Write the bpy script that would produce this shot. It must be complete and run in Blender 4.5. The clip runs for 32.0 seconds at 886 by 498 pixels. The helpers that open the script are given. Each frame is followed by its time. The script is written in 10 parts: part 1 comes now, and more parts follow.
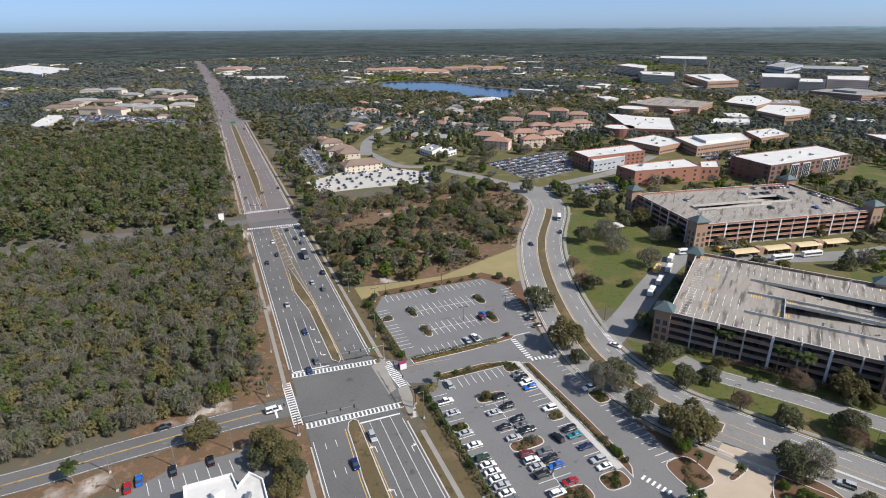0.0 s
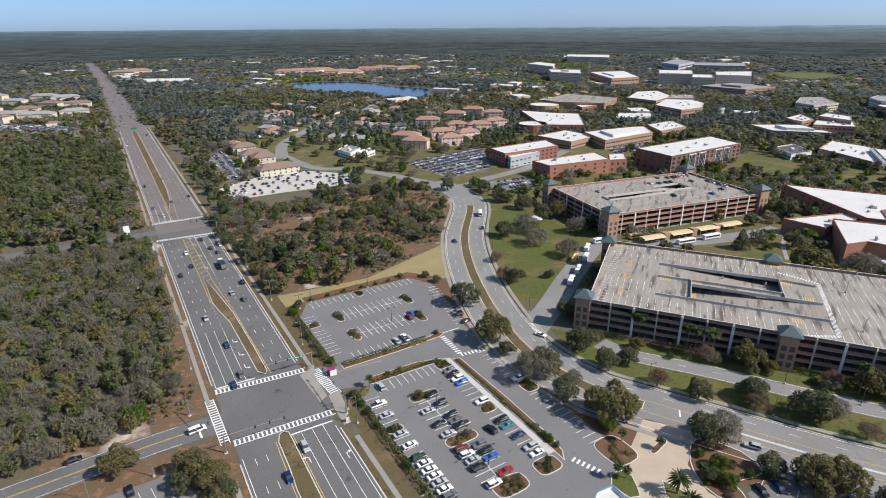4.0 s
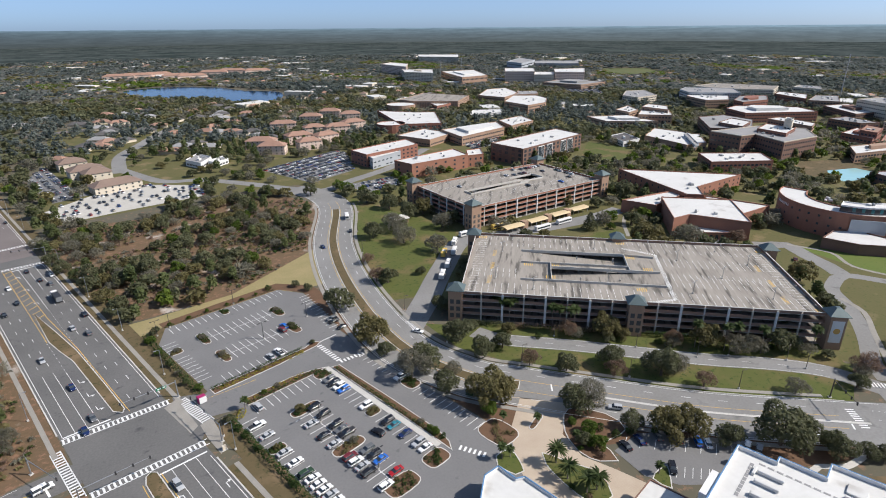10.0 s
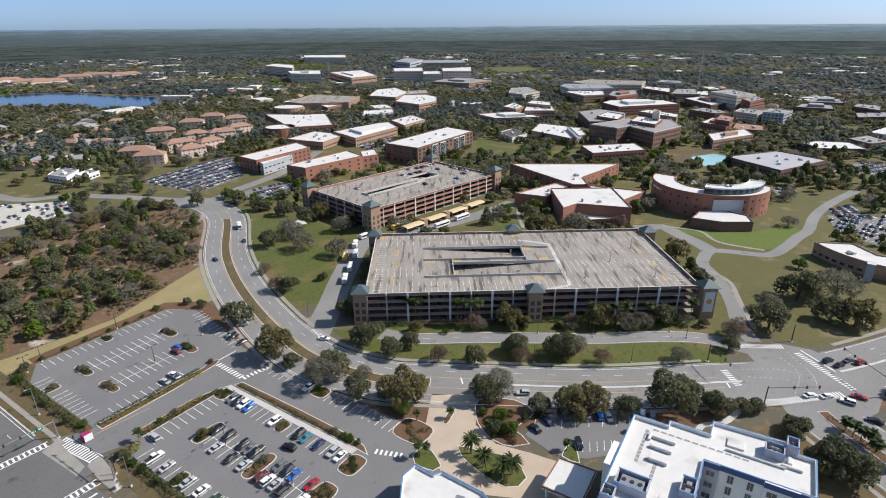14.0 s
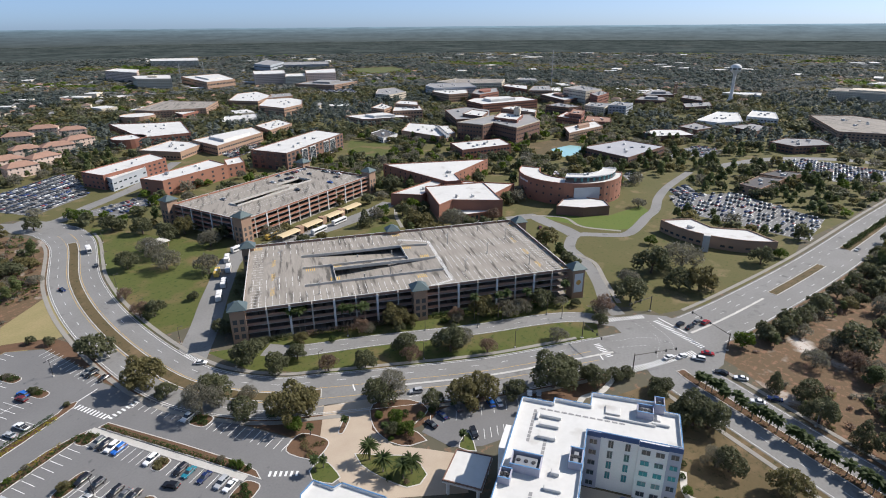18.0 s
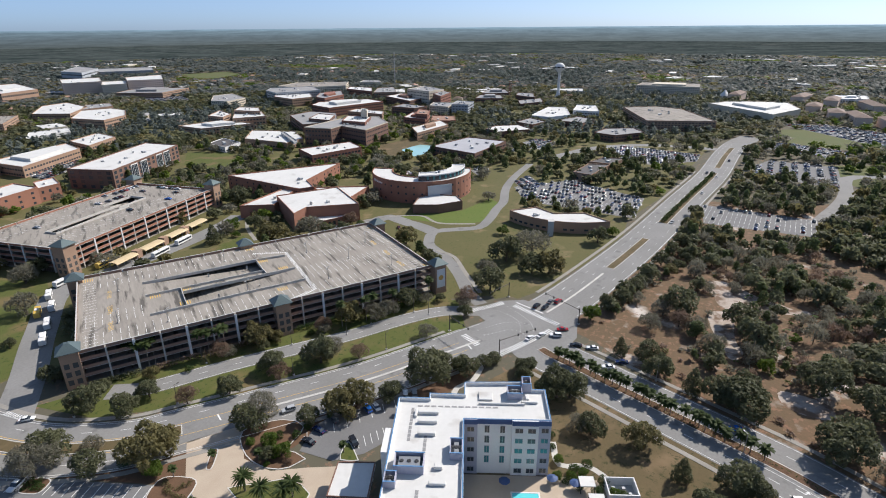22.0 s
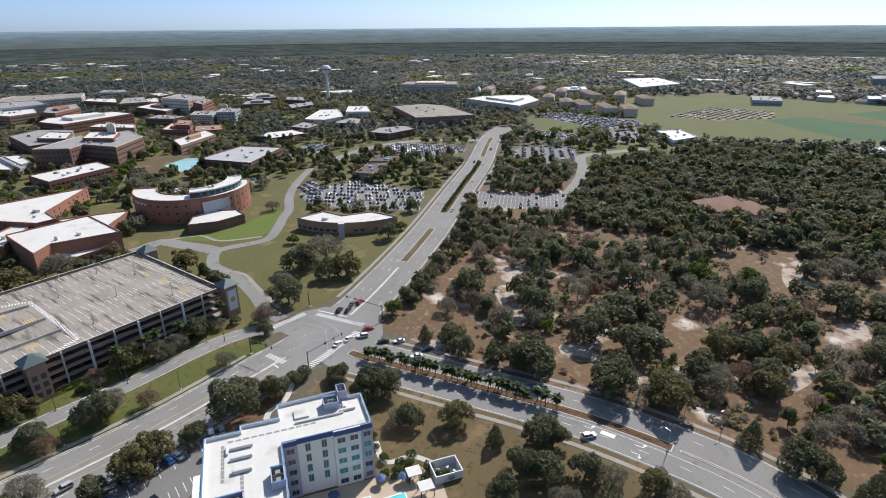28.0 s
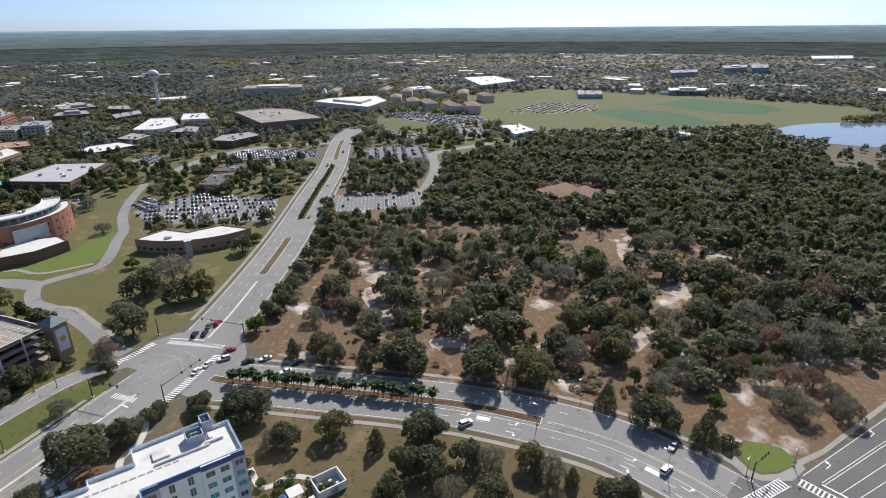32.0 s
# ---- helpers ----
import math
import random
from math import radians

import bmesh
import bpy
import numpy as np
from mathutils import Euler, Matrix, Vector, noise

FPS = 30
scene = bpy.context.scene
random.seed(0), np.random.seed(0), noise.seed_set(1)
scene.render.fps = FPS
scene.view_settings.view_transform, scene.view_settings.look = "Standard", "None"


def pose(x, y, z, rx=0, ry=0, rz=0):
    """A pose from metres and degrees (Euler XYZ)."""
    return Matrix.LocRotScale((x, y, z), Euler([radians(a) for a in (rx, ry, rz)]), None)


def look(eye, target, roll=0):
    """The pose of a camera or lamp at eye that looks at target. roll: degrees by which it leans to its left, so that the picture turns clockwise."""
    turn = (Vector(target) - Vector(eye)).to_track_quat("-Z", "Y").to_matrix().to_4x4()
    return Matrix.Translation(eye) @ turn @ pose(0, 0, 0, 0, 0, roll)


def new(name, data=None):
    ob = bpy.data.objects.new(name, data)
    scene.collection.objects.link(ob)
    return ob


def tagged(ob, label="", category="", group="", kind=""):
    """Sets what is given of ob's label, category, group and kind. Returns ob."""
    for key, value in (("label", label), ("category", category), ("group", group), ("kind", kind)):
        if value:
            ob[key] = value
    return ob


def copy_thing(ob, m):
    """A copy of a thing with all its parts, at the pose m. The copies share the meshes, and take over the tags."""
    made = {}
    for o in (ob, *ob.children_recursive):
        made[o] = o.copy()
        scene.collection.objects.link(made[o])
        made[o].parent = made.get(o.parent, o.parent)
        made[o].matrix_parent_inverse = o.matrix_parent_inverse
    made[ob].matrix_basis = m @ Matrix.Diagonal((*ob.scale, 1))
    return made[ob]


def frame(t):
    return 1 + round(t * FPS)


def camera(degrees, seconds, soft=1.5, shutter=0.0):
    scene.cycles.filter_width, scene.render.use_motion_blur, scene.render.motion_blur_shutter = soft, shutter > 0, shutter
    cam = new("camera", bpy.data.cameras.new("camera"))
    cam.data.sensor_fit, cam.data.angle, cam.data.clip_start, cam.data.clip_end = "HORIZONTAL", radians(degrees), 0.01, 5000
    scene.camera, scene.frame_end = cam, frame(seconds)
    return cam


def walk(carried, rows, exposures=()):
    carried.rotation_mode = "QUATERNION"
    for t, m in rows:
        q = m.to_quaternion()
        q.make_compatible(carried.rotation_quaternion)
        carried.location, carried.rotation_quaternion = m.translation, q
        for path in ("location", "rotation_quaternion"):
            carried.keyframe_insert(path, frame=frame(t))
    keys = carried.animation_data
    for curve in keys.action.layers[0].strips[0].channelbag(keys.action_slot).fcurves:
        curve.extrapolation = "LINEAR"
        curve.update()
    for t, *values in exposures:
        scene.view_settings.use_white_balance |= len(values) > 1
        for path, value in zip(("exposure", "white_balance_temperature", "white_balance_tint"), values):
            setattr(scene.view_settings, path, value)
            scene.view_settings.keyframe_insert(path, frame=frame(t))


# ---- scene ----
EYE_HEIGHT = 116.0
cam = camera(77.2, 32.0, 1.0)
# seconds, x, y, heading, tilt
PATH = [
    (0, 0.00, 0.00, -0.000, -21.724),
    (1, -0.07, 0.32, -2.078, -21.746),
    (2, -0.08, 0.40, -4.152, -21.767),
    (3, -0.16, 0.28, -6.266, -21.797),
    (3.5, -0.23, 0.19, -7.341, -21.810),
    (5.5, -0.13, 0.08, -11.731, -21.837),
    (6, -0.12, 0.18, -12.886, -21.839),
    (7, -0.10, 0.27, -15.293, -21.844),
    (8, -0.08, 0.36, -17.743, -21.842),
    (9, 0.11, 0.49, -20.201, -21.842),
    (10, 0.02, 0.29, -22.749, -21.855),
    (11, 0.03, 0.37, -25.356, -21.873),
    (12, -0.05, 0.39, -28.071, -21.882),
    (13, 0.01, 0.44, -30.776, -21.900),
    (14, 0.09, 0.53, -33.664, -21.930),
    (14.5, 0.20, 0.58, -35.178, -21.943),
    (16.5, 0.14, 0.83, -41.595, -21.963),
    (17, 0.16, 0.87, -43.237, -21.958),
    (18, 0.31, 1.08, -46.924, -21.949),
    (19, 0.32, 1.23, -50.970, -21.944),
    (20, 0.33, 1.34, -54.778, -21.926),
    (21, 0.41, 1.54, -58.555, -21.885),
    (22, 0.71, 1.66, -62.330, -21.848),
    (23, 0.85, 1.89, -66.120, -21.821),
    (24, 1.27, 2.08, -69.901, -21.815),
    (25, 1.46, 2.29, -73.688, -21.808),
    (25.5, 1.48, 2.23, -75.580, -21.792),
    (27.5, 1.93, 2.38, -83.168, -21.803),
    (28, 1.99, 2.41, -85.046, -21.804),
    (29, 2.14, 2.43, -88.854, -21.808),
    (30, 2.14, 2.29, -92.519, -21.814),
    (31, 2.29, 2.13, -96.358, -21.823),
    (32, 2.48, 2.12, -100.222, -21.819),
]
LEAN = -0.45
walk(cam, [(t, pose(x, y, EYE_HEIGHT, 90 + tilt, 0, turn) @ pose(0, 0, 0, 0, 0, LEAN)) for t, x, y, turn, tilt in PATH])

# ---- light: clear late-winter sky, sun at the south-east ----
SUN_AZ, SUN_EL = radians(116), radians(42)
world = bpy.data.worlds.new("sky")
scene.world = world
world.use_nodes = True
sky = world.node_tree.nodes.new("ShaderNodeTexSky")
sky.sky_type, sky.sun_disc = "NISHITA", False
sky.sun_elevation, sky.sun_rotation = SUN_EL, SUN_AZ
sky.altitude, sky.air_density, sky.dust_density, sky.ozone_density = 120, 0.35, 1.0, 2.0
back = world.node_tree.nodes["Background"]
tint = world.node_tree.nodes.new("ShaderNodeMix")
tint.data_type, tint.blend_type = "RGBA", "MULTIPLY"
tint.inputs[0].default_value = 1.0
tint.inputs[7].default_value = (1.14, 1.40, 1.68, 1)
soften = world.node_tree.nodes.new("ShaderNodeGamma")
soften.inputs[1].default_value = 0.62
world.node_tree.links.new(sky.outputs[0], soften.inputs[0])
world.node_tree.links.new(soften.outputs[0], tint.inputs[6])
world.node_tree.links.new(tint.outputs[2], back.inputs[0])
back.inputs[1].default_value = 0.15
sun = new("sun", bpy.data.lights.new("sun", "SUN"))
sun.data.energy, sun.data.angle, sun.data.color = 4.8, radians(0.53), (1.0, 0.94, 0.885)
SUN_DIR = Vector((math.sin(SUN_AZ) * math.cos(SUN_EL), math.cos(SUN_AZ) * math.cos(SUN_EL), math.sin(SUN_EL)))
sun.matrix_world = look(SUN_DIR * 1000, (0, 0, 0))
scene.view_settings.exposure = 0.31

# ---- materials ----
def mat(name, c1, c2=None, rough=0.8, big=0.05, fine=2.0, bump=0.0, metal=0.0, mix=0.5, stain=None, per=0.0, spec=0.3, grain=None, speck=None):
    """A surface of colour c1 that drifts to c2: noise at a big and a fine scale (1/m), stains and relief."""
    m = bpy.data.materials.new(name)
    m.use_nodes = True
    nt = m.node_tree
    n, l = nt.nodes, nt.links
    b = n["Principled BSDF"]
    b.inputs["Roughness"].default_value = rough
    b.inputs["Metallic"].default_value = metal
    b.inputs["Specular IOR Level"].default_value = spec
    c2 = c2 or tuple(v * 0.75 for v in c1)
    geo = n.new("ShaderNodeNewGeometry")
    n1 = n.new("ShaderNodeTexNoise")
    n1.inputs["Scale"].default_value, n1.inputs["Detail"].default_value = big, 6
    n2 = n.new("ShaderNodeTexNoise")
    n2.inputs["Scale"].default_value, n2.inputs["Detail"].default_value = fine, 4
    where = geo.outputs["Position"]
    if grain:
        turn = n.new("ShaderNodeMapping")
        turn.vector_type = "TEXTURE"
        turn.inputs["Rotation"].default_value = (0, 0, grain[0])
        turn.inputs["Scale"].default_value = (grain[1], grain[2], 1)
        l.new(where, turn.inputs[0])
        where = turn.outputs[0]
    for q in (n1, n2):
        l.new(where, q.inputs["Vector"])
    add = n.new("ShaderNodeMath")
    add.operation = "MULTIPLY_ADD"
    l.new(n1.outputs[0], add.inputs[0])
    add.inputs[1].default_value = 1.2
    l.new(n2.outputs[0], add.inputs[2])
    ramp = n.new("ShaderNodeMapRange")
    ramp.inputs[1].default_value, ramp.inputs[2].default_value = 1.1 - mix * 0.7, 1.1 + mix * 0.7
    l.new(add.outputs[0], ramp.inputs[0])
    mx = n.new("ShaderNodeMix")
    mx.data_type = "RGBA"
    mx.inputs[6].default_value, mx.inputs[7].default_value = (*c1, 1), (*c2, 1)
    l.new(ramp.outputs[0], mx.inputs[0])
    col = mx.outputs[2]
    if stain:
        n3 = n.new("ShaderNodeTexNoise")
        n3.inputs["Scale"].default_value, n3.inputs["Detail"].default_value = stain[1], 8
        l.new(where, n3.inputs["Vector"])
        r3 = n.new("ShaderNodeMapRange")
        r3.inputs[1].default_value, r3.inputs[2].default_value = stain[2], stain[2] + 0.12
        l.new(n3.outputs[0], r3.inputs[0])
        m3 = n.new("ShaderNodeMix")
        m3.data_type = "RGBA"
        m3.inputs[7].default_value = (*stain[0], 1)
        l.new(col, m3.inputs[6])
        l.new(r3.outputs[0], m3.inputs[0])
        col = m3.outputs[2]
    if speck:
        n4 = n.new("ShaderNodeTexNoise")
        n4.inputs["Scale"].default_value, n4.inputs["Detail"].default_value, n4.inputs["Roughness"].default_value = speck[1], 8, 0.7
        l.new(where, n4.inputs["Vector"])
        r4 = n.new("ShaderNodeMapRange")
        r4.inputs[1].default_value, r4.inputs[2].default_value = speck[2], speck[2] + 0.08
        l.new(n4.outputs[0], r4.inputs[0])
        m4 = n.new("ShaderNodeMix")
        m4.data_type = "RGBA"
        m4.inputs[7].default_value = (*speck[0], 1)
        l.new(col, m4.inputs[6])
        l.new(r4.outputs[0], m4.inputs[0])
        col = m4.outputs[2]
    if per:
        info = n.new("ShaderNodeObjectInfo")
        hsv = n.new("ShaderNodeHueSaturation")
        rr = n.new("ShaderNodeMapRange")
        rr.inputs[3].default_value, rr.inputs[4].default_value = 1 - per, 1 + per
        l.new(info.outputs["Random"], rr.inputs[0])
        l.new(rr.outputs[0], hsv.inputs["Value"])
        l.new(col, hsv.inputs["Color"])
        col = hsv.outputs[0]
    l.new(col, b.inputs["Base Color"])
    if bump:
        bp = n.new("ShaderNodeBump")
        bp.inputs["Strength"].default_value, bp.inputs["Distance"].default_value = bump, 0.3
        l.new(n2.outputs[0], bp.inputs["Height"])
        l.new(bp.outputs[0], b.inputs["Normal"])
    return m


def leaf_mat(name, c1, c2, rough=0.6):
    """Foliage: each leaf clump has its own shade, each crown its own tone (stored on the mesh)."""
    m = bpy.data.materials.new(name)
    m.use_nodes = True
    n, l = m.node_tree.nodes, m.node_tree.links
    b = n["Principled BSDF"]
    b.inputs["Roughness"].default_value = rough
    b.inputs["Specular IOR Level"].default_value = 0.2
    geo = n.new("ShaderNodeNewGeometry")
    tone = n.new("ShaderNodeAttribute")
    tone.attribute_name = "tone"
    info = n.new("ShaderNodeObjectInfo")
    a1 = n.new("ShaderNodeMath")
    a1.operation = "MULTIPLY_ADD"
    l.new(geo.outputs["Random Per Island"], a1.inputs[0])
    a1.inputs[1].default_value = 0.38
    l.new(tone.outputs["Fac"], a1.inputs[2])
    a2 = n.new("ShaderNodeMath")
    a2.operation = "MULTIPLY_ADD"
    l.new(info.outputs["Random"], a2.inputs[0])
    a2.inputs[1].default_value = 0.25
    l.new(a1.outputs[0], a2.inputs[2])
    mx = n.new("ShaderNodeMix")
    mx.data_type = "RGBA"
    mx.inputs[6].default_value, mx.inputs[7].default_value = (*c1, 1), (*c2, 1)
    l.new(a2.outputs[0], mx.inputs[0])
    l.new(mx.outputs[2], b.inputs["Base Color"])
    tr = n.new("ShaderNodeBsdfTranslucent")
    l.new(mx.outputs[2], tr.inputs["Color"])
    both = n.new("ShaderNodeMixShader")
    both.inputs[0].default_value = 0.48
    l.new(b.outputs[0], both.inputs[1])
    l.new(tr.outputs[0], both.inputs[2])
    l.new(both.outputs[0], n["Material Output"].inputs[0])
    return m


ASPHALT = mat("asphalt_dark", (0.105, 0.103, 0.10), (0.155, 0.15, 0.143), 0.9, 0.04, 1.5, stain=((0.07, 0.07, 0.07), 0.25, 0.62))
ASPHALT_OLD = mat("asphalt_old", (0.185, 0.18, 0.17), (0.245, 0.24, 0.23), 0.9, 0.05, 1.2, stain=((0.15, 0.147, 0.14), 0.2, 0.6))
ASPHALT_LOT = mat("asphalt_lot", (0.15, 0.147, 0.145), (0.185, 0.182, 0.178), 0.9, 0.06, 1.5, stain=((0.11, 0.11, 0.11), 0.3, 0.64))
ASPHALT_RED = mat("asphalt_reddish", (0.14, 0.12, 0.115), (0.19, 0.165, 0.155), 0.9, 0.05, 1.2)
CONCRETE = mat("concrete", (0.52, 0.50, 0.46), (0.42, 0.40, 0.36), 0.85, 0.1, 1.5, stain=((0.30, 0.29, 0.27), 0.3, 0.62))
DECK = mat("concrete_deck", (0.36, 0.325, 0.28), (0.20, 0.18, 0.155), 0.9, 0.12, 0.9, mix=0.8, stain=((0.105, 0.095, 0.082), 0.30, 0.54), grain=(math.radians(-31.5), 0.7, 5.0))
KERB = mat("kerb_concrete", (0.58, 0.56, 0.52), (0.45, 0.43, 0.40), 0.85, 0.2, 2)
PAINT = mat("road_paint_white", (0.80, 0.80, 0.78), (0.62, 0.62, 0.60), 0.7, 0.3, 4)
PAINT_Y = mat("road_paint_yellow", (0.72, 0.45, 0.08), (0.55, 0.36, 0.10), 0.7, 0.3, 4)
GRASS = mat("grass_winter", (0.135, 0.096, 0.050), (0.086, 0.070, 0.032), 0.95, 0.05, 1.0, mix=0.9, stain=((0.18, 0.125, 0.07), 0.06, 0.56), speck=((0.055, 0.052, 0.02), 0.4, 0.54))
LAWN = mat("grass_green", (0.066, 0.094, 0.016), (0.105, 0.098, 0.032), 0.95, 0.06, 1.0, mix=0.9, stain=((0.145, 0.11, 0.048), 0.05, 0.52), speck=((0.035, 0.06, 0.011), 0.5, 0.55))
LAWN_BRIGHT = mat("grass_watered", (0.085, 0.135, 0.022), (0.125, 0.14, 0.034), 0.95, 0.06, 1.0, mix=0.9, speck=((0.05, 0.085, 0.014), 0.5, 0.57))
LAWN_DRY = mat("grass_fading", (0.085, 0.090, 0.028), (0.130, 0.106, 0.046), 0.95, 0.05, 1.0, mix=0.9, stain=((0.19, 0.145, 0.075), 0.06, 0.58), speck=((0.06, 0.08, 0.02), 0.4, 0.56))
STRAW = mat("grass_straw", (0.31, 0.245, 0.125), (0.22, 0.195, 0.085), 0.95, 0.08, 1.2)
FIELD = mat("turf_sports", (0.030, 0.082, 0.032), (0.046, 0.098, 0.040), 0.95, 0.02, 0.5)
MEADOW = mat("meadow", (0.068, 0.096, 0.026), (0.12, 0.112, 0.042), 0.95, 0.02, 0.4, mix=0.9)
SAND = mat("sand_scrub", (0.175, 0.105, 0.062), (0.085, 0.068, 0.036), 0.95, 0.07, 0.9, mix=1.0, stain=((0.52, 0.47, 0.42), 0.055, 0.585), speck=((0.22, 0.125, 0.078), 0.35, 0.53))
SAND_WHITE = mat("sand_white", (0.48, 0.43, 0.38), (0.27, 0.20, 0.15), 0.95, 0.12, 0.8, mix=0.9, stain=((0.16, 0.105, 0.07), 0.16, 0.49))
SIDEWALK = mat("sidewalk_concrete", (0.31, 0.29, 0.255), (0.24, 0.225, 0.20), 0.9, 0.2, 2.0)
LIME = mat("limerock", (0.50, 0.475, 0.43), (0.40, 0.38, 0.335), 0.95, 0.05, 0.6)
MULCH = mat("mulch", (0.15, 0.085, 0.05), (0.10, 0.06, 0.035), 0.95, 0.3, 3)
FOREST_FLOOR = mat("forest_floor", (0.085, 0.082, 0.055), (0.125, 0.108, 0.075), 0.95, 0.012, 0.12, mix=1.0, stain=((0.17, 0.15, 0.10), 0.004, 0.62), speck=((0.20, 0.125, 0.08), 0.3, 0.55))
# the cool blue-green base paints some haze tint onto the distant plain
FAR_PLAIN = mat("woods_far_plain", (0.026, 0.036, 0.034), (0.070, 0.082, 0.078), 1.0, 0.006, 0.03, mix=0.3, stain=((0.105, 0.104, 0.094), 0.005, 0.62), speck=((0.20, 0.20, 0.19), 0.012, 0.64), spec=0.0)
PAVER = mat("pavers_tan", (0.46, 0.38, 0.29), (0.40, 0.32, 0.24), 0.85, 0.2, 3)
BRICK_RED = mat("brick_red", (0.29, 0.13, 0.09), (0.23, 0.105, 0.075), 0.85, 0.1, 3)
BRICK_ORANGE = mat("brick_orange", (0.35, 0.165, 0.11), (0.28, 0.135, 0.09), 0.85, 0.1, 3)
BRICK_TAN = mat("brick_tan", (0.38, 0.25, 0.17), (0.31, 0.20, 0.14), 0.85, 0.1, 3)
BRICK_DARK = mat("brick_brown", (0.215, 0.125, 0.092), (0.165, 0.095, 0.07), 0.85, 0.1, 3)
BRICK_GARAGE = mat("brick_weathered_brown", (0.29, 0.185, 0.14), (0.22, 0.14, 0.105), 0.85, 0.1, 3)
STUCCO = mat("stucco_cream", (0.62, 0.55, 0.44), (0.54, 0.47, 0.37), 0.85, 0.1, 2)
STUCCO_W = mat("stucco_white", (0.72, 0.71, 0.69), (0.64, 0.63, 0.61), 0.8, 0.1, 2)
STUCCO_PINK = mat("stucco_pink", (0.64, 0.50, 0.42), (0.58, 0.45, 0.37), 0.85, 0.1, 2)
PANEL_GREY = mat("panel_grey", (0.40, 0.42, 0.44), (0.34, 0.36, 0.38), 0.6, 0.1, 2)
ROOF_WHITE = mat("roof_membrane_white", (0.63, 0.62, 0.59), (0.53, 0.52, 0.49), 0.75, 0.06, 0.6, mix=0.7, stain=((0.44, 0.42, 0.385), 0.12, 0.60))
ROOF_GREY = mat("roof_gravel_grey", (0.30, 0.295, 0.29), (0.24, 0.235, 0.23), 0.9, 0.06, 0.8)
ROOF_PALE = mat("roof_membrane_pale_grey", (0.40, 0.40, 0.415), (0.34, 0.34, 0.355), 0.8, 0.06, 0.8)
ROOF_DARK = mat("roof_shingle_dark", (0.085, 0.08, 0.08), (0.12, 0.112, 0.108), 0.85, 0.1, 1.5)
ROOF_TILE = mat("roof_tile_terracotta", (0.34, 0.205, 0.15), (0.27, 0.165, 0.12), 0.85, 0.2, 2)
ROOF_BROWN = mat("roof_shingle_brown", (0.23, 0.165, 0.13), (0.18, 0.13, 0.105), 0.85, 0.1, 1.5)
ROOF_METAL = mat("roof_metal_green_grey", (0.115, 0.15, 0.15), (0.09, 0.12, 0.122), 0.45, 0.2, 2, metal=0.3)
GLASS = mat("window_glass", (0.03, 0.04, 0.05), (0.05, 0.06, 0.07), 0.12, 0.1, 1, spec=0.6)
GLASS_TEAL = mat("window_glass_teal", (0.05, 0.20, 0.22), (0.03, 0.14, 0.16), 0.1, 0.3, 1, spec=0.6)
# dark colour for flat panels that stand in for shade behind openings
SHADE_PANEL = mat("opening_shade_paint", (0.10, 0.095, 0.09), (0.07, 0.068, 0.065), 0.9, 0.2, 1)
METAL = mat("galvanised_steel", (0.33, 0.34, 0.35), (0.27, 0.28, 0.29), 0.5, 0.5, 4, metal=0.6)
METAL_DARK = mat("painted_steel_black", (0.03, 0.03, 0.032), (0.04, 0.04, 0.042), 0.5, 0.5, 4)
BRONZE = mat("signal_bronze", (0.09, 0.075, 0.065), (0.07, 0.06, 0.05), 0.5, 0.5, 4)
SIGN_GREEN = mat("sign_green", (0.01, 0.20, 0.10), (0.012, 0.17, 0.09), 0.5, 1, 4)
MAGENTA = mat("sign_magenta", (0.35, 0.02, 0.12), (0.30, 0.02, 0.10), 0.6, 1, 4)
BLUE_TRIM = mat("trim_navy_blue", (0.05, 0.09, 0.20), (0.045, 0.075, 0.17), 0.6, 1, 4)
BLUE_EDGE = mat("trim_bright_blue", (0.12, 0.25, 0.42), (0.10, 0.21, 0.37), 0.5, 1, 4)
LILAC = mat("stucco_lilac_grey", (0.40, 0.40, 0.46), (0.35, 0.35, 0.41), 0.8, 0.1, 2)
WATER = mat("lake_water", (0.006, 0.028, 0.075), (0.008, 0.034, 0.09), 0.12, 0.01, 0.3, bump=0.05, spec=0.5)
POOL = mat("pool_water", (0.10, 0.55, 0.58), (0.14, 0.62, 0.64), 0.08, 0.1, 1, bump=0.05, spec=0.5)
POOL_PALE = mat("pool_water_pale", (0.27, 0.50, 0.50), (0.33, 0.56, 0.56), 0.08, 0.1, 1, bump=0.05, spec=0.5)
POND = mat("pond_water", (0.16, 0.21, 0.26), (0.13, 0.18, 0.23), 0.08, 0.01, 0.3, spec=0.6)
BARK = mat("bark", (0.13, 0.10, 0.08), (0.08, 0.065, 0.05), 0.95, 1, 8)
TWIG = mat("twig_grey", (0.24, 0.20, 0.17), (0.17, 0.14, 0.12), 0.95, 1, 8)
TYRE = mat("tyre_rubber", (0.02, 0.02, 0.02), (0.03, 0.03, 0.03), 0.9, 1, 8)
RIM = mat("alloy_rim", (0.45, 0.45, 0.46), (0.35, 0.35, 0.36), 0.4, 1, 8, metal=0.8)
LAMP_RED = mat("tail_lamp_red", (0.35, 0.01, 0.01), (0.3, 0.01, 0.01), 0.3, 1, 8)
LAMP_CLEAR = mat("head_lamp_clear", (0.7, 0.7, 0.7), (0.6, 0.6, 0.6), 0.2, 1, 8)
# glowing backdrop: horizon haze painted as an emission ramp over height
BACKDROP = bpy.data.materials.new("far_woods_haze_glow")
BACKDROP.use_nodes = True
nd, lk = BACKDROP.node_tree.nodes, BACKDROP.node_tree.links
nd.remove(nd["Principled BSDF"])
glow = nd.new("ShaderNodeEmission")
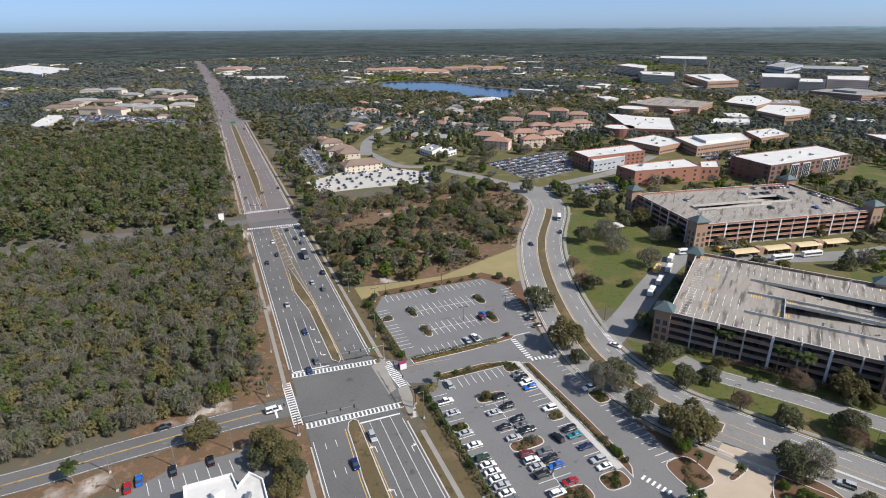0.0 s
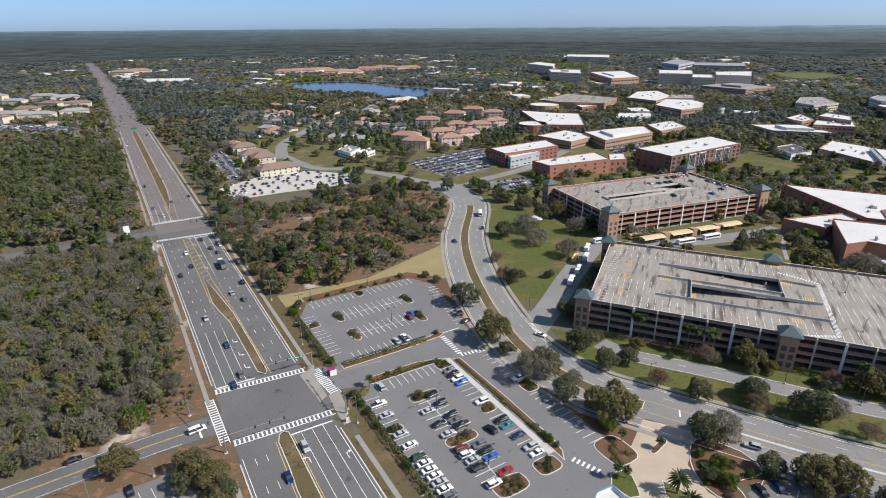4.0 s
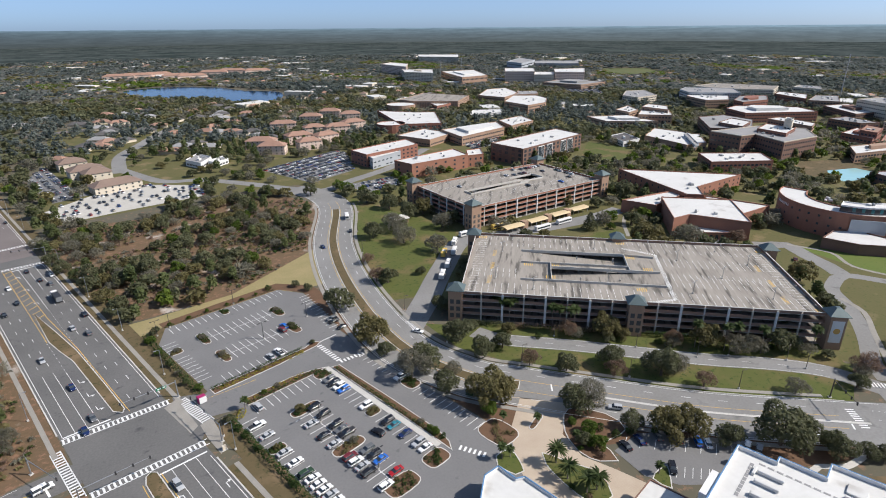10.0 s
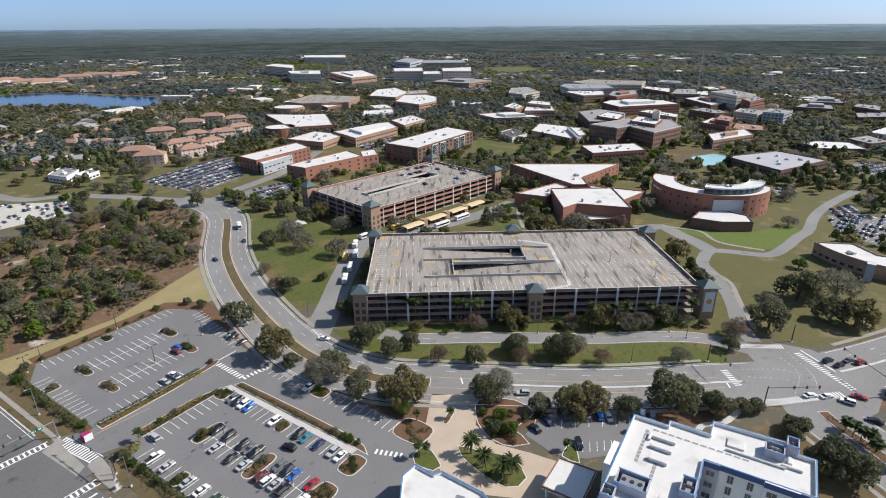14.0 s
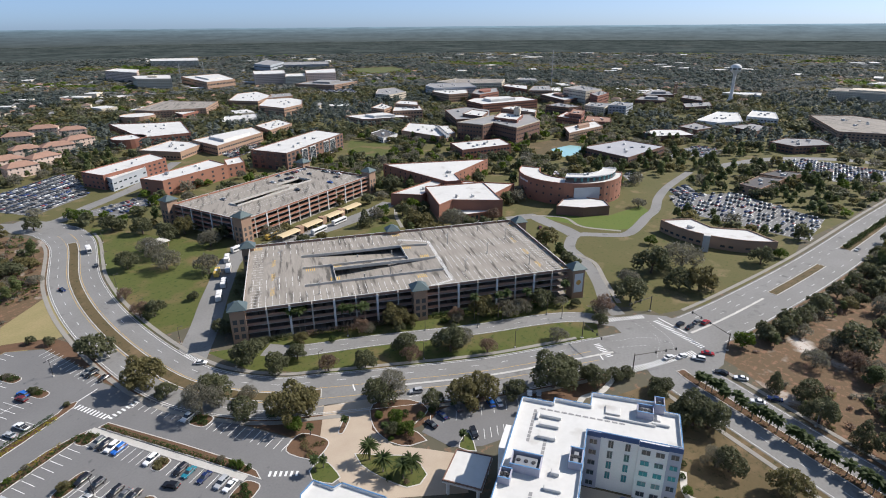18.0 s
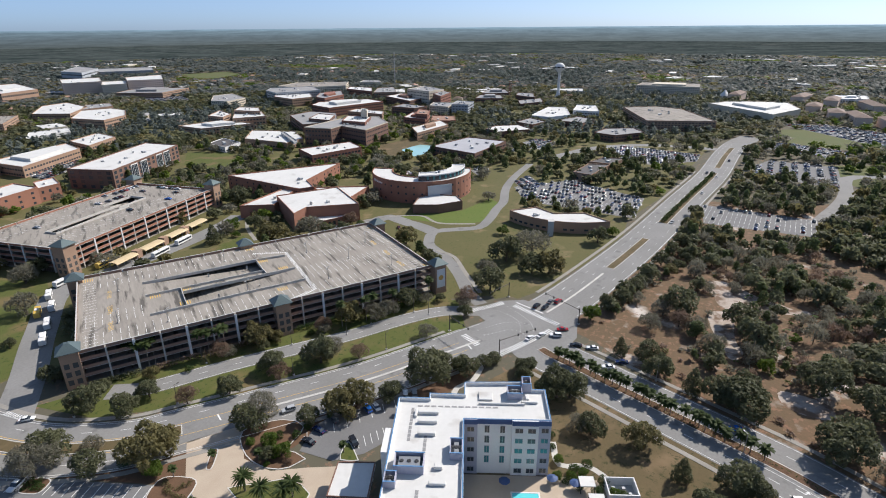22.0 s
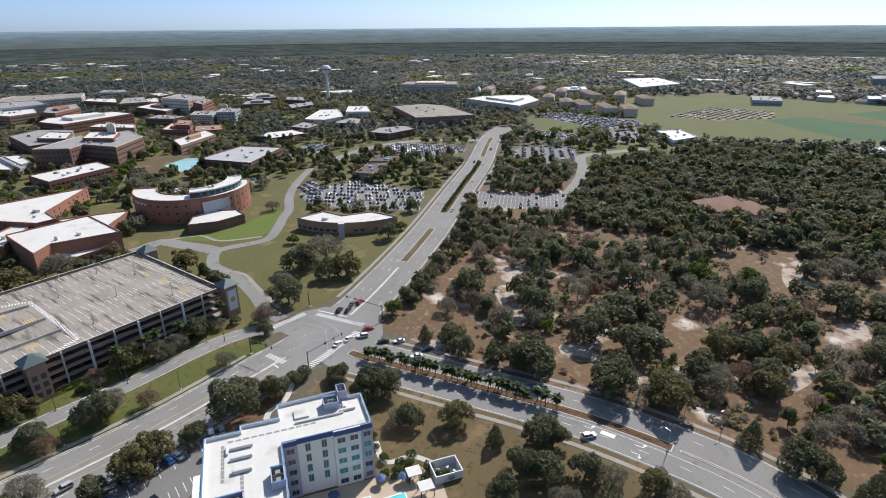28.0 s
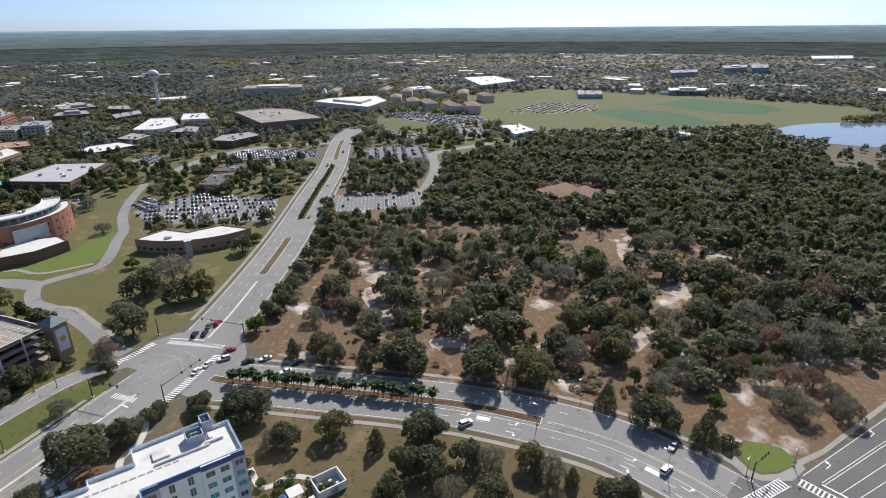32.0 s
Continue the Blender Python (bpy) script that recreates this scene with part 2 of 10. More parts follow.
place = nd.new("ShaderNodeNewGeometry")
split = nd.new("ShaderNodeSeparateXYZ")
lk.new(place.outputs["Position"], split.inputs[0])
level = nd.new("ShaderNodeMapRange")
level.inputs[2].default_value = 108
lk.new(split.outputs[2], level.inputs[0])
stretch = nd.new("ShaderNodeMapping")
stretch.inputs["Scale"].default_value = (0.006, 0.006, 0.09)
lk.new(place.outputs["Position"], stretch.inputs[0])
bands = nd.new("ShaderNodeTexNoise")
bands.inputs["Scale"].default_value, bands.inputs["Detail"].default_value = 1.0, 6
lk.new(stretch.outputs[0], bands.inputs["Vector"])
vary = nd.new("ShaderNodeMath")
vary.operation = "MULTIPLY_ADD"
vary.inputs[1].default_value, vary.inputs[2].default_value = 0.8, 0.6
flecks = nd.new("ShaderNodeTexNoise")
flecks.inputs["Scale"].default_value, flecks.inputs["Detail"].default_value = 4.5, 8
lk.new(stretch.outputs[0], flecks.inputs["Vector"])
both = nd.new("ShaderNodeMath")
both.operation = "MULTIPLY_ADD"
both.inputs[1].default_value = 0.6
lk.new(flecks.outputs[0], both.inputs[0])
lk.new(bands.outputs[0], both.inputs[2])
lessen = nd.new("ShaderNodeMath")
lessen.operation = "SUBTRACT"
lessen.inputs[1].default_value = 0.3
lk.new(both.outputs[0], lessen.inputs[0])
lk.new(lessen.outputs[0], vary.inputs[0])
# the painted haze glows paler towards the sun
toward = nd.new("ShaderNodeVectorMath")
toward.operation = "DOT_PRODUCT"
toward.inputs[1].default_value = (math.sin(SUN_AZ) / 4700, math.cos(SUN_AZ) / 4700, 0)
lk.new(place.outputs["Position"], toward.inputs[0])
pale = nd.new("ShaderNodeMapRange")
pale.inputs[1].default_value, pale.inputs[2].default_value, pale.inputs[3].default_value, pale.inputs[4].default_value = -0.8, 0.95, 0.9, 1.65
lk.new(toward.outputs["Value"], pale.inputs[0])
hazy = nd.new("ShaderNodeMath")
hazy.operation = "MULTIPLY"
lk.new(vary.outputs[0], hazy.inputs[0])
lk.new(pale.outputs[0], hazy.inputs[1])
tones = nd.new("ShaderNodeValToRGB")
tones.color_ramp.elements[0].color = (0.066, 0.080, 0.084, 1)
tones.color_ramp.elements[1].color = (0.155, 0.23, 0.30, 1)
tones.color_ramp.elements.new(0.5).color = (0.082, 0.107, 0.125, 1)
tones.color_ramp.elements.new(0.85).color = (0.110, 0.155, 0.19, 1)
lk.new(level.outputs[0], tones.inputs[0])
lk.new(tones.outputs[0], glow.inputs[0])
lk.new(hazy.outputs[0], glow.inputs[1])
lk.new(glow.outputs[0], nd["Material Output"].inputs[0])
CAR_PAINTS = {}
for cname, ccol in (("white", (0.78, 0.78, 0.77)), ("silver", (0.42, 0.43, 0.44)), ("grey", (0.13, 0.135, 0.14)), ("black", (0.012, 0.012, 0.014)),
                    ("navy", (0.012, 0.025, 0.09)), ("blue", (0.02, 0.13, 0.48)), ("red", (0.36, 0.015, 0.02)), ("maroon", (0.14, 0.02, 0.025)),
                    ("teal", (0.02, 0.20, 0.26)), ("green", (0.03, 0.06, 0.03)), ("beige", (0.46, 0.40, 0.31))):
    CAR_PAINTS[cname] = mat("car_paint_" + cname, ccol, tuple(v * 0.9 for v in ccol), 0.25, 1, 8, spec=0.6)
OAK = leaf_mat("leaf_oak", (0.092, 0.098, 0.050), (0.18, 0.185, 0.10))
PINE = leaf_mat("leaf_pine", (0.080, 0.105, 0.038), (0.16, 0.185, 0.075))
FRESH = leaf_mat("leaf_fresh_green", (0.06, 0.10, 0.015), (0.14, 0.19, 0.03))
OLIVE = leaf_mat("leaf_olive_brown", (0.13, 0.115, 0.048), (0.225, 0.20, 0.09))
GREYLEAF = leaf_mat("leaf_dry_grey", (0.155, 0.146, 0.106), (0.25, 0.238, 0.178))
# far crowns only: distance haze is painted into these paler, cooler leaf colours
PINE_HAZED = leaf_mat("leaf_pine_blue_green", (0.092, 0.113, 0.098), (0.170, 0.194, 0.170))
OAK_HAZED = leaf_mat("leaf_oak_blue_grey", (0.110, 0.121, 0.108), (0.195, 0.204, 0.182))
PALM = leaf_mat("leaf_palm", (0.040, 0.062, 0.018), (0.10, 0.13, 0.045))
HEDGE = leaf_mat("leaf_hedge", (0.032, 0.06, 0.014), (0.08, 0.12, 0.03))
GOLD = leaf_mat("leaf_golden", (0.22, 0.20, 0.02), (0.42, 0.36, 0.05))
RUST = leaf_mat("leaf_rust", (0.18, 0.12, 0.085), (0.28, 0.20, 0.15))

import mathutils.geometry
# ---- tools ----
BLOCKS = []  # outlines where no wild tree stands


def thing(name, label, category, m=None, group="", kind=""):
    ob = tagged(new(name), label, category, group, kind)
    if m is not None:
        ob.matrix_basis = m
    return ob


def np_mesh(name, verts, faces, mats=(), index=None, tone=None):
    """A mesh of triangles or quads from arrays."""
    me = bpy.data.meshes.new(name)
    verts, faces = np.asarray(verts, dtype=np.float32), np.asarray(faces, dtype=np.int32)
    k = faces.shape[1]
    me.vertices.add(len(verts))
    me.vertices.foreach_set("co", verts.ravel())
    me.loops.add(faces.size)
    me.loops.foreach_set("vertex_index", faces.ravel())
    me.polygons.add(len(faces))
    me.polygons.foreach_set("loop_start", np.arange(0, faces.size, k, dtype=np.int32))
    for m in mats:
        me.materials.append(m)
    if index is not None:
        me.polygons.foreach_set("material_index", np.asarray(index, dtype=np.int32))
    if tone is not None:
        at = me.attributes.new("tone", "FLOAT", "POINT")
        at.data.foreach_set("value", np.asarray(tone, dtype=np.float32))
    me.update(calc_edges=True)
    return me


def child(name, me, parent=None, label="", m=None):
    ob = new(name, me)
    if parent is not None:
        ob.parent = parent
    if m is not None:
        ob.matrix_basis = m
    if label:
        ob["label"] = label
    return ob


def bm_mesh(name, bm, material):
    me = bpy.data.meshes.new(name)
    bm.to_mesh(me)
    bm.free()
    for m in material if isinstance(material, (list, tuple)) else [material]:
        me.materials.append(m)
    return me


def part(name, bm, material, parent=None, label="", m=None):
    return child(name, bm_mesh(name, bm, material), parent, label, m)


def add_box(bm, x0, x1, y0, y1, z0, z1, bev=0.0):
    vs = [bm.verts.new((x, y, z)) for z in (z0, z1) for x, y in ((x0, y0), (x1, y0), (x1, y1), (x0, y1))]
    fs = [bm.faces.new([vs[i] for i in f]) for f in ((3, 2, 1, 0), (4, 5, 6, 7), (0, 1, 5, 4), (1, 2, 6, 5), (2, 3, 7, 6), (3, 0, 4, 7))]
    if bev:
        bmesh.ops.bevel(bm, geom=list({e for f in fs for e in f.edges}), offset=bev, segments=1, affect="EDGES")
    return bm


def box(x0, x1, y0, y1, z0, z1, bev=0.0):
    return add_box(bmesh.new(), x0, x1, y0, y1, z0, z1, bev)


def area2(pts):
    return sum(a[0] * b[1] - b[0] * a[1] for a, b in zip(pts, list(pts[1:]) + [pts[0]]))


def ccw(pts):
    pts = [tuple(p) for p in pts]
    return pts if area2(pts) > 0 else pts[::-1]


def add_prism(bm, pts, z0, z1, cap=True):
    pts = ccw(pts)
    lo = [bm.verts.new((p[0], p[1], z0)) for p in pts]
    hi = [bm.verts.new((p[0], p[1], z1)) for p in pts]
    n = len(pts)
    for i in range(n):
        bm.faces.new((lo[i], lo[(i + 1) % n], hi[(i + 1) % n], hi[i]))
    if cap:
        bmesh.ops.triangulate(bm, faces=[bm.faces.new(hi), bm.faces.new(lo[::-1])])
    return bm


def prism(pts, z0, z1):
    return add_prism(bmesh.new(), pts, z0, z1)


def inset(pts, d):
    """The outline moved inwards by d (outwards if negative)."""
    pts = [Vector(p) for p in ccw(pts)]
    out = []
    for i, p in enumerate(pts):
        a, b = (p - pts[i - 1]).normalized(), (pts[(i + 1) % len(pts)] - p).normalized()
        na, nb = Vector((-a.y, a.x)), Vector((-b.y, b.x))
        k = na + nb
        k = k / max(0.35, k.length_squared) * 2
        out.append(tuple(p + k * d))
    return out


def smooth(pts, step=4.0, closed=False):
    """A Catmull-Rom curve through a few points."""
    pts = [Vector(p) for p in pts]
    n, out = len(pts), []
    for i in range(n if closed else n - 1):
        if closed:
            a, b, c, d = (pts[(i + k) % n] for k in (-1, 0, 1, 2))
        else:
            b, c = pts[i], pts[i + 1]
            a, d = pts[i - 1] if i else b * 2 - c, pts[i + 2] if i + 2 < n else c * 2 - b
        k = max(1, int((c - b).length / step))
        for j in range(k):
            t = j / k
            out.append(0.5 * (2 * b + (c - a) * t + (2 * a - 5 * b + 4 * c - d) * t * t + (3 * b - a - 3 * c + d) * t ** 3))
    if not closed:
        out.append(pts[-1])
    return [tuple(p) for p in out]


def offset(path, d):
    """An open path moved to its right by d."""
    p = [Vector(q) for q in path]
    out = []
    for i, q in enumerate(p):
        t = (p[min(i + 1, len(p) - 1)] - p[max(i - 1, 0)]).normalized()
        out.append((q.x + t.y * d, q.y - t.x * d))
    return out


def along(path, s):
    """The place and heading at s metres along a path."""
    p = [Vector(q) for q in path]
    for a, b in zip(p, p[1:]):
        L = (b - a).length
        if s <= L or b is p[-1]:
            t = (b - a).normalized()
            return a + t * s, t
        s -= L


def length(path):
    return sum((Vector(b) - Vector(a)).length for a, b in zip(path, path[1:]))


def cut(path, s0, s1, step=3.0):
    k = max(1, int((s1 - s0) / step))
    return [tuple(along(path, s0 + (s1 - s0) * i / k)[0]) for i in range(k + 1)]


def ribbon(path, d0, d1, z, z0=None):
    """A strip between two offsets of a path, flat at z, or a raised body from z0 to z."""
    bm = bmesh.new()
    a, b = offset(path, d0), offset(path, d1)
    va = [bm.verts.new((*p, z)) for p in a]
    vb = [bm.verts.new((*p, z)) for p in b]
    for i in range(len(path) - 1):
        bm.faces.new((vb[i], vb[i + 1], va[i + 1], va[i]))
    if z0 is not None:
        la, lb = [bm.verts.new((*p, z0)) for p in a], [bm.verts.new((*p, z0)) for p in b]
        for i in range(len(path) - 1):
            bm.faces.new((va[i], va[i + 1], la[i + 1], la[i]))
            bm.faces.new((lb[i], lb[i + 1], vb[i + 1], vb[i]))
        bm.faces.new((va[0], la[0], lb[0], vb[0]))
        bm.faces.new((vb[-1], lb[-1], la[-1], va[-1]))
    bmesh.ops.recalc_face_normals(bm, faces=bm.faces)
    if z0 is None:
        for f in bm.faces:
            if f.normal.z < 0:
                f.normal_flip()
    return bm


def sheet(name, pts, z, material, label="", category="ground", parent=None, block=True):
    """A flat sheet of ground."""
    bm = bmesh.new()
    flat = [Vector((p[0], p[1], 0)) for p in ccw(pts)]
    v = [bm.verts.new((p.x, p.y, z)) for p in flat]
    for a, b, c in mathutils.geometry.tessellate_polygon([flat]):
        side = (flat[b] - flat[a]).cross(flat[c] - flat[a]).z
        if abs(side) > 1e-6:
            bm.faces.new((v[a], v[b], v[c]) if side > 0 else (v[a], v[c], v[b]))
    ob = part(name, bm, material, parent)
    if block and material is not SAND:
        BLOCKS.append(ccw(pts))
    if parent is None:
        tagged(ob, label, category, kind="structure")
    return ob


def island(name, pts, label, material=MULCH, h=0.15, w=0.3, category="traffic island"):
    """A kerbed bed: kerb ring and planted filling."""
    t = thing(name, label, category, kind="structure")
    inner = inset(pts, w)
    bm = bmesh.new()
    n = len(pts)
    o, i = ccw(pts), inner
    vo, vi = [bm.verts.new((*p, h)) for p in o], [bm.verts.new((*p, h)) for p in i]
    lo = [bm.verts.new((*p, 0.0)) for p in o]
    for k in range(n):
        j = (k + 1) % n
        bm.faces.new((vo[k], vo[j], vi[j], vi[k]))
        bm.faces.new((lo[k], lo[j], vo[j], vo[k]))
    part("kerb", bm, KERB, t)
    sheet("bed", inner, h - 0.03, material, parent=t)
    return t


def inside_one(pts, x, y):
    hit = False
    for (x0, y0), (x1, y1) in zip(pts, pts[1:] + pts[:1]):
        if (y0 > y) != (y1 > y) and x < (x1 - x0) * (y - y0) / (y1 - y0) + x0:
            hit = not hit
    return hit


def oval(c, a, b, turn, n=16):
    """A capsule-like outline."""
    out = []
    for k in range(n):
        q = 2 * math.pi * k / n
        x, y = math.copysign(abs(math.cos(q)) ** 0.6, math.cos(q)) * a, math.copysign(abs(math.sin(q)) ** 0.6, math.sin(q)) * b
        out.append((c[0] + x * math.cos(turn) - y * math.sin(turn), c[1] + x * math.sin(turn) + y * math.cos(turn)))
    return out


class Paint:
    """Road markings gathered into one sheet each colour."""
    def __init__(self, z):
        self.z, self.q = z, []

    def quad(self, pts):
        self.q.append([(p[0], p[1], self.z) for p in ccw(pts)])

    def line(self, path, d=0.0, w=0.18, dash=None):
        if dash is None:
            a, b = offset(path, d - w / 2), offset(path, d + w / 2)
            for i in range(len(path) - 1):
                self.quad([a[i], a[i + 1], b[i + 1], b[i]])
        else:
            s, L = dash[1] / 2, length(path)
            while s + dash[0] < L:
                self.line(cut(path, s, s + dash[0], 2.0), d, w)
                s += dash[0] + dash[1]

    def seg(self, a, b, w=0.18):
        self.line([a, b], 0, w)

    def zebra(self, a, b, depth, bar=0.6, gap=0.75, rim=True):
        """A crosswalk from a to b with bars across the way of walking."""
        a, b = Vector(a), Vector(b)
        t = (b - a).normalized()
        nrm = Vector((-t.y, t.x)) * depth / 2
        s = 0.2
        while s + bar < (b - a).length:
            p, q = a + t * s, a + t * (s + bar)
            self.quad([p + nrm, q + nrm, q - nrm, p - nrm])
            s += bar + gap
        if rim:
            for k in (1, -1):
                self.seg(a + nrm * k, b + nrm * k, 0.3)

    def arrow(self, p, t, kind="left", s=1.0):
        """A lane arrow at p that points along t."""
        p, t = Vector(p), Vector(t).normalized()
        r = Vector((t.y, -t.x))
        if kind == "box":
            self.quad([p + t * 2.2 + r * 0.9, p + t * 2.2 - r * 0.9, p - t * 2.2 - r * 0.9, p - t * 2.2 + r * 0.9])
            return
        self.quad([p - t * 1.8 * s + r * 0.12, p - t * 1.8 * s - r * 0.12, p + t * 0.8 * s - r * 0.12, p + t * 0.8 * s + r * 0.12])
        if kind == "ahead":
            self.q.append([(*(p + t * 1.9 * s), self.z), (*(p + t * 0.8 * s - r * 0.5), self.z), (*(p + t * 0.8 * s + r * 0.5), self.z)][::-1])
        else:
            k = -1 if kind == "left" else 1
            self.quad([p + t * 0.8 * s, p + t * 0.45 * s, p + t * 0.75 * s + r * k * 0.9, p + t * 1.1 * s + r * k * 0.9])
            self.q.append([(*v, self.z) for v in ccw([p + t * 1.6 * s + r * k * 0.8, p + t * 0.3 * s + r * k * 0.8, p + t * 1.0 * s + r * k * 1.8])])

    def done(self, name, material, label, parent=None):
        bm = bmesh.new()
        for q in self.q:
            bm.faces.new([bm.verts.new(p) for p in q])
        for f in bm.faces:
            f.normal_update()
            if f.normal.z < 0:
                f.normal_flip()
        return tagged(part(name, bm, material, parent), label, "road marking", kind="structure")

# ---- the ground: one sheet to the horizon ----
bm = bmesh.new()
rings = [0, 60, 150, 300, 600, 1200, 1900, 2500]
prev = None
for r in rings:
    cur = [bm.verts.new((r * math.cos(2 * math.pi * k / 48), r * math.sin(2 * math.pi * k / 48), -0.025)) for k in range(48)] if r else [bm.verts.new((0, 0, -0.025))]
    if prev:
        for k in range(48):
            j = (k + 1) % 48
            bm.faces.new((prev[0], cur[k], cur[j]) if len(prev) == 1 else (prev[k], cur[k], cur[j], prev[j]))
    prev = cur
tagged(part("ground", bm, FOREST_FLOOR), "flat sandy ground with leaf litter and dry grass", "ground", kind="structure")

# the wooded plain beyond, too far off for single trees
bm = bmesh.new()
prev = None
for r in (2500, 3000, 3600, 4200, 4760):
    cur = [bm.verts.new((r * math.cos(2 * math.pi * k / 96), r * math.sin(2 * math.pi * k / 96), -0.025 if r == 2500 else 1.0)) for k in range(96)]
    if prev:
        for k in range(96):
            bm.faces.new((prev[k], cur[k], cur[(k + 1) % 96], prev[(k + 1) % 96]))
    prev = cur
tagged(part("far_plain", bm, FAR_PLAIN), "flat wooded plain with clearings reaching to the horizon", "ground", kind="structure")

# backdrop ring of woods along the horizon, its haze painted as emission
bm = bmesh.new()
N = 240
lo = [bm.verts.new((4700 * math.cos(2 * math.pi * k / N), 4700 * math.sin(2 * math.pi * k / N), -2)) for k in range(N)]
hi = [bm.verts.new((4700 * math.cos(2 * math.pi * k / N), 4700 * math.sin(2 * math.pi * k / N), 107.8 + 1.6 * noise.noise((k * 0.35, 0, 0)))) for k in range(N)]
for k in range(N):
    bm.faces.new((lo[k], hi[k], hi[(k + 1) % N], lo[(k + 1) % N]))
tagged(part("backdrop", bm, BACKDROP), "glowing backdrop of far woods with painted blue-green haze", "horizon", kind="structure")

# ---- the highway: straight, seven lanes, with its own axes (u along, v to the east) ----
HU, HV, HO = Vector((-0.3835, 0.9235)), Vector((0.9235, 0.3835)), Vector((-35.0, 160.0))


def hw(u, v):
    return tuple(HO + HU * u + HV * v)


HWAY = [hw(-460, 0), hw(-160, 0), hw(-40, 0), hw(0, 0), hw(60, 0), hw(200, 0), hw(600, 0), hw(1300, -6), hw(2000, -22), hw(2440, -32)]
t = thing("highway", "seven-lane asphalt highway with worn lane lines", "road", kind="structure")
part("carriageway", ribbon(cut(HWAY, 0, 660, 60), -15, 15, 0.04), ASPHALT, t)
part("carriageway", ribbon(cut(HWAY, 660, 2880, 200), -15, 15, 0.041), ASPHALT_RED, t)
BLOCKS.append(ccw([hw(1250, -23), hw(1250, 13), hw(2440, -16), hw(2440, -50)]))
BLOCKS.append(ccw([hw(-460, -19.5), hw(-460, 19.5), hw(1300, 12), hw(1300, -23)]))
for d in (-15.4, 15.0):
    for u0, u1 in ((-265, -24), (20, 180), (226, 620)):
        part("kerb", ribbon([hw(u0, 0), hw(u1, 0)], d, d + 0.4, 0.15, 0.0), KERB, t)
for side in (-1, 1):
    for u0, u1 in ((-265, -30), (9, 186), (222, 640)):
        sheet("verge", [hw(u0, side * 15.4), hw(u1, side * 15.4), hw(u1, side * 24), hw(u0, side * 24)], 0.012 if side > 0 else 0.014, GRASS if side > 0 else SAND, "strip of dry mown grass beside the highway", "verge")
        tagged(part("pavement", ribbon([hw(u0, 0), hw(u1, 0)], 17.4 if side > 0 else -18.7, 18.9 if side > 0 else -17.3, 0.06, 0.0), SIDEWALK), "pale concrete footpath beside the highway", "footpath", kind="structure")

# ---- other roads ----
def road(name, pts, d0, d1, material, label, z=0.03, step=4.0, kerb=False):
    path = smooth(pts, step)
    t = thing(name, label, "road", kind="structure")
    part("carriageway", ribbon(path, d0, d1, z), material, t)
    for i in range(0, len(path) - 1, 3):
        seg = path[i:i + 4]
        BLOCKS.append(ccw(offset(seg, d0 - 4) + offset(seg, d1 + 4)[::-1]))
    if kerb:
        for d in (d0 - 0.3, d1):
            part("kerb", ribbon(path, d, d + 0.3, 0.15, 0.0), KERB, t)
    return path


WEST_ROAD = road("side_road", [(-260, 62), (-190, 90), (-123, 117.5), (-98, 130), (-66, 145.5), hw(-2, -14.9)], -5, 5, ASPHALT, "grey two-lane side road with yellow centre lines", 0.036)
BOUL = road("boulevard", [(54.0, 429.7), (69.8, 403.6), (73.3, 366.2), (57, 300), (52, 240), (56.5, 183), (71.5, 152.5), (87, 138.7), (107, 123), (135, 102), (165, 84.5), (196, 67)], -11.3, 11.3, ASPHALT_OLD,
            "pale worn divided boulevard sweeping round the garages", 0.035, kerb=False)
NE_ROAD = road("avenue", [(196, 67), (213, 60.5), (248, 51.7), (323, 37.5), (420, 24), (505, 12), (600, 4.5), (660, -4), (705, -17)], -12, 12, ASPHALT_OLD, "wide pale divided avenue with planted median", 0.033, 8)
PALM_ROAD = road("palm_avenue", [(196, 67), (182, 54.5), (174, 34), (163.5, 5), (157, -13), (147.3, -36), (129, -66), (112, -82), (88, -97)], -11.5, 11.5, ASPHALT_OLD, "pale divided road with a palm-planted median", 0.031)
LOOP = road("garage_road", [(88.2, 178.0), (96, 168), (120, 152.5), (155, 127.5), (178, 113.5), (192, 102), (200, 86)], -4.3, 4.3, ASPHALT_OLD, "pale two-lane service road along the parking garage", 0.032)
BUS_ROAD = road("bus_road", [(65.1, 192.2), (80.6, 212.7), (101.6, 243.0), (128.2, 274.9), (157.6, 274.1), (195.0, 274.8), (230.4, 279.6), (249.8, 285.3)], -6, 6, ASPHALT_OLD, "pale service road where shuttle buses stand", 0.030)
NORTH_ROAD = road("north_road", [(-81.0, 565.1), (-41.9, 498.9), (-11.3, 488.9), (22.3, 461.3), (54.0, 429.7), (76.1, 415.9), (101.8, 435.2), (147.4, 467.7), (203.3, 529.2)], -5, 5, ASPHALT_OLD, "pale campus road past the car parks", 0.029, 6)
HOUSE_ROAD = road("residential_road", [(-75.4, 543.4), (-82, 616), (-69, 676), (-47, 761), (-18, 822)], -6, 6, ASPHALT_OLD, "pale curving residential street", 0.028, 8)
DRIVE = road("driveway", [(205.4, 89.8), (212.7, 99.2), (226.8, 110.1), (238.3, 120.4), (250.5, 133.6), (257.8, 144.7), (266.4, 150.1), (279.9, 154.0), (288.7, 144.6), (299.0, 132.9), (315.9, 133.1), (340.1, 137.4), (356.8, 139.4), (387.8, 149.9), (423.9, 156.8), (476.1, 161.3)], -3.2, 3.2, ASPHALT_OLD, "pale curving campus driveway", 0.027, 5)
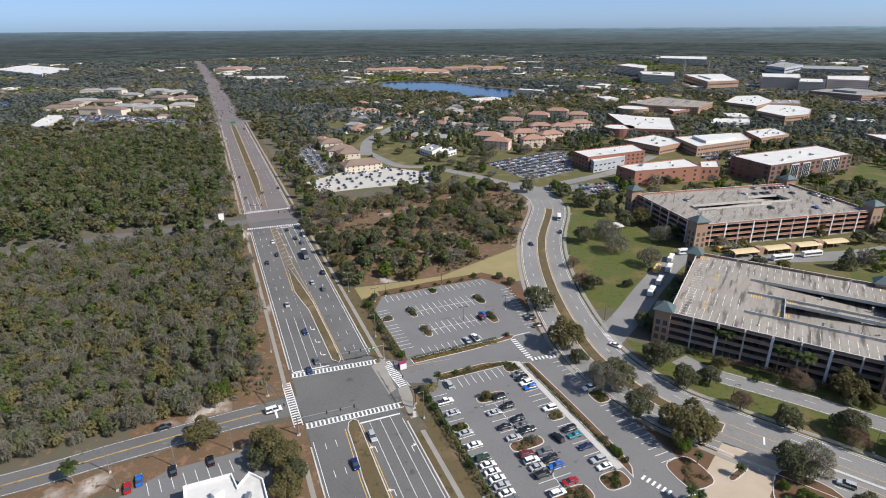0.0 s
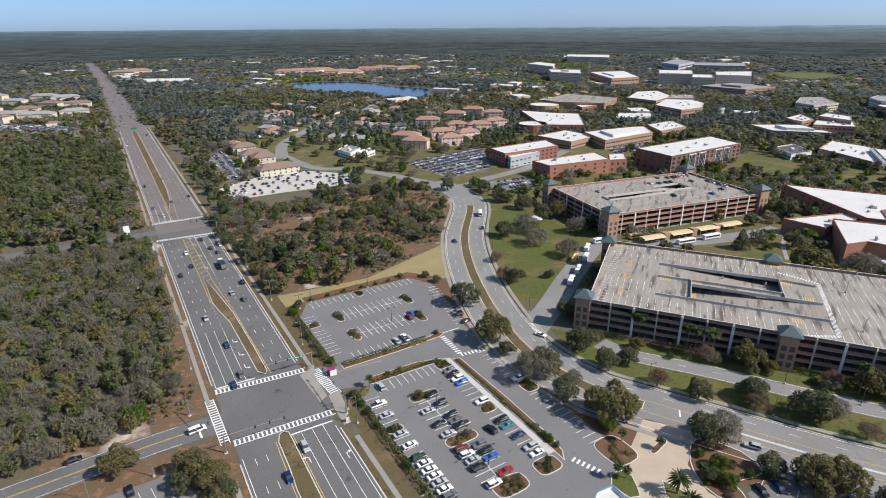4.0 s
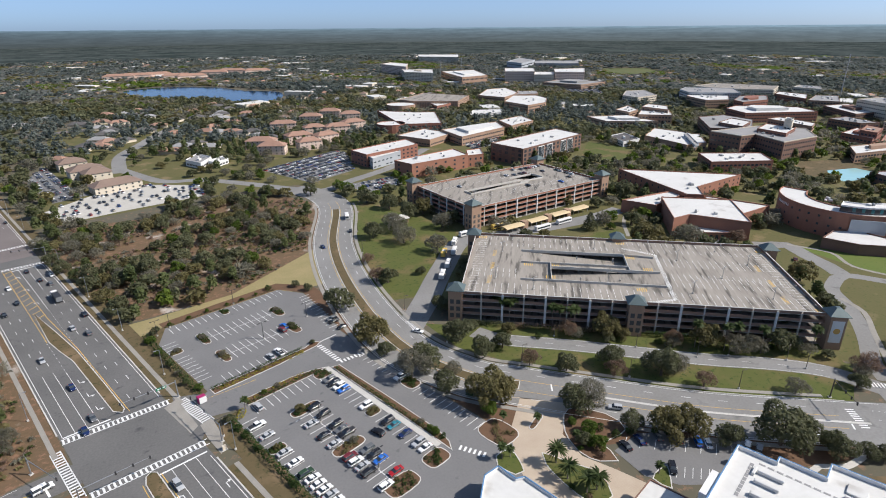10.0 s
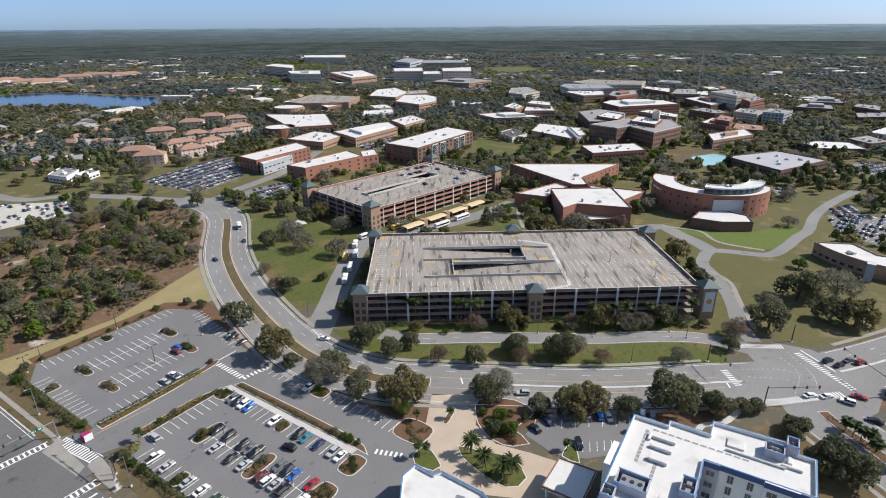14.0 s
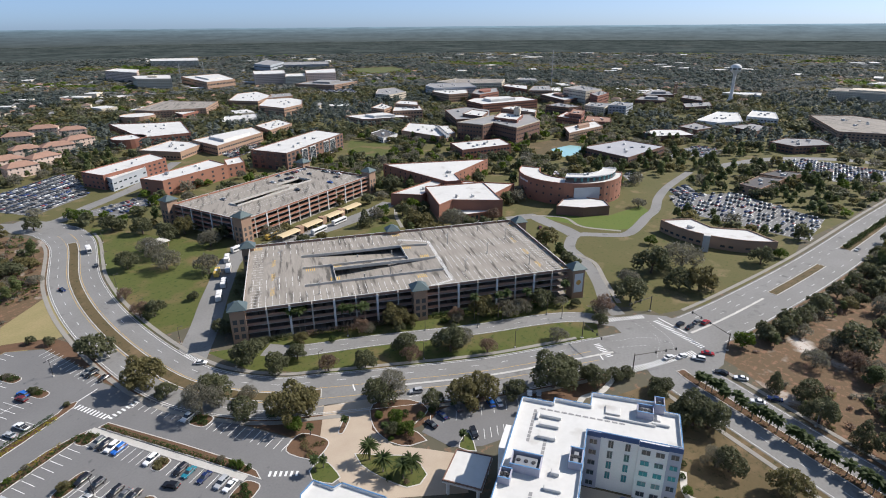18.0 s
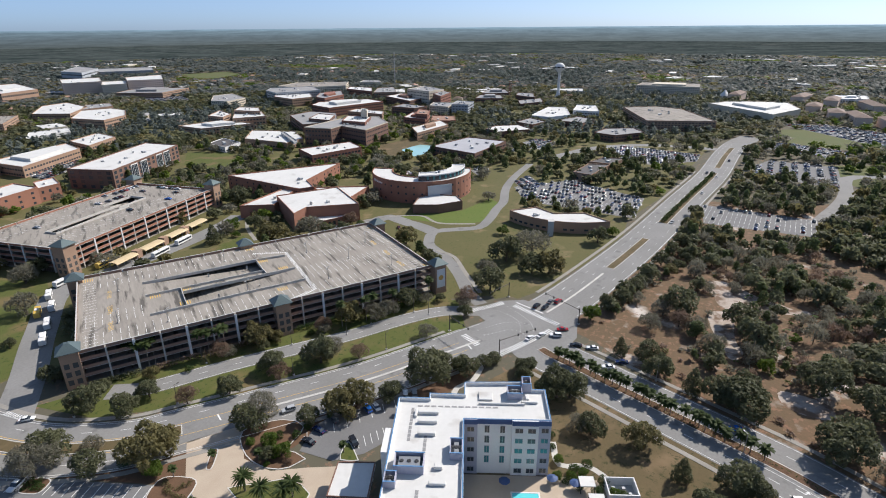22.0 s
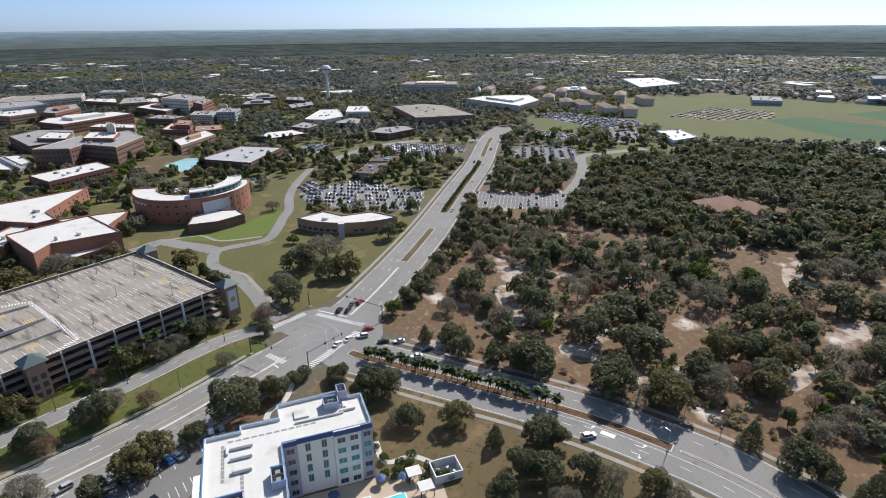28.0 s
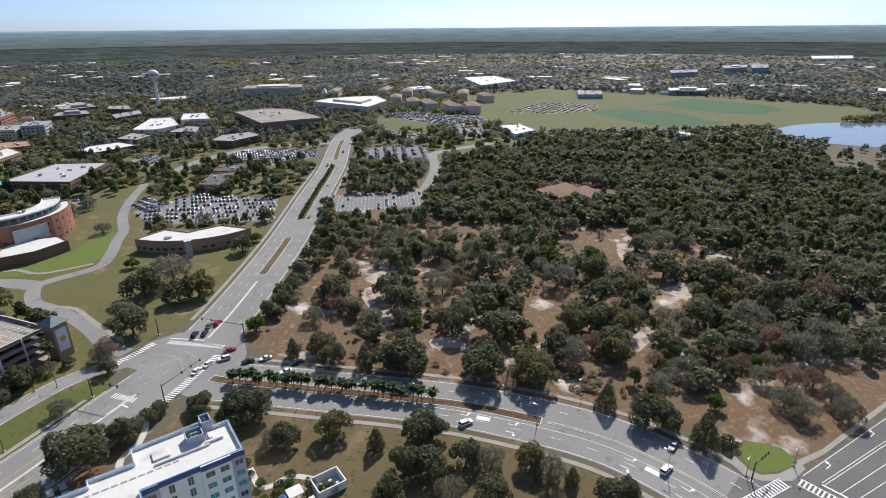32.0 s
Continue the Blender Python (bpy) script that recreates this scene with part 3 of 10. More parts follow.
DRIVE2 = road("driveway", [(279.7, 155.1), (284.0, 164.8), (287.1, 178.0), (291.4, 193.6), (281.1, 197.9), (275.5, 201.5)], -5, 5, ASPHALT_OLD, "short pale driveway with parking bays", 0.026, 5)
CHURCH_ROAD = road("side_road", [hw(204, -14.9), hw(205, -50), hw(205, -110), hw(190, -200)], -4.5, 4.5, ASPHALT, "narrow grey road leading into the woods", 0.025)
CROSS_FAR = road("cross_street", [hw(655, -200), hw(650, -60), hw(648, 60), hw(640, 220)], -9, 9, ASPHALT_RED, "reddish cross street at a far junction", 0.045, 30)
EAST_LINK = road("avenue_link", [(394.7, -52.7), (468.2, -75.6), (535.9, -84.4), (552.5, -107.2), (577.7, -154.7)], -5, 5, ASPHALT_OLD, "pale curving link road between car parks", 0.024, 10)
FAR_ROAD = road("campus_street", [(510.5, 150.2), (572.8, 123.8), (609, 79), (616, 33), (616, 10)], -6, 6, ASPHALT_OLD, "pale campus street", 0.023, 12)
sheet("junction", [(180, 62), (196, 88), (212, 84), (218, 74), (213, 48), (196, 44), (180, 46)], 0.046, ASPHALT_OLD, "wide pale signalled junction", "road")
sheet("junction", [hw(0, 15), hw(14, 17), hw(10, 24), hw(2, 26), hw(-8, 20), hw(-14, 15)], 0.037, ASPHALT, "turning area at the car park entrance", "road")

# ---- lawns, straw verges and sandy scrub ----
for pts, m, z, label in (
    ([(-46.1, 241.0), (-33.6, 243.8), (-1.2, 254.2), (44.9, 296.0), (40.5, 248.6), (23.2, 245.8), (-31.3, 223.4), (-35.5, 217.1)], STRAW, 0.010, "strip of straw-coloured dry grass"),
    ([(-52.6, 260.7), (-46.3, 300.0), (6.1, 349.5), (53.7, 348.3), (49.9, 297.7), (-1.2, 252.8), (-39.0, 243.9)], SAND, 0.006, "bare reddish sand with pale patches under scrub"),
    ([(-90, 330), (-50, 262), (-45, 292), (-24, 268), (47, 303), (62, 337), (70, 372), (49, 406), (7, 432), (-34, 395), (-75, 396), (-95, 390)], SAND, 0.0035, "sandy ground with rough scrub and leaf litter"),
    ([(89.2, 385.6), (98.4, 365.4), (133.2, 295.7), (122.1, 275.2), (76.2, 216.9), (65.5, 218.8), (61.1, 244.9), (69.1, 297.2)], LAWN, 0.008, "green lawn between road and garage"),
    ([(72.0, 192.7), (105.5, 172.2), (161.3, 127.8), (205.3, 101.7), (178.3, 83.8), (136.3, 115.8), (98.3, 143.4), (77.1, 169.7)], LAWN, 0.008, "green lawn between boulevard and garage road"),
    ([(91.3, 193.8), (211.6, 118.3), (202.4, 102.1), (192.8, 108.2), (158.7, 129.9), (123.1, 156.4), (91.8, 179.5)], LAWN, 0.009, "narrow lawn along the parking garage"),
    ([(275.9, 148.1), (321.8, 120.7), (349.7, 52.6), (323.8, 50.2), (265.6, 60.5), (223.1, 77.4), (213.0, 86.2), (245.8, 119.7)], LAWN_DRY, 0.009, "browning lawn beside the avenue"),
    ([(292.6, 194.4), (302.5, 184.0), (324.6, 157.0), (360.0, 150.7), (352.5, 142.0), (312.5, 134.6), (298.8, 142.9), (294.7, 166.6)], LAWN_BRIGHT, 0.010, "bright green lawn in front of the curved hall"),
    ([(274.9, 147.9), (305.3, 124.1), (300.2, 116.0), (311.6, 81.9), (242.2, 64.3), (218.0, 77.0), (221.5, 96.2), (243.7, 118.5)], LAWN_DRY, 0.0085, "wide lawn gone brown in winter"),
    ([(157.3, 254.5), (222.8, 253.4), (206.5, 234.2), (195.3, 235.9)], LAWN, 0.010, "green lawn behind the parking garage"),
    ([(202.0, 50.5), (233.7, 46.5), (344.0, 30.9), (311.2, 0.9), (238.3, -17.8), (158.9, -21.3), (165.6, -19.9), (188.9, 19.1)], SAND, 0.005, "bare reddish sand and leaf litter between oaks"),
    ([(195, 35), (215, 45), (330, 25), (420, 10), (460, -100), (420, -230), (250, -240), (120, -150), (118, -105), (150, -55), (170, 0)], SAND, 0.004, "bare reddish sand and dry grass under open woods"),
    ([(118, 72), (140, 70), (168, 58), (162, 20), (150, -10), (135, -40), (100, -75), (60, -60), (60, 20), (95, 30)], GRASS, 0.006, "dry grass slope beside the hotel"),
    ([(68.3, 125.8), (81.6, 137.6), (98.4, 122.9), (133.8, 96.7), (166.6, 76.0), (157.2, 69.8), (132.5, 75.6), (124.9, 82.3), (110.1, 99.6), (96.1, 102.7), (80.3, 114.2)], MULCH, 0.007, "planted mulch bed beside the boulevard"),
    ([(459.1, -117.9), (570.8, -52.5), (626, -168), (568, -366), (513, -357), (509.0, -209.1)], MEADOW, 0.006, "open rough meadow"),
    ([(769.4, -351.8), (798.7, -421.5), (727.3, -474.6), (664.8, -469.7), (643.5, -492.7), (627.9, -434.0), (636.2, -381.5), (690.6, -366.4)], FIELD, 0.012, "dark green sports turf"),
    ([(826.0, -485.6), (880.8, -580.6), (785.5, -646.2), (727.1, -638.7), (695.3, -575.0), (707.0, -534.8), (761.0, -504.3)], FIELD, 0.012, "dark green sports turf"),
    ([(795.7, -367.8), (814.8, -474.7), (750.7, -497.8), (686.8, -536.2), (667.3, -510.0), (730.9, -485.1), (790.4, -434.7)], GRASS, 0.0125, "strip of worn tan grass between turf fields"),
    ([(1017, -220), (1066, -432), (893, -621), (735, -760), (656, -738), (590, -564), (608, -249), (669, -201), (755, -171)], MEADOW, 0.008, "open mown meadow"),
    ([(763, -35), (801, -92), (717, -125), (667, -103), (680, -50)], MEADOW, 0.009, "open mown meadow"),
    ([(373, 487), (394, 455), (382.9, 420.9), (333.9, 384.5), (328.4, 436.7)], LAWN, 0.009, "green campus lawn"),
    ([(484.9, 333.0), (551, 318), (505.2, 279.0), (436.2, 283.6)], GRASS, 0.009, "campus lawn round a pool"),
    ([(1071, 1375), (1198, 1323), (1129, 1178), (986, 1132), (956, 1185)], MEADOW, 0.009, "distant playing field"),
    ([(-257, 795), (-228, 818), (-185, 696), (-206, 660)], SAND, 0.006, "dry clearing with brown grass"),
    ([hw(5, -15.5), hw(24, -15.5), hw(24, -40), hw(8, -60), (-98, 140), (-96, 136), (-66, 151.5)], SAND, 0.0095, "sandy corner with dry grass beside the side road"),
    ([hw(-9, -15.5), hw(-9, -22), (-66, 139.5), (-98, 124), (-123, 111.5), (-190, 84), (-190, 78), (-120, 104), (-90, 115), hw(-40, -34), hw(-60, -15.5)], SAND, 0.0085, "strip of dry grass along the side road"),
    ([hw(20, -24), hw(20, -15.5), hw(120, -15.5), hw(150, -30), hw(60, -40)], SAND, 0.009, "bare reddish sand at the wood's edge"),
):
    sheet("lawn" if m in (LAWN, LAWN_BRIGHT, LAWN_DRY, GRASS, STRAW, FIELD, MEADOW) else "sand" if m is SAND else "planting_bed", pts, z, m, label, "ground", block="rough" not in label)

# bare white sand in the glades of the open wood
for k, pts in enumerate((
    [(272.4, 0.0), (279.9, -5.4), (274.2, -11.9), (266.0, -12.9), (260.3, -7.0), (262.9, -1.6)],
    [(245.6, -5.1), (244.0, -10.2), (225.0, -12.0), (210.9, -14.5), (206.4, -11.4), (218.9, -8.6), (231.0, -4.9)],
    [(257.1, -12.3), (260.6, -25.3), (262.6, -39.5), (258.0, -39.0), (255.4, -25.1), (251.7, -13.5)],
    [(259.9, -3.0), (261.4, -11.0), (250.1, -10.2), (250.8, -5.8)],
    [(243.3, -1.7), (245.2, -11.3), (224.5, -11.2), (213.4, -15.3), (206.5, -11.1), (217.0, -6.9), (231.2, -2.6)],
    [(277.0, 0.2), (277.3, -8.9), (268.0, -21.7), (258.3, -39.7), (254.1, -19.0), (255.9, -5.0)],
    [(193.0, -27.0), (191.3, -40.5), (182.8, -40.9), (182.0, -31.9), (185.4, -27.0)],
    [(183.3, -104.0), (185.2, -116.9), (176.9, -114.0), (167.4, -101.7), (167.9, -97.1)],
    [(216.2, -140.8), (217.5, -154.0), (204.3, -147.1), (203.9, -137.6)],
    [(188.5, -152.2), (192.1, -162.3), (180.7, -159.0), (177.5, -149.4)],
    [(141.0, -135.6), (141.5, -144.1), (137.1, -142.6), (136.2, -133.8)],
    [(150.1, -153.4), (150.9, -160.6), (145.6, -157.1), (145.4, -151.5)],
    [(275.4, -147.9), (286.9, -162.1), (270.0, -156.7), (252.5, -139.8)],
    [(246.8, -240.5), (248.6, -256.8), (234.5, -248.8), (233.0, -233.3)],
)):
    sheet("sand_patch", smooth(pts, 2.0, True), 0.013 + 0.004 * k, SAND_WHITE, "patch of bare white sand among leaf litter", "ground", block=False)

sheet("campus_ground", [(-109.2, 399.1), (-178, 813), (17, 957), (378, 1135), (900, 1034), (1044, 418), (1021, 14), (640, 20), (420, 40), (250, 75), (215, 90), (200, 110), (110, 170), (85, 200), (85, 300), (80, 400), (60, 440), (0, 436)], -0.009, LAWN_DRY, "mown winter grass over the campus", "ground", block=False)
# the corner of highway and palm avenue
for name, pts, m, z, label, category in (
    ("carriageway", [(134.4, -204.8), (120.6, -166.2), (102.4, -116.5), (100.7, -110.7), (105.5, -100.0), (98.5, -89.8), (84.3, -89.3), (68.6, -152.4)], ASPHALT, 0.047, "dark asphalt approach with turning lanes", "road"),
    ("pavement", [(107.2, -119.0), (110.0, -130.3), (126.4, -171.0), (139.9, -205.9), (137.0, -204.7), (124.2, -169.6), (107.9, -128.8), (105.0, -118.1)], SIDEWALK, 0.05, "grey concrete footpath beside the highway", "footpath"),
    ("pavement", [(112.2, -103.0), (106.5, -103.5), (104.3, -105.4), (103.8, -110.6), (105.4, -116.5), (107.0, -119.8), (103.9, -119.1), (100.7, -112.3), (102.4, -104.0), (105.3, -100.8), (110.1, -99.7)], SIDEWALK, 0.054, "rounded concrete corner with kerb ramps", "footpath"),
    ("lawn", [(113.3, -104.7), (117.0, -110.4), (115.7, -114.2), (112.2, -118.3), (108.1, -119.2), (105.5, -116.2), (104.4, -110.1), (104.9, -105.9), (107.3, -104.1)], LAWN_BRIGHT, 0.03, "fresh green lawn at the street corner", "ground"),
    ("sand", [(160.6, -112.0), (143.4, -190.6), (149.7, -217.5), (139.9, -205.9), (126.0, -170.1), (109.6, -129.9), (107.2, -119.0), (112.6, -118.7), (117.5, -110.7), (116.0, -103.8), (131.7, -92.7)], SAND, 0.0085, "dry grass and rusty leaf litter under bare trees", "ground"),
):
    sheet(name, pts, z, m, label, category)
# ---- water ----
sheet("lake", smooth([(-143, 1308), (-80, 1357), (24, 1317), (80, 1209), (139, 1160), (131, 1050), (95, 992), (58, 1011), (30, 1084), (-45, 1120), (-105, 1180)], 30, True), 0.03, WATER, "wide dark blue lake among woods", "water")
BLOCKS.append(inset(BLOCKS[-1], -14))
sheet("pond", smooth([(580, -501), (605, -545), (612, -611), (587, -672), (552, -696), (434, -555), (473, -527), (515, -482), (547, -484)], 12, True), 0.03, POND, "pale grey-blue pond edged with grass", "water")
sheet("pond", smooth([(-799, 1017), (-793, 1038), (-739, 998), (-719, 952), (-732, 929)], 12, True), 0.03, WATER, "small dark blue pond", "water")
sheet("pool", [(480.0, 299.4), (509.2, 295.4), (510.5, 281.1), (480.0, 266.6), (457.3, 270.8), (463.1, 286.5)], 0.05, POOL_PALE, "shallow turquoise reflecting pool on the campus green", "pool")

# ---- car parks ----
LOT = sheet("car_park", [hw(*q) for q in ((64, 33.5), (63, 85), (51, 91.5), (24, 87.2), (9, 83), (-13, 81.5), (-72, 81.8), (-78, 85), (-86, 84), (-94, 78), (-100, 60), (-100, 26.4), (-14, 26.4), (-8, 30), (-5, 22), (5.4, 22), (9, 27), (52, 26.5))], 0.042, ASPHALT_LOT, "grey asphalt car park with white bays", "car park")
sheet("forecourt", [(72.0, 119.6), (83.3, 132.9), (79.1, 135.0), (90.9, 127.6), (96.4, 123.8), (86.1, 112.1), (86.0, 101.9), (91.8, 93.4), (97.7, 83.3), (87.3, 73.8), (65.2, 93.9), (67.0, 106.7)], 0.048, PAVER, "tan paved forecourt of the hotel", "forecourt")
sheet("car_park", [(95.9, 100.0), (107.0, 103.2), (117.1, 99.8), (132.3, 87.8), (135.6, 77.7), (122.6, 81.2), (112.8, 78.6), (103.7, 82.3), (97.1, 88.7)], 0.05, ASPHALT_LOT, "small asphalt car park beside the hotel", "car park")
sheet("restaurant_car_park", [(-88.2, 112.2), (-84.7, 116.4), (-78.3, 123.3), (-61.1, 130.4), (-53.3, 132.9), (-49.1, 123.6), (-46.2, 112.8)], 0.05, ASPHALT_LOT, "small asphalt car park by the side road", "car park")
FAR_LOTS = []
for label, pts, rows in (
    ("full car park on the campus", [(38.5, 502.4), (116.7, 557.1), (124.5, 540.9), (111.4, 468.5), (71.3, 441.3)], 6),
    ("car park before the red halls", [(92.7, 423.6), (135.5, 434.5), (139.7, 411.2), (106.0, 396.7)], 3),
    ("limerock overflow car park", [(-113.6, 435.8), (-88.1, 471.6), (-51.3, 490.6), (-13.4, 472.4), (-8.1, 438.5), (-62.1, 420.4), (-93.9, 406.0)], 3),
    ("office car park", [(-145.3, 547.4), (-141, 598), (-107.3, 508.7), (-88.8, 475.7), (-110.0, 461.0)], 3),
    ("car park behind the halls", [(246.4, 533.8), (305, 555), (300, 534), (246.2, 502.6)], 3),
    ("full car park beside the avenue", [(396.7, 146.5), (434.1, 112.9), (408.4, 51.3), (358.8, 50.3), (364.4, 126.4)], 5),
    ("long full car park by the avenue", [(554.0, 116.2), (592, 102), (579.9, 26.6), (549.1, 28.0), (518.7, 65.7)], 6),
    ("nearly empty car park with white bays", [(410.3, 14.1), (404.9, -59.1), (370.1, -51.9), (368.4, 9.3)], 3),
    ("car park under trees", [(551.3, -17.4), (581.8, -30.4), (578.5, -82.6), (500.2, -78.5), (513.3, -20.7)], 4),
    ("car park under trees", [(640, -28), (681, -44), (652, -100), (605, -90)], 3),
    ("car park by the meadow", [(813, -46), (829, -96), (761, -188), (703, -188), (693, -135)], 4),
    ("overflow car park on grass", [(794, -238), (887, -322), (842, -399), (784, -372), (765, -295)], 4),
    ("car park with trees", [(673, -131), (693, -171), (616, -165), (609, -131)], 4),
    ("bus and car park", [(538.4, 207.1), (594, 196), (580, 168), (538.8, 165.5)], 3),
    ("apartment car park", [(-549, 833), (-485, 834), (-351, 780), (-338, 750), (-480, 741)], 2),
    ("stadium car park", [(661, 977), (718, 919), (665, 828), (610, 854)], 4),
    ("car park by the curved hall", [(429.1, 198.4), (447.4, 199.5), (441.0, 186.1), (415.6, 185.4)], 2),
    ("car park beside a driveway", [(408.4, 150.7), (430.3, 146.9), (412.2, 129.1), (385.6, 131.2)], 3),
):
    m = LIME if "limerock" in label else STRAW if "on grass" in label else ASPHALT_LOT
    sheet("car_park", pts, 0.022, m, label + (" crowded with cars" if "full" in label else " with parked cars"), "car park")
    FAR_LOTS.append((label, ccw(pts), rows))

# ---- buildings ----
def facade(t, a, b, z0, z1, floors, bay, w, h, glass, proud=0.06, frame_mat=None, skip=0.0, sill=0.9, rng=None, ribbon_=None):
    """Rows of windows on one wall: each pane set in a frame that stands a little proud."""
    a, b = Vector(a), Vector(b)
    L = (b - a).length
    if L < bay:
        return
    d = (b - a).normalized()
    rot = math.degrees(math.atan2(d.y, d.x))
    fh = (z1 - z0) / floors
    n = max(1, int((L - 1) / bay))
    if ribbon_ is not None:
        panes = max(2, int((L - 2) / 3.6))
        pitch, nrm = (L - 2) / panes, Vector((d.y, -d.x))
        for f in range(floors):
            z = z0 + f * fh + sill * fh / 3.4
            for k in range(panes):
                p = a + d * (1 + pitch * (k + 0.5))
                u, v = d * pitch * (0.27 if floors > 3 else 0.33), nrm * 0.08
                add_prism(ribbon_, [tuple(p - u - v), tuple(p + u - v), tuple(p + u + v), tuple(p - u + v)], z, z + min(h, fh * 0.42))
        return
    key = (round(w, 1), round(h, 1), glass.name)
    if key not in WINDOWS:
        WINDOWS[key] = bm_mesh("window", box(-w / 2, w / 2, -proud, 0.02, 0, h), [glass, KERB])
    for f in range(floors):
        for i in range(n):
            if rng and rng.random() < skip:
                continue
            p = a + d * (L * (i + 0.5) / n)
            child("window", WINDOWS[key], t, m=pose(p.x, p.y, z0 + f * fh + sill * fh / 3.4, 0, 0, rot))


WINDOWS = {}


def roof_edge(pts, z, h=0.7, w=0.35):
    """A parapet ring round a flat roof."""
    bm = bmesh.new()
    o, i = ccw(pts), inset(pts, w)
    n = len(o)
    for k in range(n):
        j = (k + 1) % n
        v = [bm.verts.new((*p, q)) for p, q in ((o[k], z - 0.3), (o[j], z - 0.3), (o[j], z + h), (o[k], z + h), (i[k], z + h), (i[j], z + h), (i[j], z), (i[k], z))]
        bm.faces.new(v[:4])
        bm.faces.new((v[3], v[2], v[5], v[4]))
        bm.faces.new((v[4], v[5], v[6], v[7]))
    bmesh.ops.remove_doubles(bm, verts=bm.verts, dist=0.001)
    return bm


def building(name, label, pts, h, wall, roof, floors=2, bay=4.0, win=(1.6, 1.6), glass=None, edge=None, units=3, windows=True, category="building", ribbons=False, base=0.0):
    """A flat-roofed block: walls, roof sheet, parapet, windows and roof units."""
    rng = random.Random(int(abs(pts[0][0] * 7 + pts[0][1] * 3)))
    pts = ccw(pts)
    t = thing(name, label, category)
    bm = bmesh.new()
    add_prism(bm, pts, base, h - 0.05, cap=False)
    part("wall", bm, wall, t)
    sheet("roof", inset(pts, 0.3), h, roof, parent=t)
    part("parapet", roof_edge(pts, h), edge or wall, t)
    if windows:
        row = bmesh.new() if ribbons else None
        for a, b in zip(pts, pts[1:] + pts[:1]):
            n = Vector((b[1] - a[1], a[0] - b[0]))
            mid = (Vector(a) + Vector(b)) / 2
            if n.dot(-mid) > 0:
                facade(t, a, b, base, h - 0.6, floors, bay, win[0], win[1], glass or GLASS, rng=rng, skip=0.08, ribbon_=row)
        if ribbons:
            tagged(part("glazing", row, glass or GLASS, t), "dark glazing set in rows", "", kind="stuff")
    cx, cy = sum(p[0] for p in pts) / len(pts), sum(p[1] for p in pts) / len(pts)
    if ribbons and h >= 8 and windows and category == "building" and base == 0 and "student" not in label and rng.random() < 0.35:
        f = rng.uniform(0.35, 0.6)
        s0 = Vector((rng.uniform(-0.12, 0.12), rng.uniform(-0.12, 0.12)))
        up = [(cx + (q[0] - cx) * (f + s0.x), cy + (q[1] - cy) * (f + s0.x)) for q in pts]
        bm = bmesh.new()
        add_prism(bm, up, h + 0.02, h + rng.uniform(2.2, 3.6))
        part("penthouse", bm, wall if rng.random() < 0.6 else roof, t, "set-back rooftop plant storey")
    for k in range(units):
        q = pts[k % len(pts)]
        f = rng.uniform(0.1, 0.5)
        x, y = cx + (q[0] - cx) * f, cy + (q[1] - cy) * f
        s = rng.uniform(0.8, 2.0)
        bm = box(-s, s, -s * 0.6, s * 0.6, 0, rng.uniform(0.9, 2.0), 0.08)
        part("roof_unit", bm, METAL if k % 2 else ROOF_WHITE, t, "grey rooftop plant unit", pose(x, y, h + 0.01, 0, 0, rng.uniform(0, 90)))
    return t


def quad(p, q, w):
    """A rectangle from one long side p-q and a depth w to its left."""
    p, q = Vector(p), Vector(q)
    n = (q - p).normalized()
    n = Vector((-n.y, n.x)) * w
    return [tuple(p), tuple(q), tuple(q + n), tuple(p + n)]


GE, GN, GO = Vector((0.8525, -0.5228)), Vector((0.5228, 0.8525)), Vector((87.0, 189.5))
G2E, G2N, G2O = Vector((0.978, 0.208)), Vector((-0.208, 0.978)), Vector((141.5, 290.0))


def g1(e, n):
    return tuple(GO + GE * e + GN * n)


def g2(e, n):
    return tuple(G2O + G2E * e + G2N * n)




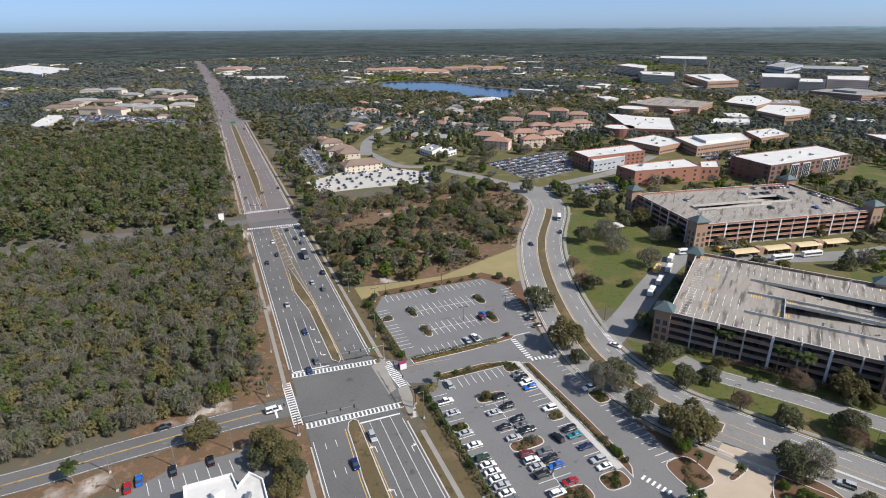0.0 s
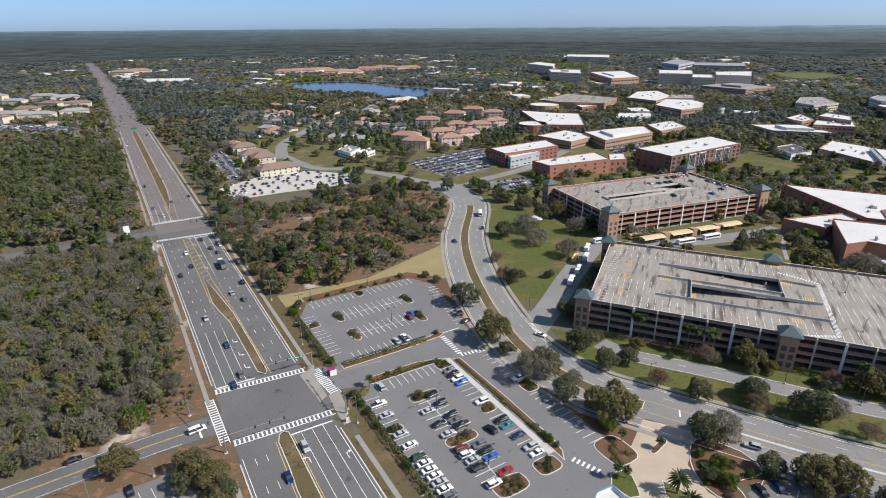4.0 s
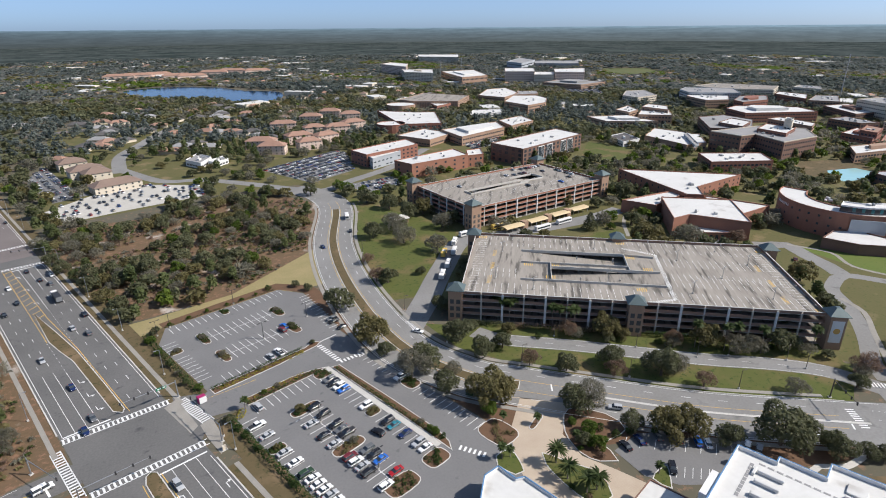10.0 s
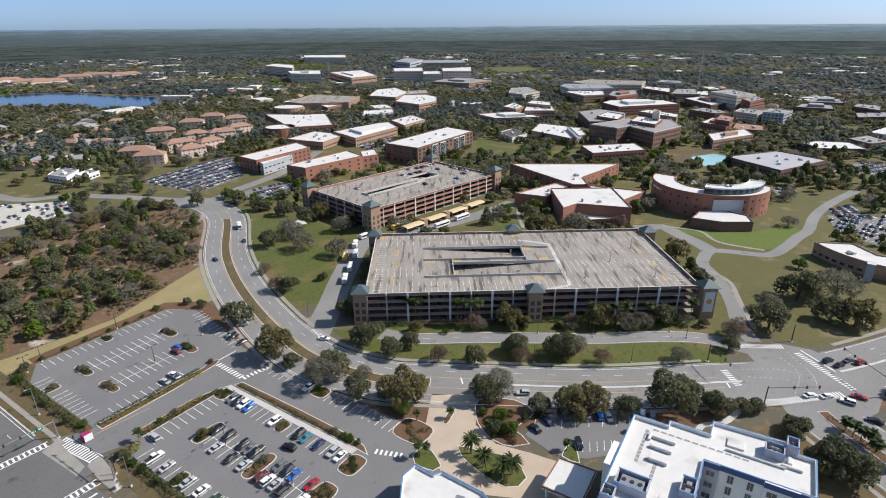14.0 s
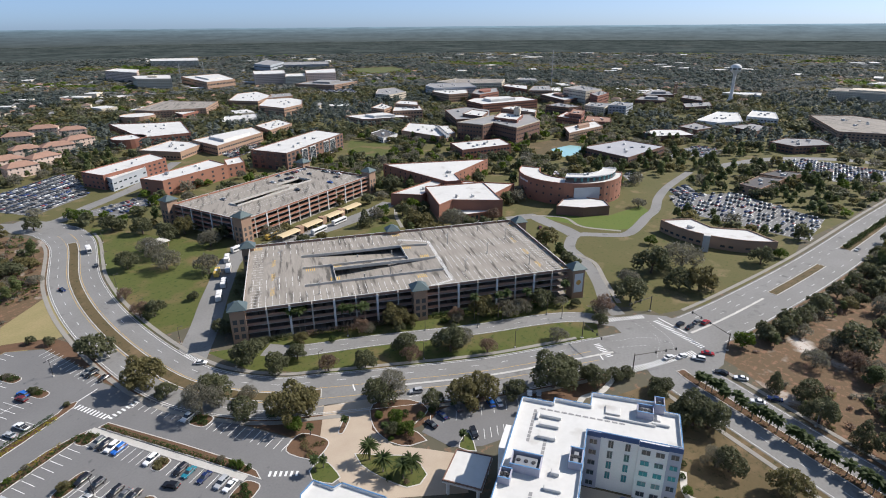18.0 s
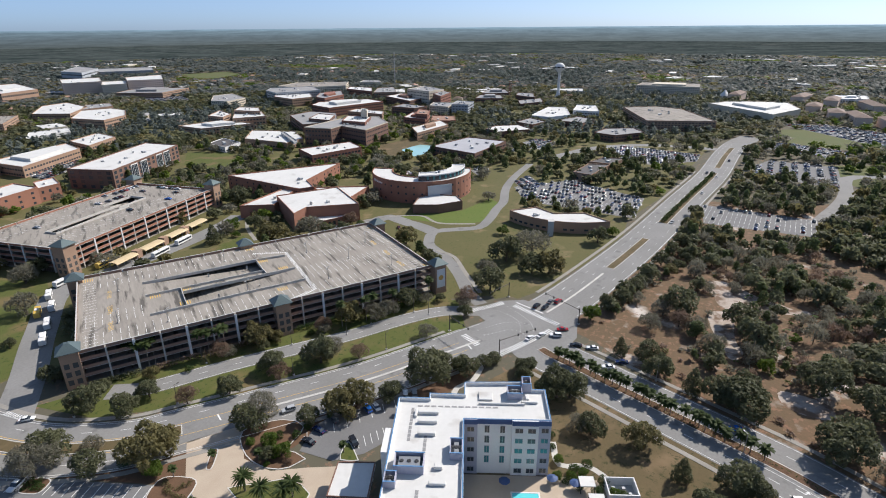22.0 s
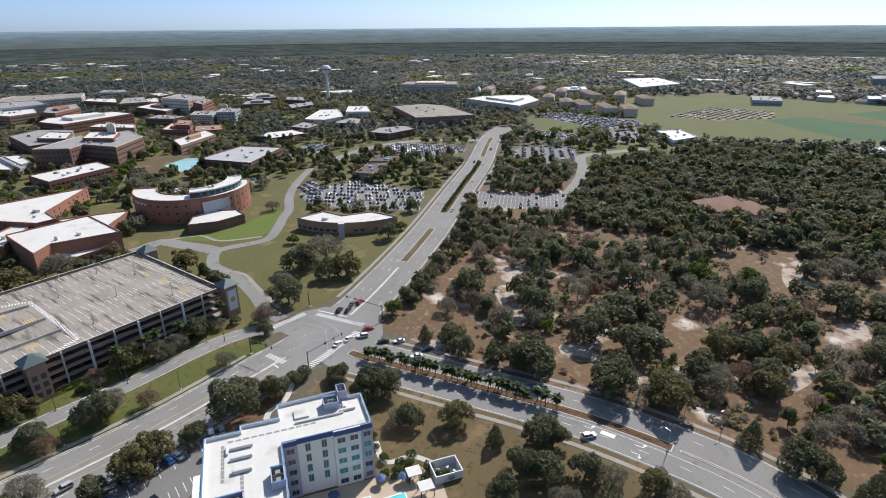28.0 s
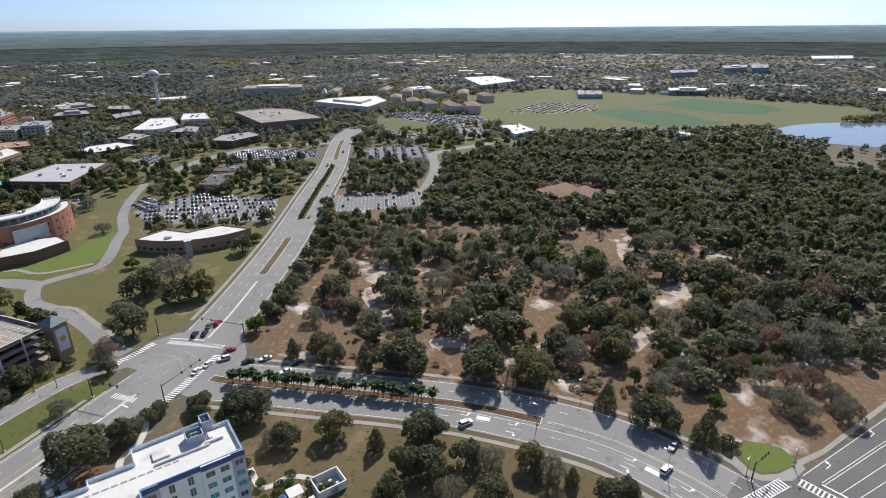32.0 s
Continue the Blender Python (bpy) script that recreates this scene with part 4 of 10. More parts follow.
def tower(t, q, w, h, wall, label="brick stair tower with a hipped metal roof", panel=False):
    """A stair tower of the garage: shaft, dark opening panels, cornice and pyramid roof."""
    f = w / 2
    ang = math.degrees(math.atan2(GE.y, GE.x)) if t["frame"] == 1 else math.degrees(math.atan2(G2E.y, G2E.x))
    tw = child("stair_tower", bm_mesh("stair_tower", box(-f, f, -f, f, 0, h), wall), t, label, pose(q[0], q[1], 0, 0, 0, ang))
    part("cornice", box(-f - 0.4, f + 0.4, -f - 0.4, f + 0.4, h, h + 0.5, 0.1), KERB, tw)
    bm = bmesh.new()
    e = f + 0.9
    base = [bm.verts.new((x, y, h + 0.5)) for x, y in ((-e, -e), (e, -e), (e, e), (-e, e))]
    low = [bm.verts.new((x, y, h + 0.35)) for x, y in ((-e, -e), (e, -e), (e, e), (-e, e))]
    top = [bm.verts.new((x, y, h + 3.0)) for x, y in ((-0.8, -0.8), (0.8, -0.8), (0.8, 0.8), (-0.8, 0.8))]
    for k in range(4):
        j = (k + 1) % 4
        bm.faces.new((base[k], base[j], top[j], top[k]))
        bm.faces.new((low[k], low[j], base[j], base[k]))
    bm.faces.new(top)
    part("hipped_roof", bm, ROOF_METAL, tw)
    for k in range(-3, 4):
        part("seam", box(k * e / 4 - 0.05, k * e / 4 + 0.05, -e + abs(k) * e / 4 * 0.0, -e + 0.12, h + 0.45, h + 0.62), ROOF_METAL, tw)
    if panel:
        part("sign_panel", box(-f * 0.72, f * 0.72, -f - 0.12, -f, 3.2, h - 1.6), STUCCO_W, tw, "white panel with a round gold emblem")
        bm = bmesh.new()
        bmesh.ops.create_circle(bm, cap_ends=True, segments=24, radius=f * 0.42, matrix=pose(0, -f - 0.15, h * 0.58, 90))
        part("emblem", bm, GOLD_PAINT, tw, "round gold emblem")
    else:
        # dark plates on the solid shaft paint the shade of its openings
        for z in (3.4, 6.6, 9.8):
            for s in (-1, 1):
                part("opening", box(s * f * 0.45 - 0.8, s * f * 0.45 + 0.8, -f - 0.03, -f + 0.02, z - 1.6, z + 0.4), SHADE_PANEL, tw)
                part("opening", box(-f - 0.03, -f + 0.02, s * f * 0.45 - 0.8, s * f * 0.45 + 0.8, z - 1.6, z + 0.4), SHADE_PANEL, tw)
    return tw


GOLD_PAINT = mat("emblem_gold", (0.62, 0.36, 0.10), (0.55, 0.32, 0.09), 0.6, 1, 4)


def garage(label, place, frame, LE, LN, levels, fh, wall, cols, slots, col_every=2):
    """An open multi-storey garage: slabs, columns, spandrels bay by bay, and a roof deck with ramp slots."""
    t = thing("parking_garage", label, "parking garage")
    t["frame"] = frame
    top = levels * fh
    E, Nn = (GE, GN) if frame == 1 else (G2E, G2N)
    ang = math.degrees(math.atan2(E.y, E.x))
    o = place(0, 0)
    base = pose(o[0], o[1], 0, 0, 0, ang)
    part("ground_slab", box(0, LE, 0, LN, 0.0, 0.06), DECK, t, m=base)
    for k in range(1, levels):
        part("floor_slab", box(0.3, LE - 0.3, 0.3, LN - 0.3, k * fh - 0.35, k * fh), DECK, t, m=base)
    # roof deck in strips that leave the ramp slots open
    xs = sorted({0.3, LE - 0.3, *[v for s in slots for v in s[:2]]})
    for a, b in zip(xs, xs[1:]):
        cuts = sorted((s[2], s[3]) for s in slots if s[0] <= a + 0.01 and s[1] >= b - 0.01)
        y = 0.3
        for c, d in cuts + [(LN - 0.3, LN)]:
            if c > y:
                part("roof_deck", box(a, b, y, c, top - 0.35, top), DECK, t, "stained concrete roof deck", base)
            y = max(y, d)
    for s in slots:
        z0, z1 = (top, top - fh) if s[4] > 0 else (top - fh, top)
        bm = bmesh.new()
        v = [bm.verts.new(p) for p in ((s[0], s[2], z0), (s[1], s[2], z1), (s[1], s[3], z1), (s[0], s[3], z0))]
        bm.faces.new(v)
        w = [bm.verts.new((p.co.x, p.co.y, p.co.z - 0.35)) for p in v]
        for k in range(4):
            bm.faces.new((v[k], w[k], w[(k + 1) % 4], v[(k + 1) % 4]))
        part("ramp", bm, DECK, t, "sloping concrete ramp", base)
        for y in s[2:4]:
            part("ramp_wall", box(s[0] - 0.2, s[1] + 0.2, y - 0.15, y + 0.15, top - 0.35, top + 1.05, 0.03), CONCRETE, t, m=base)
        x = s[1] if s[4] > 0 else s[0]
        part("ramp_wall", box(x - 0.15, x + 0.15, s[2] + 0.15, s[3] - 0.15, top - 0.35, top + 1.05), CONCRETE, t, m=base)
    sides = ((LE, lambda u: (u, 0), 0), (LN, lambda u: (LE, u), 90), (LE, lambda u: (LE - u, LN), 180), (LN, lambda u: (0, LN - u), 270))
    for L, at, turn in sides:
        n = max(2, round(L / 8.8))
        bay = L / n
        sp = bm_mesh("spandrel", box(0.28, bay - 0.28, -0.12, 0.18, 0, 1.15, 0.03), wall)
        cap = bm_mesh("coping", box(0, bay, -0.18, 0.24, 1.15, 1.27), KERB)
        sill = bm_mesh("ledge", box(0, bay, -0.16, 0.2, -0.14, 0.0), KERB)
        for i in range(n):
            x, y = at(i * bay)
            for k in range(1, levels + 1):
                m = base @ pose(x, y, k * fh, 0, 0, turn)
                ob = child("spandrel", sp, t, m=m)
                if k == levels:
                    child("coping", cap, t, m=m)
                child("ledge", sill, t, m=m)
        pil = bm_mesh("pilaster", box(-0.45, 0.45, -0.42, -0.13, 0, top + 0.6, 0.04), cols)
        col = bm_mesh("column", box(-0.28, 0.28, -0.13, 0.5, 0.06, top - 0.35), CONCRETE)
        for i in range(n + 1):
            x, y = at(i * bay)
            if 0 < i < n:
                child("column", col, t, m=base @ pose(x, y, 0, 0, 0, turn))
                if i % col_every == 0:
                    child("pilaster", pil, t, m=base @ pose(x, y, 0, 0, 0, turn))
    inner = bmesh.new()
    for i in range(1, int(LE / 17)):
        for j in range(1, int(LN / 12)):
            add_box(inner, i * 17 - 0.3, i * 17 + 0.3, j * 12 - 0.3, j * 12 + 0.3, 0.06, top - 0.35)
    tagged(part("inner_columns", inner, CONCRETE, t, m=base), kind="stuff")
    return t, top, base


t, G_TOP, G1_BASE = garage("dark-brick parking garage, open sides, weathered concrete roof deck", g1, 1, 141, 71, 4, 3.12, BRICK_GARAGE, STUCCO_W,
                           [(24.5, 73, 36, 50.5, 1), (38, 86, 17, 31.5, -1)])
for q, pan in ((g1(-1, 69), 0), (g1(73, 72.5), 0), (g1(144, 66), 0), (g1(-2, 1.5), 0), (g1(70.5, -1), 0), (g1(143.5, -1), 1)):
    tower(t, q, 5.8, 13.9, BRICK_TAN, panel=bool(pan))
for e0, n0, e1, n1 in ((73, 51.0, 86.5, 49), (24.5, 16.8, 38, 17), (38, 32, 38, 36), (73.2, 36, 73.2, 31.7)):
    d = Vector((e1 - e0, n1 - n0))
    part("deck_wall", box(0, d.length, -0.15, 0.15, 0, 1.05, 0.03), CONCRETE, t, m=G1_BASE @ pose(e0, n0, G_TOP, 0, 0, math.degrees(math.atan2(d.y, d.x))))
t, G2_TOP, G2_BASE = garage("tan-brick parking garage with white pilasters and stained roof deck", g2, 2, 116, 64, 4, 3.12, BRICK_ORANGE, STUCCO_W, [(66, 88, 30, 42, 1), (19, 70, 26.5, 34, -1)])
for q in (g2(-1, 66), g2(117, 66), g2(119, 2), g2(0, 0)):
    tower(t, q, 7.2, 16.0, BRICK_TAN)

# deck markings
pw, py = Paint(G_TOP + 0.012), Paint(G_TOP + 0.014)
for n0 in (2.2, 8.0, 18.5, 38.5 - 14, 56.5, 65.0):
    for i in range(50):
        e = 3 + 2.75 * i
        if e > 138 or (24 < e < 87 and 16 < n0 < 52):
            continue
        pw.seg(g1(e, n0), g1(e, n0 + 4.6), 0.14)
for n0 in (30, 42, 47):
    for i in range(20):
        pw.seg(g1(88.5 + 2.6 * i, n0 - 2), g1(88.5 + 2.6 * i, n0 + 2.4), 0.14)
for e0 in (2.0, 134):
    for i in range(22):
        pw.seg(g1(e0, 5 + 2.75 * i), g1(e0 + 4.8, 5 + 2.75 * i), 0.14)
for a, b in ((g1(73.7, 60.8), g1(88.3, 54)), (g1(88.3, 54), g1(87, 6)), (g1(87, 6), g1(75.8, 2))):
    pw.zebra(a, b, 1.6, 0.5, 0.6, False)
for e0, n0, n1 in ((11, 12, 20), (11.3, 27, 35), (11.5, 43, 51), (130.5, 8, 15), (131, 24, 31), (131, 40, 47)):
    for k in range(7):
        py.seg(g1(e0 - 0.9, n0 + (n1 - n0) * k / 7), g1(e0 + 0.9, n0 + (n1 - n0) * (k + 0.7) / 7), 0.3)
for e0, n0 in ((2, 66), (72, 66), (138, 63), (26, 33), (36, 20), (38, 33), (74, 47), (80, 34), (73.5, 12), (139, 2)):
    for k in range(5):
        py.seg(g1(e0 + k * 0.9, n0), g1(e0 + k * 0.9, n0 + 3.2), 0.35)
pw.done("bay_lines", PAINT, "worn white bay lines on the garage deck")
py.done("deck_hatching", PAINT_Y, "worn yellow hatching on the garage deck")
pw = Paint(G2_TOP + 0.012)
for n0 in (2, 12, 18, 46, 57):
    for i in range(41):
        pw.seg(g2(3 + 2.75 * i, n0), g2(3 + 2.75 * i, n0 + 4.6), 0.12)
pw.done("bay_lines", PAINT, "worn white bay lines on the garage deck")

# ---- the hotel ----
HA, HB, HC = Vector((0.42, -0.9075)), Vector((0.9075, 0.42)), Vector((110.4, 53.2))
HOTEL_H = 17.5


def ho(a, b):
    return tuple(HC + HA * a + HB * b)


H_TURN = math.degrees(math.atan2(HA.y, HA.x))
hotel = thing("hotel", "five-storey white hotel with lilac-grey panels and white roof", "hotel")
outline = [ho(*q) for q in ((0, 0), (23.2, 0), (23.2, 13.6), (19.5, 13.6), (19.5, 17.2), (0, 16.4), (0, 10.6), (-9.9, 10.8), (-9.9, 8.6), (-18.6, 8.6), (-18.6, -52), (0, -52))]
bm = bmesh.new()
add_prism(bm, outline, 0, HOTEL_H - 0.05, cap=False)
part("wall", bm, STUCCO_W, hotel, "smooth white stucco wall")
sheet("roof", inset(outline, 0.3), HOTEL_H, ROOF_WHITE, parent=hotel)
part("parapet", roof_edge(outline, HOTEL_H, 1.0, 0.35), STUCCO_W, hotel)
HB0 = pose(HC.x, HC.y, 0, 0, 0, H_TURN)  # x along a, y towards the avenue
for k, (p, q) in enumerate(zip(outline, outline[1:] + outline[:1])):
    d = Vector(q) - Vector(p)
    part("blue_coping", box(-0.1, d.length + 0.1, -0.06, 0.2, HOTEL_H + 1.0, HOTEL_H + 1.07), BLUE_EDGE, hotel, "bright blue edge strip", pose(p[0], p[1], 0, 0, 0, math.degrees(math.atan2(d.y, d.x))))
# facade towards the pool: bays, navy cornice, windows
for x0, x1, m, y in ((0.0, 3.6, LILAC, -0.35), (20.0, 23.3, LILAC, -0.35), (12.9, 20.0, STUCCO_W, -0.6)):
    part("bay", box(x0, x1, y, 0.0, 0.0, HOTEL_H + 0.95), m, hotel, m=HB0)
for x0, x1, y in ((0, 3.6, -0.5), (3.6, 12.9, -0.2), (12.9, 20.0, -0.75), (20.0, 23.3, -0.5)):
    part("cornice", box(x0, x1, y, y + 0.14, HOTEL_H - 0.5, HOTEL_H + 1.0), BLUE_TRIM, hotel, "navy blue cornice band", HB0)


def hotel_window(x, y, z, w, h, teal, base=HB0, turn=0):
    g = child("window", bm_mesh("window", box(-w / 2, w / 2, -0.10, 0.02, 0, h), METAL), hotel, m=base @ pose(x, y, z, 0, 0, turn))
    for k in (0, 1):
        part("pane", box(-w / 2 + 0.08 + k * w / 2, w * 0.5 * k - 0.06, -0.13, -0.08, 0.08, h - 0.08), GLASS_TEAL if teal else GLASS, g)
    return g


for f in range(5):
    z = 1.0 + f * 3.4
    for x in (1.8, 21.7):
        hotel_window(x, -0.36, z, 1.9, 1.5, f in (2, 3) and x > 5)
    for x in (14.8, 18.2):
        hotel_window(x, -0.61, z, 2.1, 1.5, f in (1, 2) or (f == 3 and x < 15))
    if f:
        for x in (6.2, 10.4):
            hotel_window(x, -0.03, z - 0.5, 1.3, 2.3, f < 3)
for f in range(5):
    for k in range(4):
        hotel_window(23.22, 2.0 + 3.2 * k, 1.0 + 3.4 * f, 1.9, 1.5, k % 2, HB0, 90)
    for k in range(12):
        hotel_window(0.02, -3.0 - 4.0 * k, 1.0 + 3.4 * f, 1.9, 1.5, (k + f) % 3 == 0, HB0, 90)
# roof plant: screened wells, units, pipes and pads
def screen(x0, x1, y0, y1, h, open_=False):
    w = 0.25
    s = child("plant_screen", bm_mesh("plant_screen", add_box(add_box(add_box(box(x0, x1, y0, y0 + w, 0, h), x0, x1, y1 - w, y1, 0, h), x0, x0 + w, y0 + w, y1 - w, 0, h), x1 - w, x1, y0 + w, y1 - w, 0, h), LILAC), hotel, "lilac-grey plant screen with blue edge", HB0 @ pose(0, 0, HOTEL_H))
    for a in ((x0 - 0.05, x1 + 0.05, y0 - 0.05, y0 + w + 0.05), (x0 - 0.05, x1 + 0.05, y1 - w - 0.05, y1 + 0.05)):
        part("edge_strip", box(*a, h, h + 0.08), BLUE_EDGE, s)
    part("chiller", box(x0 + 1, x1 - 1, y0 + 0.8, y1 - 0.8, 0.01, h * 0.75, 0.1), METAL, s, "grey rooftop chiller")
    for k in range(3):
        bm = bmesh.new()
        bmesh.ops.create_cone(bm, cap_ends=True, segments=14, radius1=0.5, radius2=0.5, depth=0.18, matrix=pose(x0 + (x1 - x0) * (k + 1) / 4, (y0 + y1) / 2, h * 0.75 + 0.1))
        part("fan", bm, METAL_DARK, s)
    return s


screen(12.2, 16.4, 9.8, 13.6, 2.2)
screen(16.6, 19.2, 13.2, 17.0, 3.0)
screen(-16.6, -9.4, -19.5, -14.6, 2.4)
screen(-18.4, -15.6, -24, -20.4, 2.0)
screen(-3.4, -0.2, -14.5, -9.0, 2.2)
for x0, x1, y0, y1, h in ((-12.6, -7.0, 2.4, 3.2, 0.9), (-12.4, -7.2, -1.4, -0.5, 0.9), (-12.0, -7.4, -6.2, -5.0, 1.0), (4.0, 8.0, 9.0, 12.5, 0.5), (4.0, 17.0, 7.2, 7.7, 0.6), (16.0, 20.5, 8.0, 8.8, 0.7), (17.2, 18.2, 9.0, 11.5, 1.0), (-8.0, -4.0, -23, -22, 0.8), (-7, -5, -18, -16.5, 1.0), (-11, -7, -30, -28.8, 0.8), (-13.5, -12.8, 1, 4, 0.7)):
    part("roof_duct", box(x0, x1, y0, y1, HOTEL_H + 0.02, HOTEL_H + h, 0.12), ROOF_WHITE, hotel, "white rooftop duct", HB0)
for x, y0, y1 in ((-14.2, -8, 6), (-9.9, -13, -4), (-10.5, -36, -24)):
    for k in range(int((y1 - y0) / 1.5)):
        part("walkway_pad", box(x - 0.4, x + 0.4, y0 + k * 1.5, y0 + k * 1.5 + 1.2, HOTEL_H + 0.01, HOTEL_H + 0.06), ROOF_GREY, hotel, m=HB0)
for k in range(12):
    part("walkway_pad", box(-13 + k * 1.9, -11.6 + k * 1.9, 5.8, 6.4, HOTEL_H + 0.01, HOTEL_H + 0.06), ROOF_GREY, hotel, m=HB0)
part("entry_bay", box(-20.6, -18.6, -13, -4, 0, HOTEL_H + 0.6), STUCCO_W, hotel, m=HB0)
for k in range(5):
    part("louvre", box(-20.75, -20.6, -12 + k * 1.5, -11 + k * 1.5, 8, HOTEL_H - 1), BLUE_EDGE, hotel, m=HB0)
BLOCKS.append(outline)
# porte-cochere
t = thing("entrance_canopy", "wide flat white canopy over the hotel drive", "canopy")
cp = [(93, 83.1), (97.6, 73.8), (86.1, 68.4), (81.8, 78.3)]
part("roof", prism(cp, 4.6, 5.4), ROOF_WHITE, t)
part("fascia", roof_edge(cp, 5.4, 0.3, 0.3), BRICK_DARK, t)
for q in inset(cp, 1.2):
    part("post", box(-0.35, 0.35, -0.35, 0.35, 0, 4.6), STUCCO_W, t, m=pose(q[0], q[1], 0, 0, 0, -25))
# low front wing with blue trim
wing = [(53.3, 100.5), (58.3, 102.0), (60.4, 96.2), (62.8, 95.9), (67.3, 84.2), (66, 66), (52, 60), (38, 78)]
t = building("restaurant_wing", "low white wing with blue-trimmed parapet beside the hotel", wing, 6.0, STUCCO_W, ROOF_WHITE, 1, 4, (2.2, 2.4), edge=STUCCO_W, units=4, category="building")
for p, q in zip(ccw(wing), ccw(wing)[1:] + ccw(wing)[:1]):
    d = Vector(q) - Vector(p)
    part("blue_coping", box(-0.1, d.length + 0.1, -0.08, 0.25, 6.7, 6.85), BLUE_EDGE, t, "bright blue edge strip", pose(p[0], p[1], 0, 0, 0, math.degrees(math.atan2(d.y, d.x))))
# pool court
sheet("pool_terrace", [ho(-0.3, -0.8), ho(36, -0.8), ho(40, -8), ho(38, -28), ho(-0.3, -28)], 0.05, PAVER, "tan paved terrace round the hotel pool", "terrace")
sheet("pool", [ho(13, -7), ho(20, -7), ho(20, -9), ho(29, -9), ho(29, -15), ho(7, -15), ho(7, -9.5), ho(13, -9.5)], 0.07, POOL, "clear turquoise swimming pool", "pool")
part("kerb", roof_edge([ho(13, -7), ho(20, -7), ho(20, -9), ho(29, -9), ho(29, -15), ho(7, -15), ho(7, -9.5), ho(13, -9.5)], 0.05, 0.08, -0.4), STUCCO_W)
tagged(scene.collection.objects[-1], "pale stone rim round the pool", "pool rim", kind="structure")
for q, col in ((ho(11, -5), BLUE_TRIM), (ho(24, -3.5), BLUE_TRIM), (ho(30, -5), BLUE_TRIM)):
    t = thing("parasol", "navy blue parasol on the pool terrace", "parasol", pose(q[0], q[1], 0.05))
    part("pole", box(-0.04, 0.04, -0.04, 0.04, 0, 2.5), METAL, t)
    bm = bmesh.new()
    bmesh.ops.create_cone(bm, cap_ends=True, segments=8, radius1=1.6, radius2=0.05, depth=0.6, matrix=pose(0, 0, 2.5))
    part("canopy", bm, col, t)
for q in (ho(33, -5), ho(34.5, -11)):
    t = thing("cabana", "small white flat-roofed cabana by the pool", "cabana", pose(q[0], q[1], 0, 0, 0, H_TURN))
    part("roof", box(-2, 2, -1.8, 1.8, 2.7, 2.95), ROOF_WHITE, t)
    for x in (-1.8, 1.8):
        for y in (-1.6, 1.6):
            part("post", box(x - 0.1, x + 0.1, y - 0.1, y + 0.1, 0, 2.7), METAL_DARK, t)
t = thing("walled_yard", "white-walled service yard beside the terrace", "yard", pose(*ho(42, -6), 0, 0, 0, H_TURN))
for a in ((-4, 4, -3.2, -2.9), (-4, 4, 2.9, 3.2), (-4, -3.7, -2.9, 2.9), (3.7, 4, -2.9, 2.9)):
    part("wall", box(*a, 0, 2.6), STUCCO_W, t)
part("floor", box(-3.7, 3.7, -2.9, 2.9, 0, 0.08), CONCRETE, t)
for x, y in ((-2, 1), (-1, -1.2), (0.8, 0.9), (2.2, -1.0)):
    part("plant_unit", box(x - 0.5, x + 0.5, y - 0.4, y + 0.4, 0.08, 1.2, 0.05), METAL, t)

# ---- campus halls ----
def hip(name, label, c, w, d, turn, h, rise, wall, roof, category="house", floors=1, win=True):
    """A house with a hipped roof."""
    t = thing(name, label, category, pose(c[0], c[1], 0, 0, 0, turn))
    bm = bmesh.new()
    add_prism(bm, [(-w / 2, -d / 2), (w / 2, -d / 2), (w / 2, d / 2), (-w / 2, d / 2)], 0, h, cap=False)
    part("wall", bm, wall, t)
    bm = bmesh.new()
    e, r = 0.7, max(0.2, (w - d) / 2)
    v = [bm.verts.new(p) for p in ((-w / 2 - e, -d / 2 - e, h - 0.15), (w / 2 + e, -d / 2 - e, h - 0.15), (w / 2 + e, d / 2 + e, h - 0.15), (-w / 2 - e, d / 2 + e, h - 0.15), (-r, 0, h + rise), (r, 0, h + rise))]
    for f in ((0, 1, 5, 4), (1, 2, 5), (2, 3, 4, 5), (3, 0, 4), (3, 2, 1, 0)):
        bm.faces.new([v[i] for i in f])
    part("roof", bm, roof, t)
    if win:
        key = ("hip", floors)
        if key not in WINDOWS:
            WINDOWS[key] = bm_mesh("window", box(-0.6, 0.6, -0.05, 0.02, 0, 1.3), GLASS)
        inv = Matrix.Rotation(-math.radians(turn), 3, "Z") @ Vector((-c[0], -c[1], 0))
        for k in range(floors):
            z = 0.9 + k * (h / floors)
            for i in range(max(2, int(w / 4.5))):
                x = -w / 2 + w * (i + 0.5) / max(2, int(w / 4.5))
                child("window", WINDOWS[key], t, m=pose(x, -d / 2, z) if inv.y < 0 else pose(x, d / 2, z, 0, 0, 180))
            for i in range(max(1, int(d / 4.5))):
                y = -d / 2 + d * (i + 0.5) / max(1, int(d / 4.5))
                child("window", WINDOWS[key], t, m=pose(w / 2, y, z, 0, 0, 90) if inv.x > 0 else pose(-w / 2, y, z, 0, 0, -90))
    BLOCKS.append([tuple((t.matrix_basis @ Vector((x, y, 0))).xy) for x, y in ((-w / 2 - 2, -d / 2 - 2), (w / 2 + 2, -d / 2 - 2), (w / 2 + 2, d / 2 + 2), (-w / 2 - 2, d / 2 + 2))])
    return t


hall = "flat-roofed campus hall"
